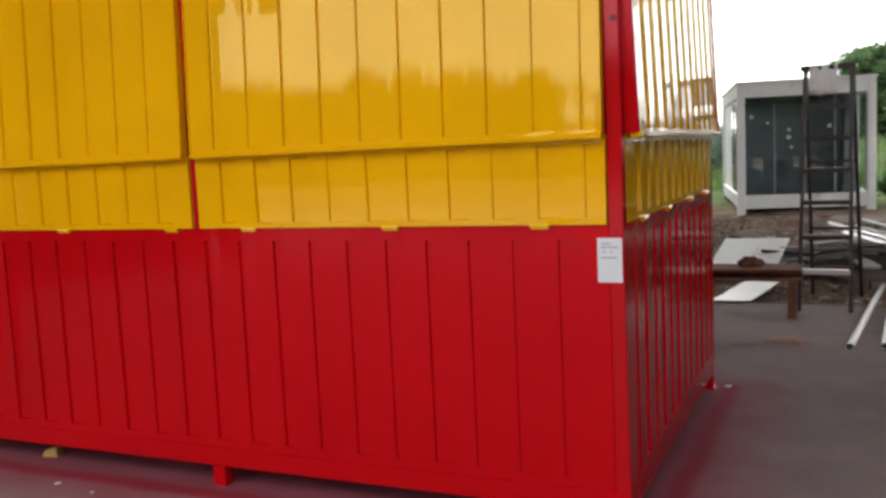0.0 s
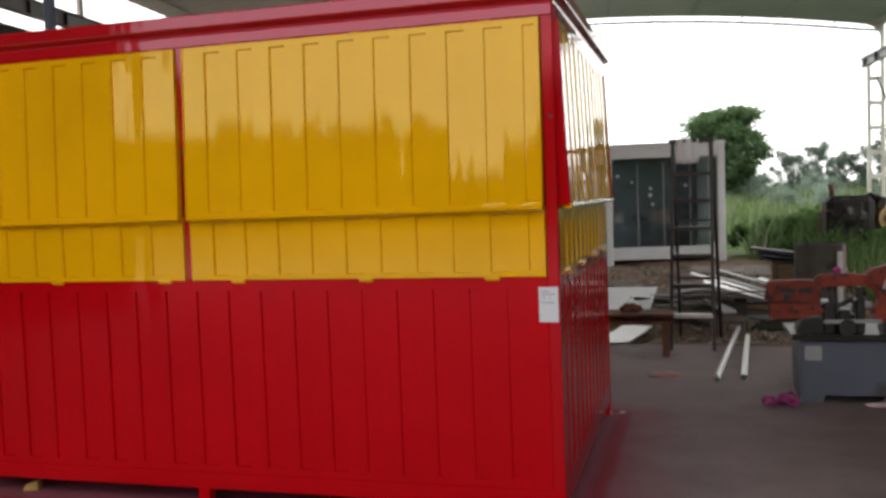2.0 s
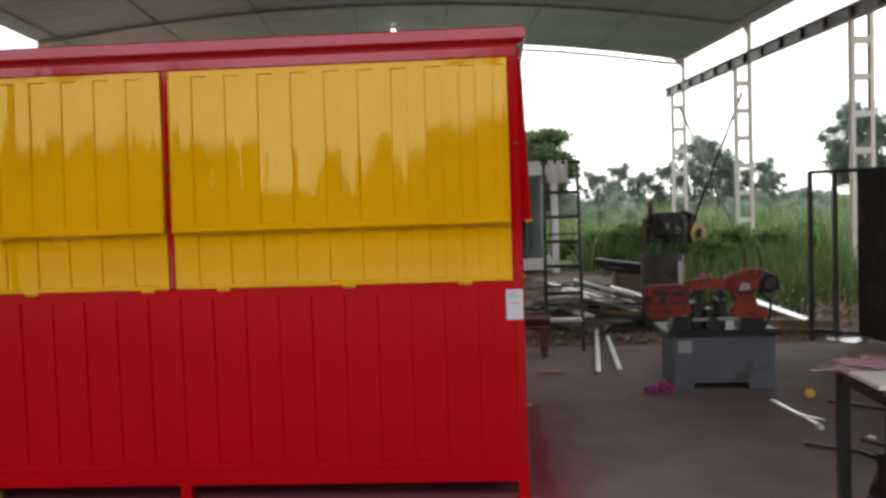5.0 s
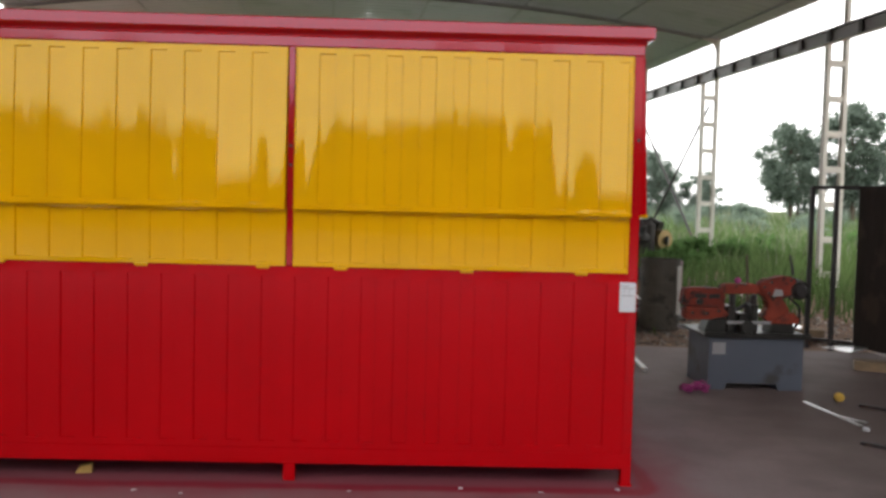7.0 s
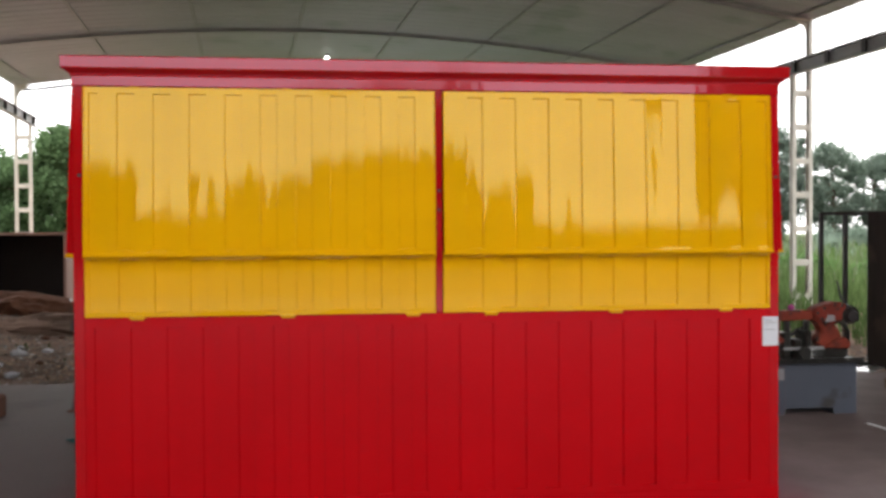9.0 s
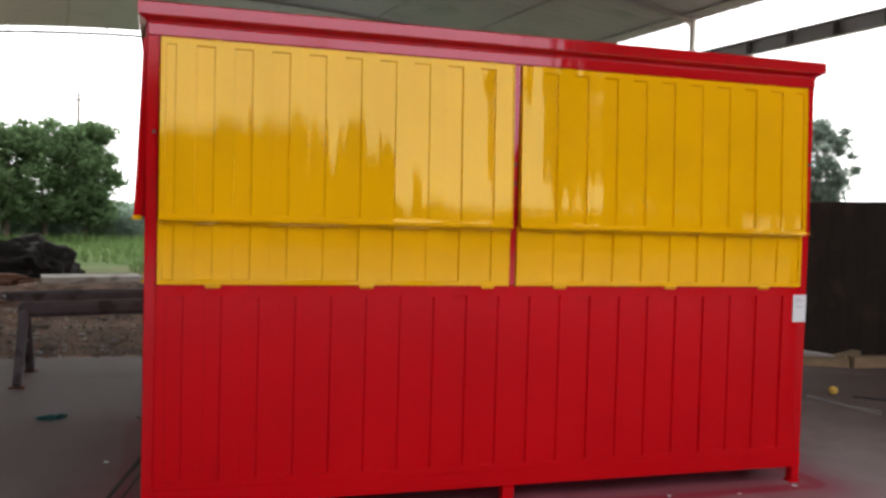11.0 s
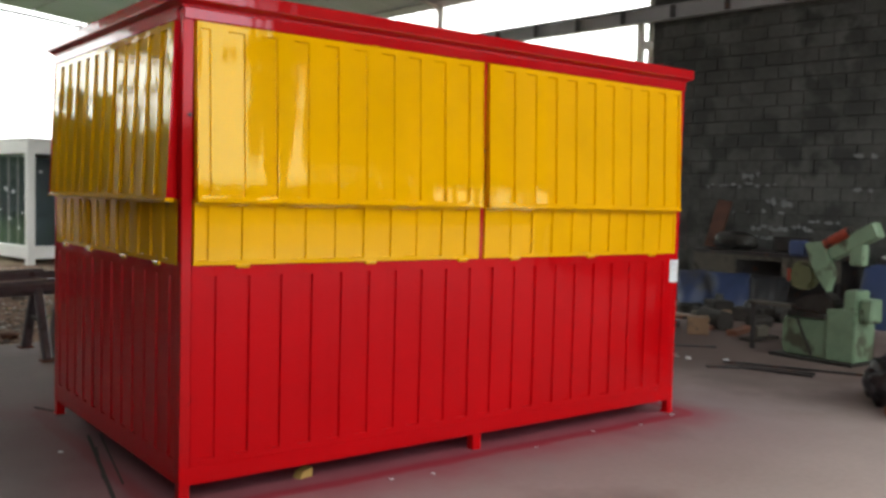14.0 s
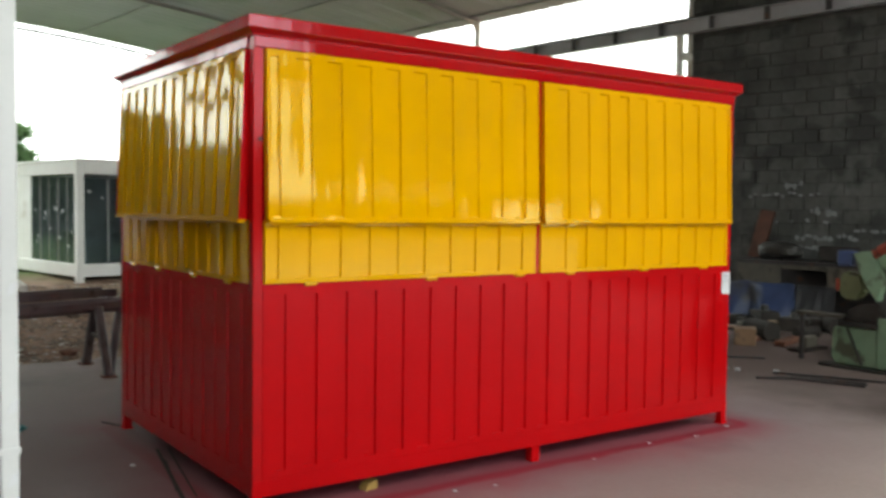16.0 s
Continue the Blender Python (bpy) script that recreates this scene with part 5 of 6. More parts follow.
def build_ladder():
    """A dark steel folding ladder: two stile pairs, broad treads and a top step."""
    e = thing("step_ladder", "dark steel folding step ladder with one pale rung", "ladder", -0.17, 7.80, 0, -4)
    H = 1.97
    for side in (-1, 1):
        bm = B()
        bar(bm, (side * 0.195, 0.0, 0.0), (side * 0.175, 0.32, H), 0.030, 0.03)
        part("stile", bm, DARK_STEEL, e)
        bm = B()
        bar(bm, (side * 0.205, 1.1, -0.05), (side * 0.18, 0.42, H), 0.03, 0.025)
        part("rear_stile", bm, DARK_STEEL, e)
    for i, z in enumerate((0.32, 0.60, 0.88, 1.14, 1.40, 1.66)):
        bm = B()
        y = 0.32 * z / H
        w = 0.192 - 0.02 * z / H
        box(bm, -w, w, y - 0.03, y + 0.07, z - 0.018, z + 0.018, 0.003)
        part("tread", bm, ALU if i == 0 else DARK_STEEL, e, "pale aluminium tread" if i == 0 else "")
    bm = B()
    box(bm, -0.21, 0.21, 0.28, 0.46, H - 0.01, H + 0.03, 0.004)
    part("top_step", bm, DARK_STEEL, e)
    for z, y in ((0.6, 0.88), (1.2, 0.67)):
        bm = B()
        bar(bm, (-0.19, y, z), (0.19, y, z), 0.02)
        part("rear_brace", bm, DARK_STEEL, e)
    c = thing("white_rag", "white rag draped over the top step of the ladder", "rag", -0.29, 8.10, 1.76)
    bm = B()
    n = 10
    rows = []
    for j in range(7):
        rows.append([bm.verts.new((0.21 * i / n, 0.014 * math.sin(i * 1.5 + j * 0.4) - 0.022, 0.235 * j / 6 + 0.02 * noise.noise(Vector((i * 0.4, j * 0.4, 3))))) for i in range(n + 1)])
    for a, b in zip(rows, rows[1:]):
        for i in range(n):
            bm.faces.new((a[i], a[i + 1], b[i + 1], b[i]))
    cloth = part("cloth", bm, WHITE, c, smooth=True)
    cloth.modifiers.new("thickness", "SOLIDIFY").thickness = 0.004


build_ladder()


def build_low_bench():
    e = thing("low_steel_bench", "low rust-brown steel bench beam on stub legs", "bench", -0.35, 7.5, 0)
    bm = B()
    box(bm, -1.5, 0.02, -0.05, 0.30, 0.30, 0.318)
    box(bm, -1.5, 0.02, -0.05, 0.30, 0.372, 0.39)
    box(bm, -1.5, 0.02, 0.11, 0.14, 0.319, 0.371)
    part("beam", bm, RUST, e)
    for x in (-0.05, -1.4):
        for y in (-0.02, 0.24):
            bm = B()
            box(bm, x - 0.03, x + 0.03, y - 0.03, y + 0.03, 0, 0.299, 0.003)
            part("leg", bm, RUST, e)
    lump_ = thing("rust_lump", "rusty lump of scrap on the bench", "scrap", -0.72, 7.62, 0.39)
    bm = B()
    lump(bm, (0, 0, 0.035), (0.09, 0.06, 0.05), 9, 0.4, 3, 0.0)
    part("scrap", bm, RUST, lump_)


build_low_bench()


def board(name, corners, thick, mat, label, category="board"):
    c = Vector(corners[0])
    e = thing(name, label, category, c.x, c.y, 0)
    bm = B()
    plate(bm, [Vector(p) - Vector((c.x, c.y, 0)) for p in corners], thick)
    part("sheet", bm, mat, e)


board("pale_plate", [(-1.10, 8.12, 0.01), (-0.78, 8.12, 0.01), (-0.60, 9.1, 0.03), (-0.92, 9.15, 0.03)], 0.012, ALU, "pale grey metal plate lying on the ground")
board("white_board", [(-1.35, 9.35, 0.05), (-0.68, 9.35, 0.07), (-0.62, 10.98, 0.25), (-1.325, 10.98, 0.25)], 0.02, WHITE, "white board lying on the rubble")

board("pale_plank", [(-0.50, 10.66, 0.03), (0.26, 10.76, 0.05), (0.25, 10.96, 0.07), (-0.51, 10.86, 0.05)], 0.08, PALE, "pale dusty plank lying on the rubble")


def scrap_pile():
    r = random.Random(21)
    heap = thing("scrap_heap", "low dark heap of offcuts, rust and soil under the scrap", "scrap heap", 0.35, 10.1, -0.05)
    bm = B()
    lump(bm, (0, 0, 0), (1.05, 0.75, 0.26), 17, 0.4, 4, -0.05, 2.6)
    part("soil", bm, GRIME, heap)
    mats = (BRIGHT_STEEL, GREY_STEEL, GREY_STEEL, DARK_STEEL, GRIME, WOOD, WOOD, DARK_STEEL)
    names = ("bright steel channel", "dull grey steel profile", "grey painted steel length", "dark rusty steel length", "grimy sheet offcut", "weathered timber plank", "weathered timber plank", "dark rusty steel length")
    for i in range(46):
        k = r.randrange(len(mats))
        u = r.random()
        x, y = -0.5 + 1.9 * u + r.uniform(-0.15, 0.15), 9.75 + r.uniform(-0.25, 0.9)
        L, w = r.uniform(0.5, 1.35), r.uniform(0.04, 0.20)
        a = r.choice((r.gauss(-0.3, 0.2), r.gauss(-0.3, 0.2), r.gauss(0.4, 0.4), r.gauss(1.3, 0.3)))
        z = 0.08 + 0.34 * r.random() * max(0.1, 1 - abs(u - 0.45) * 1.5)
        e = thing("scrap_length", names[k] + " lying on the scrap pile", "scrap metal", x, y, 0)
        bm = B()
        d = Vector((math.cos(a), math.sin(a), r.uniform(-0.16, 0.02) * math.cos(a))) * L / 2
        z = max(z, abs(d.z) + 0.02)
        bar(bm, Vector((0, 0, z)) - d, Vector((0, 0, z)) + d, w, r.choice((0.012, 0.03, 0.045)), bevel=0.003)
        part("length", bm, mats[k], e)
    for i in range(9):
        x, y = r.uniform(-2.0, 2.4), r.uniform(9.2, 14.5)
        e = thing("concrete_lump", "broken pale concrete lump on the soil", "rubble", x, y, height(x, y))
        bm = B()
        s = r.uniform(0.08, 0.22)
        lump(bm, (0, 0, 0.05), (s * 1.5, s, s * 0.5), i + 30, 0.5, 2)
        part("stone", bm, STONE, e)
    for x, y, L in ((0.5, 13.6, 1.6), (-0.3, 14.2, 1.2), (1.9, 12.2, 1.5)):
        board("pale_slab", [(x, y, 0.12), (x + L, y - 0.15, 0.12), (x + L + 0.1, y + 0.5, 0.16), (x + 0.1, y + 0.65, 0.16)], 0.05, STONE, "pale concrete slab lying in the yard", "slab")
    for x, y, z, L, a, mt in ((0.42, 9.85, 0.30, 0.95, 0.10, BRIGHT_STEEL), (0.46, 9.95, 0.38, 0.80, 0.02, WHITE), (0.50, 10.1, 0.44, 0.75, -0.05, WHITE), (0.95, 9.62, 0.36, 0.85, 0.25, ALU), (0.30, 10.2, 0.36, 1.0, 0.05, ALU)):
        e = thing("steel_sheet", "thin pale sheet sloping down the scrap pile", "metal sheet", x, y, 0)
        bm = B()
        d = Vector((math.cos(-a), math.sin(-a), -0.30)) * L / 2
        bar(bm, Vector((0, 0, z)) - d, Vector((0, 0, z)) + d, 0.24, 0.014, bevel=0.003)
        part("sheet", bm, mt, e)
    for x, y, z, L, a in ((1.15, 11.35, 0.58, 1.0, 0.15), (1.10, 11.45, 0.64, 1.1, 0.10), (1.18, 11.4, 0.52, 1.0, 0.2)):
        e = thing("black_board", "dark bent sheet lying on top of the scrap pile", "metal sheet", x, y, 0)
        bm = B()
        d = Vector((math.cos(-a), math.sin(-a), -0.14)) * L / 2
        bar(bm, Vector((0, 0, z)) - d, Vector((0, 0, z)) + d, 0.4, 0.03, bevel=0.004)
        sheet = part("sheet", bm, BLACK_STEEL, e)
        bm = B()
        box(bm, -0.3, 0.3, -0.12, 0.12, 0.0, z - 0.06, 0.01)
        part("packing_block", bm, WOOD, sheet)


scrap_pile()


def build_drum():
    e = thing("steel_drum", "dark dented steel drum with a pale grey and pink side", "drum", 1.15, 9.55, 0)
    bm = B()
    tube(bm, (0, 0, 0.0), (0, 0, 0.88), 0.25, 0.008, 28)
    for z in (0.02, 0.30, 0.58, 0.86):
        tube(bm, (0, 0, z - 0.012), (0, 0, z + 0.012), 0.258, 0.009, 28)
    part("shell", bm, GRIME, e)
    bm = B()
    rod(bm, (0, 0, 0.01), (0, 0, 0.02), 0.24, seg=28)
    part("bottom", bm, RUST, e)

    def patch(name, a0, a1, z0, z1, mat, label):
        bm = B()
        n = 8
        rings = [[bm.verts.new((rr * math.cos(a0 + (a1 - a0) * i / n), rr * math.sin(a0 + (a1 - a0) * i / n), z)) for i in range(n + 1)] for rr, z in ((0.262, z0), (0.262, z1), (0.266, z1), (0.266, z0))]
        for j in range(4):
            for i in range(n):
                bm.faces.new((rings[j][i], rings[j][i + 1], rings[(j + 1) % 4][i + 1], rings[(j + 1) % 4][i]))
        part(name, bm, mat, e, label)

    patch("pale_patch", -0.95, -0.62, 0.20, 0.80, PALE, "pale side")
    patch("pink_stain", -0.61, 0.1, 0.40, 0.86, ROSE, "faded pink painted side")


build_drum()


def build_engine():
    """An old machine standing in the grass: hood, round brass end and frame."""
    e = thing("old_engine", "dark derelict engine with a brass-coloured round end", "engine", 2.75, 17.3, height(2.75, 17.3) - 0.2)
    bm = B()
    box(bm, -0.58, 0.25, -0.4, 0.4, 0.45, 1.30, 0.12)
    part("hood", bm, BLACKGRIME, e, "grimy dark sheet hood")
    bm = B()
    box(bm, -0.45, 0.15, -0.3, 0.3, 0.20, 0.449, 0.05)
    part("crankcase", bm, OIL, e)
    bm = B()
    rod(bm, (0.30, 0.05, 0.86), (0.48, -0.20, 0.86), 0.22, seg=24)
    part("flywheel_cover", bm, BRASS, e)
    bm = B()
    lump(bm, (-0.2, -0.28, 0.95), (0.36, 0.20, 0.32), 23, 0.25, 3, None, 2.2)
    part("engine_block", bm, OIL, e)
    bm = B()
    rod(bm, (-0.45, -0.1, 1.28), (-0.47, -0.1, 1.52), 0.05, seg=10)
    part("exhaust_stub", bm, RUST, e)
    bm = B()
    rod(bm, (0.505, -0.20, 0.86), (0.54, -0.22, 0.86), 0.09, seg=16)
    part("hub", bm, OIL, e)
    bm = B()
    rod(bm, (0.40, -0.1, 1.14), (0.20, 0.1, 1.24), 0.12, seg=14)
    part("manifold", bm, OIL, e)
    for y in (-0.35, 0.35):
        for x in (-0.5, 0.2):
            bm = B()
            bar(bm, (x, y, -0.1), (x, y, 0.41), 0.07)
            part("leg", bm, RUST, e)
        bm = B()
        bar(bm, (-0.7, y, 0.45), (0.5, y, 0.45), 0.08)
        part("side_rail", bm, RUST, e)
    bm = B()
    bar(bm, (-0.7, -0.35, 0.45), (-0.72, -0.4, 1.0), 0.03)
    bar(bm, (-0.72, -0.4, 1.0), (-0.55, -0.4, 1.05), 0.03)
    part("handle", bm, RUST, e)


build_engine()


def build_frame_rack():
    """A standing frame of dark tube with a black sheet on its farther half."""
    e = thing("steel_frame_screen", "dark steel tube frame half covered with black sheet", "screen", 0, 0, 0)
    a, b, c = Vector((2.58, 8.50, 0)), Vector((2.98, 8.15, 0)), Vector((3.42, 6.45, 0))
    up = Vector((0, 0, 1))
    for p in (a, a.lerp(b, 0.5), b, c):
        bm = B()
        bar(bm, p - up * 0.05 if p.y > 8.0 else p, p + up * 1.80, 0.045)
        part("upright", bm, DARK_STEEL, e)
    for p, q in ((a, b), (b, c)):
        for z in (0.06, 1.79):
            bm = B()
            bar(bm, p + up * z, q + up * z, 0.04)
            part("rail", bm, DARK_STEEL, e)
    bm = B()
    n = (c - b).cross(up).normalized() * 0.026
    plate(bm, [b + n + up * 0.03, c + n + up * 0.03, c + n + up * 1.80, b + n + up * 1.80], 0.004)
    part("cover_sheet", bm, BROWNBLACK, e)


build_frame_rack()
board("bright_sheet", [(2.06, 9.0, 0.34), (2.18, 9.2, 0.34), (2.62, 8.72, 0.17), (2.52, 8.55, 0.16)], 0.01, BRIGHT_STEEL, "shiny bent metal sheet lying on the scrap", "metal sheet")
board("bright_sheet", [(2.62, 8.18, 0.01), (3.0, 8.30, 0.05), (3.12, 7.95, 0.06), (2.78, 7.85, 0.01)], 0.008, BRIGHT_STEEL, "shiny metal sheet lying beside the steel frame", "metal sheet")
board("timber_offcut", [(2.30, 6.75, 0.01), (2.75, 6.55, 0.01), (2.8, 6.7, 0.01), (2.36, 6.9, 0.01)], 0.09, WOOD, "brown timber offcut on the floor", "timber")
board("timber_offcut", [(2.15, 9.0, 0.0), (2.9, 8.75, 0.0), (2.95, 8.95, 0.0), (2.2, 9.2, 0.0)], 0.12, WOOD, "weathered timber block beside the scrap", "timber")
dead = thing("dead_stem", "bare dark stem sticking up behind the saw", "plant", 1.95, 8.6, 0)
bm = B()
rod(bm, (0, 0, -0.05), (-0.06, 0.0, 1.0), 0.03, 0.012, 7)
part("stem", bm, BARK, dead)


# ---- trestles ----
def trestle(x0, y0, x1, y1):
    e = thing("steel_trestle", "dark steel saw-horse with splayed legs and red overspray", "trestle", x0, y0, 0)
    d = Vector((x1 - x0, y1 - y0, 0))
    s = Vector((0, 1, 0))
    up = Vector((0, 0, 1))
    bm = B()
    bar(bm, up * 0.605, d + up * 0.605, 0.13, 0.13, bevel=0.035)
    part("beam", bm, TRESTLE, e)
    bm = B()
    bar(bm, d * 0.985 + up * 0.59, d * 0.87 - s * 0.36 + up * 0.0, 0.07, 0.06, bevel=0.012)
    part("raking_leg", bm, TRESTLE, e)
    for k in (0.03, 0.858):
        for q in (-1, 1):
            bm = B()
            bar(bm, d * k + s * q * 0.05 + up * 0.59, d * k + s * q * 0.40 + up * 0.0, 0.075, 0.07, bevel=0.012)
            part("leg", bm, TRESTLE, e)
            bm = B()
            p = d * k + s * q * 0.40
            box(bm, p.x - 0.06, p.x + 0.06, p.y - 0.06, p.y + 0.06, 0, 0.012)
            part("foot", bm, RUST, e)
        bm = B()
        bar(bm, d * k - s * 0.22 + up * 0.32, d * k + s * 0.22 + up * 0.32, 0.03)
        part("brace", bm, DARK_STEEL, e)
    return e


trestle(-5.48, 7.19, -3.68, 7.70)
girder = thing("steel_girder", "dusty steel girder lying flat on the saw-horse", "girder", -5.62, 7.36, 0.671, 16.2)
for y0, y1, z0, z1 in ((-0.13, -0.118, 0.0, 0.07), (0.118, 0.13, 0.0, 0.07), (-0.117, 0.117, 0.03, 0.04)):
    bm = B()
    box(bm, 0, 1.95, y0, y1, z0, z1, 0.002)
    part("flange" if z0 == 0.0 else "web", bm, TRESTLE, girder)
post = thing("slate_post", "slate blue steel post on a brown concrete base", "post", -6.065, 6.55, 0)
bm = B()
box(bm, -0.04, 0.04, -0.04, 0.04, 0.20, 5.60, 0.004)
part("shaft", bm, POSTBLUE, post)
bm = B()
box(bm, -0.10, 0.10, -0.10, 0.10, 0, 0.20, 0.02)
part("footing", bm, RUST, post)


# ---- green saw, cart and wall clutter ----
def build_green_saw():
    """Built facing -x: y runs to the left of its front."""
    e = thing("green_band_saw", "pale green metal band saw with raised bow and orange motor", "band saw", 2.36, 3.61, 0)

    def slab(name, pts, x0, thick, mat, bevel=0.015, label=""):
        bm = B()
        plate(bm, [(x0, y, z) for y, z in pts], thick)
        over = max(v.co.x for v in bm.verts) - x0
        if over < thick * 0.5:
            for v in bm.verts:
                v.co.x += thick
        if bevel:
            bmesh.ops.bevel(bm, geom=bm.edges[:], offset=bevel, segments=2, affect="EDGES")
        return part(name, bm, mat, e, label)

    slab("cabinet", [(-0.06, 0.03), (0.50, 0.03), (0.54, 0.10), (0.54, 0.34), (0.50, 0.41), (-0.06, 0.41)], 0.0, 0.42, GREENPAINT)
    slab("tall_cabinet", [(-0.43, 0.03), (-0.062, 0.03), (-0.062, 0.53), (-0.43, 0.53)], -0.03, 0.46, GREENPAINT)
    slab("column", [(-0.43, 0.532), (-0.27, 0.532), (-0.27, 0.74), (-0.43, 0.74)], -0.02, 0.30, GREENPAINT)
    bm = B()
    box(bm, -0.12, 0.55, -0.46, 0.64, 0, 0.028, 0.004)
    part("drip_tray", bm, OIL, e)
    bm = B()
    box(bm, 0.02, 0.26, -0.60, -0.44, 0.42, 0.66, 0.02)
    part("hydraulic_box", bm, GREENPAINT, e)
    bm = B()
    box(bm, -0.04, 0.32, -0.06, 0.45, 0.415, 0.47, 0.008)
    part("bed", bm, OIL, e)
    slab("vise", [(-0.14, 0.472), (0.40, 0.472), (0.34, 0.60), (0.16, 0.66), (-0.02, 0.69), (-0.14, 0.60)], 0.0, 0.22, OIL, 0.02)
    bm = B()
    box(bm, 0.05, 0.20, 0.46, 1.10, 0.48, 0.515, 0.006)
    rail = part("outfeed_rail", bm, GRIME, e, "grimy outfeed rail")
    bm = B()
    box(bm, 0.10, 0.15, 1.02, 1.07, 0.0, 0.479, 0.004)
    part("rail_leg", bm, DARK_STEEL, rail)
    slab("swing_arm", [(0.236, 1.21), (-0.006, 1.24), (-0.148, 0.90), (-0.085, 0.70), (0.06, 0.86), (0.17, 1.03)], -0.09, 0.12, GREENPAINT, 0.012)
    slab("wheel_guard", [(0.47, 0.74), (0.43, 0.70), (0.22, 0.70), (0.12, 0.80), (0.17, 0.98), (0.40, 1.01), (0.47, 0.94)], 0.0, 0.14, OLIVE, 0.03)
    bm = B()
    box(bm, -0.02, 0.02, 0.46, 0.50, 0.78, 0.92, 0.01)
    part("side_lamp", bm, ORANGE, e, "small orange side lamp")
    bm = B()
    box(bm, -0.08, 0.09, -0.36, 0.27, -0.085, 0.085, 0.018, pose(0.02, -0.31, 1.23, -26, 0, 0))
    part("bow", bm, GREENPAINT, e)
    bm = B()
    box(bm, -0.05, 0.08, -0.50, -0.32, 1.00, 1.24, 0.02)
    part("bow_tail", bm, GREENPAINT, e)
    bm = B()
    rod(bm, (-0.05, -0.02, 1.205), (-0.05, -0.30, 1.345), 0.058, seg=16)
    motor = part("motor", bm, ORANGE, e, "small orange motor")
    bm = B()
    rod(bm, (-0.05, -0.30, 1.345), (-0.05, -0.34, 1.365), 0.045, seg=16)
    part("motor_cap", bm, OIL, motor)
    bm = B()
    box(bm, -0.06, 0.10, 0.27, 0.47, 1.06, 1.23, 0.02)
    part("switch_box", bm, TARP, e, "blue-grey switch box")
    bm = B()
    bar(bm, (-0.03, 0.32, 0.40), (-0.05, 0.10, 0.05), 0.022)
    part("stay", bm, OIL, e)
    for o in e.children_recursive:
        for v in o.data.vertices:
            v.co.x, v.co.y = v.co.x * 0.85, v.co.y * 0.8 + 0.06
            if v.co.z > 0.5:
                v.co.z = 0.5 + (v.co.z - 0.5) * 0.925


build_green_saw()


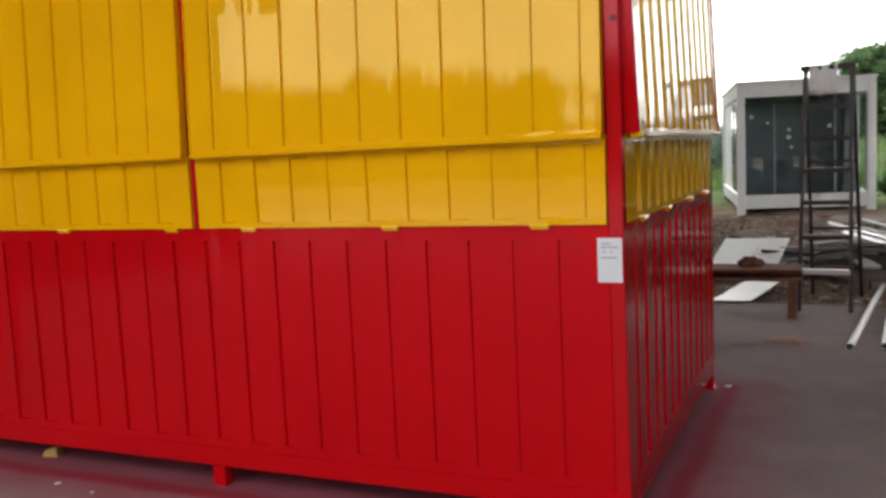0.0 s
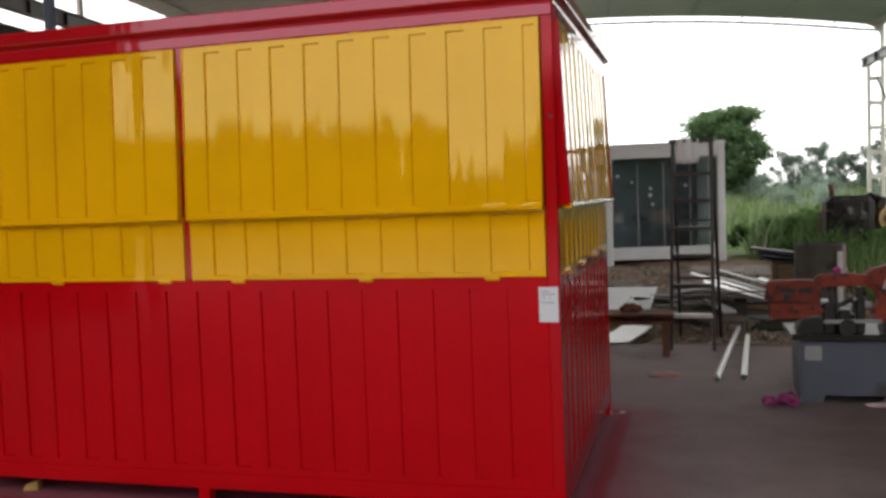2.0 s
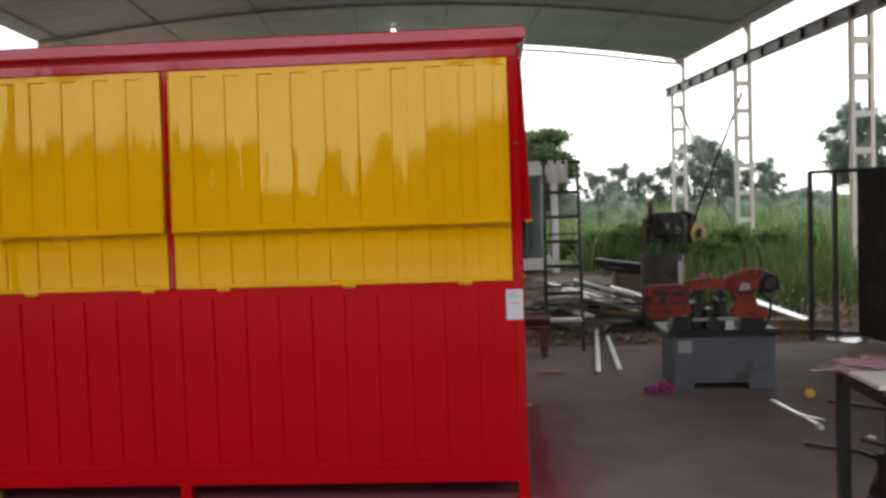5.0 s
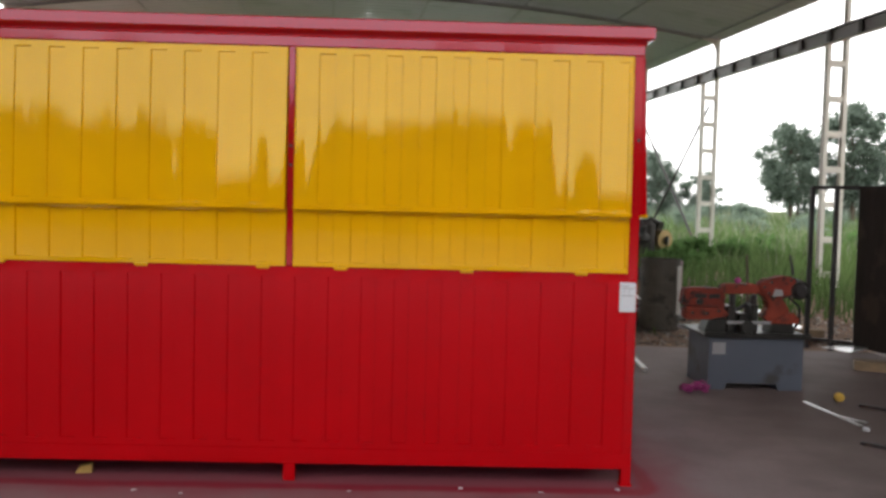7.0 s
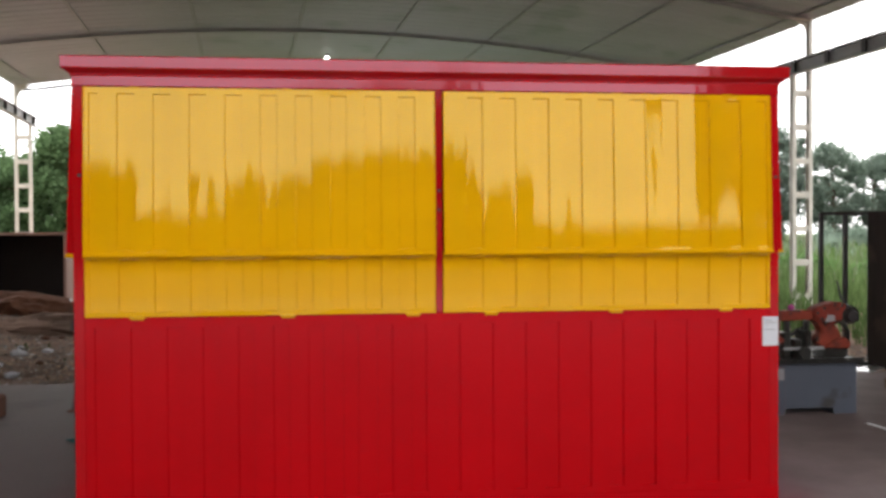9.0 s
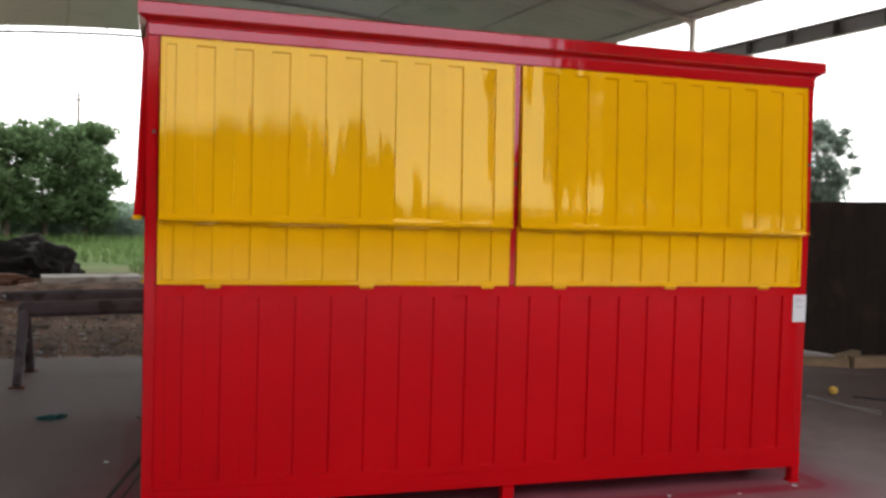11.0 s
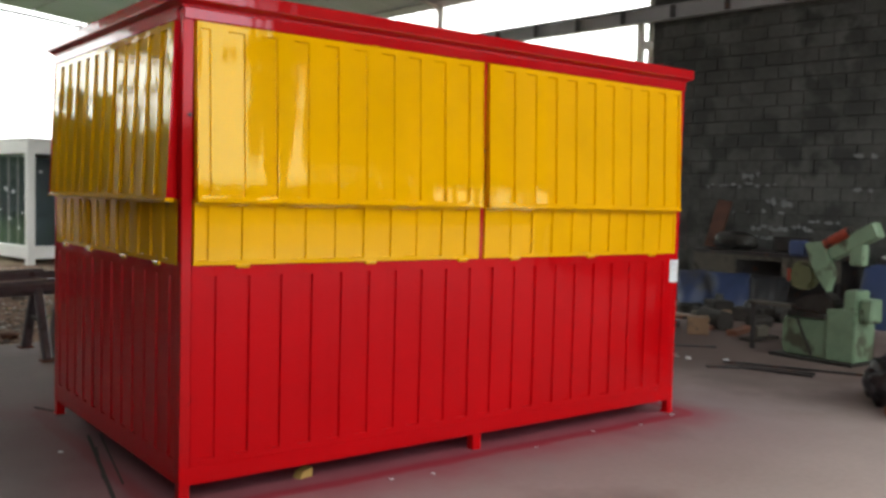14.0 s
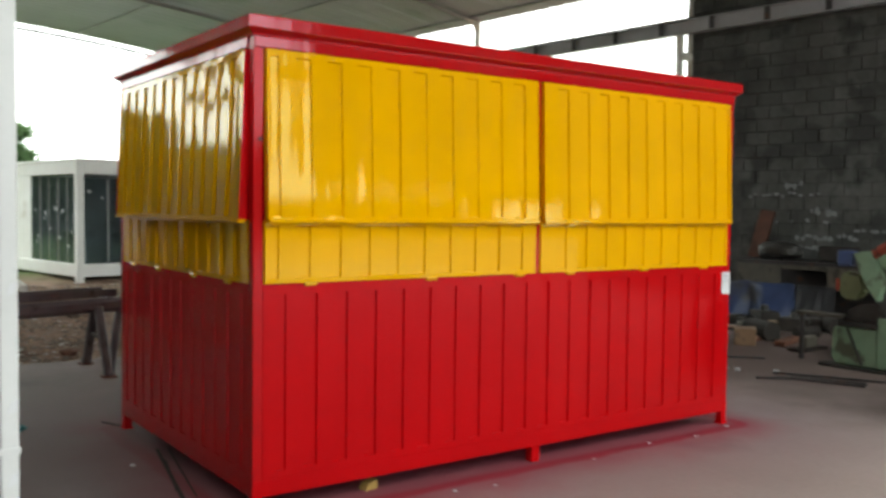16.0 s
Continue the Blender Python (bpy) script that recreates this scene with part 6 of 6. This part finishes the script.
def build_cart():
    e = thing("tool_cart", "dark steel work cart with a plywood-edged top", "cart", 0.533, 1.60, 0, 0)
    w, d, h = 0.95, 0.52, 0.835
    bm = B()
    box(bm, -0.03, w, -0.02, d, h, h + 0.025, 0.003)
    part("top", bm, DARK_STEEL, e)
    bm = B()
    box(bm, -0.05, 0.28, -0.04, 0.40, h + 0.026, h + 0.044, 0.003)
    part("ply_sheet", bm, PALE, e, "pale dusty plywood sheet")
    for x in (0.0, w - 0.05):
        for y in (0.0, d - 0.05):
            bm = B()
            box(bm, x, x + 0.045, y, y + 0.045, 0.10, h - 0.001, 0.003)
            part("leg", bm, DARK_STEEL, e)
            bm = B()
            rod(bm, (x + 0.005, y + 0.022, 0.048), (x + 0.04, y + 0.022, 0.048), 0.048, seg=14)
            castor = part("castor", bm, RUST, e)
            bm = B()
            box(bm, x + 0.001, x + 0.044, y + 0.004, y + 0.040, 0.075, 0.0995, 0.002)
            part("castor_fork", bm, DARK_STEEL, castor)
    for x0, x1, y0, y1 in ((0.046, w - 0.051, 0.005, 0.04), (0.046, w - 0.051, d - 0.045, d - 0.01), (0.005, 0.04, 0.046, d - 0.051), (w - 0.045, w - 0.01, 0.046, d - 0.051)):
        bm = B()
        box(bm, x0, x1, y0, y1, h - 0.05, h - 0.002, 0.002)
        part("top_rail", bm, DARK_STEEL, e)
    bm = B()
    box(bm, 0.0, w, 0.0, d, 0.12, 0.14)
    part("shelf", bm, DARK_STEEL, e)
    for k, (x, y, r) in enumerate(((0.34, 0.2, 0.24), (0.68, 0.26, 0.22))):
        g = thing("rubbish_bag", "full shiny black plastic rubbish bag on the cart shelf", "bag", 0.533 + x, 1.60 + y, 0.14)
        bm = B()
        lump(bm, (0, 0, 0.22), (r + 0.06, 0.25, 0.32), 40 + k, 0.20, 4, 0.0, 3.4)
        bag = part("bag", bm, PLASTIC, g, smooth=True)
        bm = B()
        lump(bm, (0.02, 0, 0.545), (0.05, 0.045, 0.06), 46 + k, 0.5, 3, None, 3.0)
        part("tied_neck", bm, PLASTIC, bag)
    g = thing("rubbish_bag", "full shiny black plastic rubbish bag on the floor", "bag", 1.05, 2.26, 0)
    bm = B()
    lump(bm, (0, 0, 0.17), (0.32, 0.25, 0.24), 44, 0.20, 4, 0.0, 3.4)
    part("bag", bm, PLASTIC, g, smooth=True)
    up = h + 0.025
    s = thing("metal_strip", "bright metal strip lying on the cart", "metal strip", 0.63, 1.84, up + 0.02)
    bm = B()
    box(bm, 0, 0.72, 0, 0.07, 0, 0.016, 0.003)
    part("strip", bm, BRIGHT_STEEL, s)
    c = thing("plastic_wrap", "crumpled dirty pink plastic wrap lying on the cart", "plastic wrap", 0.76, 1.93, up)
    bm = B()
    lump(bm, (0, 0, 0.012), (0.30, 0.12, 0.03), 33, 0.7, 4, 0.0, 5.0)
    part("wrap", bm, ROSE, c)
    c = thing("dark_cloth", "crumpled dark blue-grey cloth on the cart", "cloth", 1.08, 1.97, up)
    bm = B()
    lump(bm, (0, 0, 0.03), (0.30, 0.14, 0.07), 35, 0.6, 4, 0.0, 4.2)
    part("cloth", bm, BLUEGREY, c)
    t = thing("hand_tool", "white and pink power tool lying on the cart", "tool", 1.14, 1.75, up + 0.016)
    bm = B()
    rod(bm, (0, 0, 0.04), (0.20, 0.05, 0.05), 0.036, 0.03, 12)
    body = part("body", bm, WHITE, t)
    bm = B()
    rod(bm, (0.20, 0.05, 0.05), (0.25, 0.062, 0.052), 0.016, seg=10)
    part("nose", bm, DARK_STEEL, body)
    bm = B()
    bar(bm, (0.0, 0, 0.045), (-0.10, -0.04, 0.06), 0.035)
    part("handle", bm, PINK, t)
    s = thing("wooden_stick", "short pale wooden stick jutting from the cart", "stick", 0.75, 1.58, up)
    bm = B()
    rod(bm, (-0.02, -0.05, 0.022), (0.5, 0.06, 0.022), 0.02, seg=10)
    part("stick", bm, YELLOWFOAM, s)


build_cart()


def hall_thing(name, label, category, x, y, z=0, turn=0):
    e = new(name)
    e.matrix_basis = HALL @ pose(x, y, z, 0, 0, turn)
    return tagged(e, label, category)


def draped(name, x, y, w, d, h, seed):
    """A tarpaulin hanging over a low stack."""
    e = hall_thing(name, "dirty blue tarpaulin draped over a low stack", "tarpaulin", x, y)
    bm = B()
    n = 14
    g = []
    for j in range(n + 1):
        row = []
        for i in range(n + 1):
            u, v = i / n, j / n
            k = min(u, 1 - u, v, 1 - v)
            z = h * min(1.0, (k / 0.16)) ** 0.7 + 0.09 * noise.noise(Vector((u * 9 + seed, v * 9, seed)))
            row.append(bm.verts.new((u * d - d / 2 + 0.03 * noise.noise(Vector((u * 9, v * 9, seed + 5))), v * w - w / 2, max(0.004, z))))
        g.append(row)
    for j in range(n):
        for i in range(n):
            bm.faces.new((g[j][i], g[j][i + 1], g[j + 1][i + 1], g[j + 1][i]))
    part("cover", bm, TARP, e, smooth=True)


def hanging(name, x, y0, y1, z1, seed, waves, deep, mat, label, kind):
    """A folded sheet hanging from a bench edge down to the floor."""
    e = hall_thing(name, label, kind, x, y0)
    bm = B()
    n, k = 48, 8
    rows = []
    for j in range(k + 1):
        v = j / k
        row = []
        for i in range(n + 1):
            u = i / n
            fold = deep * math.sin(u * waves + 2.2 * v + 1.5 * noise.noise(Vector((u * 3, v, seed)))) * (0.3 + v) + 0.10 * v * noise.noise(Vector((u * 4, v * 2, seed + 3)))
            row.append(bm.verts.new((-0.10 * v + fold, (y1 - y0) * u, max(0.004, z1 * (1 - v) + 0.03 * noise.noise(Vector((u * 5, 0, seed)))))))
        rows.append(row)
    for a, b in zip(rows, rows[1:]):
        for i in range(n):
            bm.faces.new((a[i], a[i + 1], b[i + 1], b[i]))
    o = part("sheet", bm, mat, e, smooth=True)
    md = o.modifiers.new("thickness", "SOLIDIFY")
    md.thickness = 0.003


hanging("blue_tarpaulin", -0.82, -2.45, -1.33, 0.53, 3, 11.0, 0.07, TARP, "dirty blue tarpaulin hanging in folds from the workbench", "tarpaulin")
hanging("black_sheet", -0.80, -3.02, -2.47, 0.53, 8, 7.0, 0.03, PLASTIC, "black plastic sheet hanging in front of the workbench", "plastic sheet")
card = thing("cardboard_box", "small battered brown cardboard box on the floor", "box", 2.80, 5.30, 0, 38)
bm = B()
box(bm, 0, 0.30, 0, 0.24, 0, 0.19, 0.006)
body = part("carton", bm, CARD, card)
for a, q in (((0, 0.0), (0.30, 0.11)), ((0, 0.13), (0.30, 0.24))):
    bm = B()
    box(bm, a[0], q[0], a[1], q[1], 0.191, 0.196, 0.001)
    part("lid_flap", bm, CARD, body)
draped("blue_tarpaulin", -0.8, -4.45, 0.85, 0.8, 0.80, 6)


def wall_bench(y, w):
    e = hall_thing("wall_workbench", "dark greasy steel workbench against the block wall", "workbench", -0.42, y)
    bm = B()
    box(bm, -0.35, 0.35, -w / 2, w / 2, 0.80, 0.86, 0.004)
    part("top", bm, DARK_STEEL, e)
    for x in (-0.3, 0.3):
        for yy in (-w / 2 + 0.06, w / 2 - 0.06):
            bm = B()
            box(bm, x - 0.03, x + 0.03, yy - 0.03, yy + 0.03, 0, 0.799)
            part("leg", bm, DARK_STEEL, e)
    bm = B()
    box(bm, 0.28, 0.30, -w / 2, w / 2, 0.0, 0.78)
    part("back_sheet", bm, DARK_STEEL, e)
    for y0, y1, z0, z1 in ((-w / 2, -0.28, 0.50, 0.798), (0.42, w / 2, 0.50, 0.798), (-0.279, 0.419, 0.74, 0.798), (-0.279, 0.419, 0.48, 0.53)):
        bm = B()
        box(bm, -0.335, -0.32, y0, y1, z0, z1, 0.003)
        part("apron", bm, GRIME, e, "grimy front apron round an opening")


wall_bench(-2.6, 2.2)
wall_bench(-5.4, 2.4)
hood = hall_thing("press_guard", "dark rounded press guard on the workbench", "guard", -0.45, -2.0, 0.86)
bm = B()
lump(bm, (0, 0, 0.12), (0.2, 0.34, 0.16), 51, 0.15, 3, 0.0)
part("guard", bm, OIL, hood)
hood = hall_thing("grey_casing", "greasy dark machine casing on the workbench", "casing", -0.45, -2.9, 0.86)
bm = B()
box(bm, -0.15, 0.15, -0.25, 0.25, 0, 0.22, 0.03)
part("casing", bm, BLACKGRIME, hood)
panel = hall_thing("rusty_panel", "narrow rusty panel leaning on the block wall", "panel", -0.12, -1.56, 0.86)
bm = B()
bar(bm, (-0.14, 0.06, 0.0), (0.05, -0.04, 0.72), 0.24, 0.02, up=(1, 0, 0))
part("sheet", bm, BROWNSHEET, panel)
rs = random.Random(31)
smears = []
for y0, y1, z, tall, many in ((-2.05, -2.95, 1.19, 0.07, 11), (-1.95, -2.6, 1.02, 0.06, 7), (-2.9, -3.4, 1.28, 0.06, 4), (-2.2, -2.7, 1.57, 0.09, 4), (-1.25, -1.6, 1.82, 0.04, 4), (-1.65, -2.4, 1.82, 0.045, 7), (-1.8, -2.15, 1.97, 0.09, 4), (-1.4, -2.6, 1.42, 0.05, 5), (-3.4, -5.2, 1.75, 0.08, 6), (-3.3, -5.4, 2.25, 0.07, 5)):
    for i in range(many):
        smears.append((y0 + (y1 - y0) * (i + rs.uniform(0.1, 0.9)) / many, z + rs.uniform(-0.03, 0.03), rs.uniform(0.05, 0.15), tall * rs.uniform(0.7, 1.5)))
for y, z, w, h in smears:
    n = 11
    pts = []
    for i in range(n):
        a = 2 * math.pi * i / n
        k = rs.uniform(0.55, 1.15)
        pts.append((-0.034, y + 0.5 * w * k * math.cos(a), z + 0.5 * h * k * math.sin(a)))
    bm = B()
    plate(bm, pts, 0.003)
    for v in bm.verts:
        v.co.x = -0.0395 if v.co.x < -0.0345 or v.co.x > -0.0335 else -0.034
    bmesh.ops.recalc_face_normals(bm, faces=bm.faces)
    part("lime_smear", bm, LIME, WALL, "pale lime smear")
pipe = hall_thing("pale_pipe", "thin pale pipe lying across the workbench", "pipe", -0.6, -4.15, 0.86)
bm = B()
tube(bm, (0, -1.1, 0.02), (0.06, 0, 0.02), 0.018, 0.004)
part("pipe", bm, ALU, pipe)
r = random.Random(77)
for i in range(11):
    x, y = r.uniform(3.0, 4.9), r.uniform(4.4, 7.0)
    if abs(x - 3.4) < 0.25 and y > 6.2:
        x += 0.5
    e = thing("timber_scrap", "short brown timber scrap lying by the wall", "timber", x, y, 0, r.uniform(0, 180))
    bm = B()
    box(bm, -r.uniform(0.15, 0.4), r.uniform(0.15, 0.4), -0.06, 0.06, 0, r.uniform(0.04, 0.14), 0.004)
    part("block", bm, WOOD if i % 3 else RUST, e)
for i in range(26):
    x, y = r.uniform(2.9, 5.0), r.uniform(4.4, 6.9)
    e = thing("machine_part", "dark oily machine part on the floor by the wall", "machine part", x, y, 0, r.uniform(0, 180))
    q = r.uniform(0.06, 0.15)
    kind = i % 4
    bm = B()
    if kind == 0:
        rod(bm, (-q * 1.6, 0, q * 0.8), (q * 1.6, 0, q * 0.8), q * 0.8, seg=14)
        body = part("housing", bm, BLACKGRIME, e)
        for x0 in (-q * 1.3, q * 1.1):
            bm = B()
            rod(bm, (x0, 0, q * 0.8), (x0 + q * 0.2, 0, q * 0.8), q * 0.79 * 1.01, seg=14)
            part("flange", bm, OIL, body)
    elif kind == 1:
        box(bm, -q * 1.4, q * 1.4, -q, q, 0, q * 1.3, q * 0.12)
        body = part("block", bm, BLACKGRIME, e)
        bm = B()
        rod(bm, (0, 0, q * 1.3), (0, 0, q * 1.9), q * 0.45, q * 0.35, 12)
        part("boss", bm, OIL, body)
    elif kind == 2:
        tube(bm, (0, 0, 0), (0, 0, q * 0.7), q * 1.5, q * 0.3, 20)
        body = part("ring", bm, OIL, e)
        bm = B()
        box(bm, -q * 1.25, q * 1.25, -q * 0.2, q * 0.2, q * 0.15, q * 0.5, 0.004)
        part("spoke", bm, BLACKGRIME, body)
    else:
        plate(bm, [(-q * 2, -q * 0.5, 0.0), (q * 1.6, -q * 0.7, 0.0), (q * 2, q * 0.4, 0.0), (-q * 1.7, q * 0.8, 0.0)], 0.03)
        low = min(v.co.z for v in bm.verts)
        for v in bm.verts:
            v.co.z -= low
        body = part("casting", bm, BLACKGRIME, e)
        bm = B()
        box(bm, -q, q * 0.8, -q * 0.3, q * 0.35, 0.0305, q * 1.1, q * 0.1)
        part("upright", bm, GRIME, body)
for i in range(2):
    e = thing("paper_scrap", "small pale scrap on the floor", "scrap", r.uniform(1.2, 2.2), r.uniform(4.0, 4.8), 0, r.uniform(0, 90))
    bm = B()
    lump(bm, (0, 0, 0.012), (0.03, 0.025, 0.018), 80 + i, 0.4, 2, 0.0)
    part("scrap", bm, PAPER, e)

# ---- the yard beyond the slab on the open left ----
def build_skip():
    e = thing("open_container", "faded red low container with a dark open end", "container", -8.45, 17.0, height(-8.5, 17.0), 1.5)
    w, L, h = 2.3, 10.0, 1.42
    for n, b in (("side_wall", (-0.05, 0, 0, L, 0, h)), ("side_wall", (-w, -w + 0.05, 0, L, 0, h)), ("back_wall", (-w + 0.051, -0.051, L - 0.05, L, 0, h)), ("roof", (-w, 0, -0.02, L, h + 0.001, h + 0.05)), ("deck", (-w + 0.051, -0.051, 0, L - 0.051, 0, 0.05))):
        bm = B()
        box(bm, *b)
        part(n, bm, SALMON, e)
    # near-black sheet across the inside stands in for the container's deep shade
    bm = B()
    box(bm, -w + 0.06, -0.06, 1.6, 1.62, 0.06, h - 0.01)
    part("shade_screen", bm, DARK, e)


build_skip()
lean = thing("white_beam", "white steel channel leaning on the container", "beam", -7.72, 16.85, height(-7.7, 16.85))
bm = B()
bar(bm, (0, 0, 0.0), (-0.58, 0.12, 1.68), 0.17, 0.06, bevel=0.006)
part("channel", bm, WHITE, lean)
lean = thing("dark_board", "dark board leaning between container and beam", "board", -7.98, 16.9, height(-8, 16.9))
bm = B()
bar(bm, (0, 0, 0.0), (-0.22, 0.12, 1.0), 0.30, 0.03)
part("sheet", bm, BLACK_STEEL, lean)
blk = thing("white_block", "white block lying on the red soil", "block", -8.45, 16.3, height(-8.4, 16.3) + 0.05)
bm = B()
box(bm, -0.28, 0.28, -0.12, 0.12, 0, 0.16, 0.02)
part("block", bm, WHITE, blk)
for n, lab, x, y, s, mt, sd in (("soil_heap", "low heap of red soil", -9.2, 16.2, (1.2, 0.7, 0.42), SOIL, 3), ("soil_heap", "low heap of red soil", -7.6, 16.2, (1.1, 0.6, 0.25), SOIL, 5), ("black_soil_heap", "heap of black soil", -6.75, 17.6, (0.95, 0.7, 0.72), BLACKSOIL, 7), ("earth_bank", "bank of brown earth and debris", -6.3, 13.6, (2.8, 0.9, 0.30), EARTH, 9)):
    e = thing(n, lab, "soil heap", x, y, height(x, y) - 0.05)
    bm = B()
    lump(bm, (0, 0, 0), s, sd, 0.35, 4, -0.05, 2.0)
    part("soil", bm, mt, e)


def broken_slab(corners, thick, seed):
    """A rough cast slab: uneven top, chipped rim and crumbling sides."""
    e = thing("tilted_slab", "rough white weathered slab tilted on the earth bank", "slab", *corners[0])
    a, b, c, d = (Vector(p) - Vector(corners[0]) for p in corners)
    bm = B()
    nu, nv = 16, 16
    top, low = [], []
    for j in range(nv + 1):
        for i in range(nu + 1):
            u, v = i / nu, j / nv
            p = a.lerp(b, u).lerp(d.lerp(c, u), v)
            q = noise.noise(p * 3.1 + Vector((seed, 0, 0)))
            rim = i in (0, nu) or j in (0, nv)
            p = p + Vector((0.06 * noise.noise(p * 5 + Vector((0, seed, 0))), 0.06 * q, 0.035 * q + 0.02 * noise.noise(p * 11) - (0.02 if rim else 0)))
            top.append(bm.verts.new(p))
            low.append(bm.verts.new(p - Vector((0.03 * q, 0.02 * q, thick * (1 + 0.5 * noise.noise(p * 7))))))
    w = nu + 1
    for j in range(nv):
        for i in range(nu):
            k = j * w + i
            bm.faces.new((top[k], top[k + 1], top[k + w + 1], top[k + w]))
            bm.faces.new((low[k], low[k + w], low[k + w + 1], low[k + 1]))
    rim = [j for j in range(nu)] + [nu + w * j for j in range(nv)] + [nv * w + nu - i for i in range(nu)] + [w * (nv - j) for j in range(nv)]
    for p, q in zip(rim, rim[1:] + rim[:1]):
        bm.faces.new((top[p], low[p], low[q], top[q]))
    part("slab", bm, CRUST, e, smooth=False)


broken_slab([(-4.30, 16.4, 0.50), (-3.55, 16.4, 0.54), (-3.12, 15.0, 0.22), (-4.12, 15.0, 0.24)], 0.10, 4)
board("pale_slab", [(-6.2, 15.2, 0.22), (-4.6, 15.4, 0.24), (-4.7, 15.9, 0.26), (-6.3, 15.8, 0.24)], 0.08, PALE, "flat concrete slab lying on soil", "slab")
r = random.Random(13)
for i in range(60):
    x, y = r.uniform(-8.5, -0.8), 8.9 + 6.0 * r.random() ** 1.3
    e = thing("stone", "small broken stone or brick lying on soil", "stone", x, y, height(x, y))
    bm = B()
    s = r.uniform(0.025, 0.09)
    lump(bm, (0, 0, s * 0.3), (s * 1.4, s, s * 0.7), 100 + i, 0.4, 1)
    part("stone", bm, (STONE, STONE, RUST, PAPER)[i % 4], e)


def litter(name, seed, n, small, big, mat, label, flat):
    """Loose chips over the soil, one object."""
    g = np.random.default_rng(seed)
    x = g.uniform(-9.5, 4.0, n)
    y = 8.5 + 8.0 * g.uniform(0, 1, n) ** 1.4
    z = np.array([height(a, b) for a, b in zip(x, y)])
    s = g.uniform(small, big, n)[:, None]
    a = g.normal(size=(n, 4, 3)) * 0.5 + np.array([[1, 0, -0.3], [-0.6, 0.9, -0.3], [-0.6, -0.9, -0.3], [0, 0, 0.7]])
    a = a * np.array([1, 1, flat])
    v = np.stack((x, y, z + 0.004), 1)[:, None, :] + a * s[:, None, :]
    i = np.arange(n)[:, None] * 4
    f = np.concatenate([i + np.array([t]) for t in ((0, 1, 3), (1, 2, 3), (2, 0, 3))], 0)
    raw(name, v.reshape(-1, 3), f, mat, None, label, "stuff", name)


litter("gravel", 4, 14000, 0.008, 0.03, STONE, "scattered gravel and rubble on soil", 1.0)
litter("pale_chips", 6, 2600, 0.012, 0.045, PALE, "pale broken chips of mortar and board on soil", 0.4)
litter("wood_chips", 5, 9000, 0.012, 0.04, CHIP, "dry brown chips and leaf litter on soil", 0.35)

pole = thing("utility_pole", "thin far utility pole above the woods", "pole", -9.5, 62, height(-9.5, 62))
bm = B()
rod(bm, (0, 0, 0), (0, 0, 8.0), 0.14, 0.09, 8)
part("shaft", bm, BARK, pole)
bm = B()
bar(bm, (-0.8, 0, 7.5), (0.8, 0, 7.5), 0.1)
part("crossarm", bm, BARK, pole)

lamp = hall_thing("ceiling_lamp", "small bright round lamp under the roof", "lamp", -7.9, 13.45, roof_z(-7.9) - 0.115)
bm = B()
rod(bm, (0, 0, 0.045), (0, 0, 0.105), 0.06, 0.045, seg=14)
part("cap", bm, GREY_STEEL, lamp)
GLOW = bpy.data.materials.new("lamp_glow")
GLOW.use_nodes = True
GLOW.node_tree.nodes["Principled BSDF"].inputs["Emission Color"].default_value = (1, 1, 0.96, 1)
GLOW.node_tree.nodes["Principled BSDF"].inputs["Emission Strength"].default_value = 2.0
bm = B()
bmesh.ops.create_uvsphere(bm, u_segments=14, v_segments=8, radius=0.065)
part("bulb", bm, GLOW, lamp)


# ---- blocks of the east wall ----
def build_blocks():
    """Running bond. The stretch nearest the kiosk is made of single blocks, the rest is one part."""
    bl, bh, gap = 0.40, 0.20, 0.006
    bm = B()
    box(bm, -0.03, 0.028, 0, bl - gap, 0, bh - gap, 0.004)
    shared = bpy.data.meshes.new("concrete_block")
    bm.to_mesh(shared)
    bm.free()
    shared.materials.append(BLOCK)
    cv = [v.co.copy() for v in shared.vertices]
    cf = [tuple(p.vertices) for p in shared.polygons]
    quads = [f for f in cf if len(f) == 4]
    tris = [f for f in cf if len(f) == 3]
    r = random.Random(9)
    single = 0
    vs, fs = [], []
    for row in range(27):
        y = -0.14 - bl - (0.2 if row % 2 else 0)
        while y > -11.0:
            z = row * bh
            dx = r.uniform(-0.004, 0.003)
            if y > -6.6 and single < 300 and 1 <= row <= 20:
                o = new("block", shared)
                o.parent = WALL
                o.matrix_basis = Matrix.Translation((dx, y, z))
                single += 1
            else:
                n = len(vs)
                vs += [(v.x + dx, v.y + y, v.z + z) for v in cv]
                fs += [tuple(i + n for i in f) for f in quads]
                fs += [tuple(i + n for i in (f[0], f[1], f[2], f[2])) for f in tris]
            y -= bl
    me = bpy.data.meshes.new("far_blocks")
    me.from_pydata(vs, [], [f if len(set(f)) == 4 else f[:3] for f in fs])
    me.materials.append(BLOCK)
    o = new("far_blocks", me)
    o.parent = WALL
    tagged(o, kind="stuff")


build_blocks()
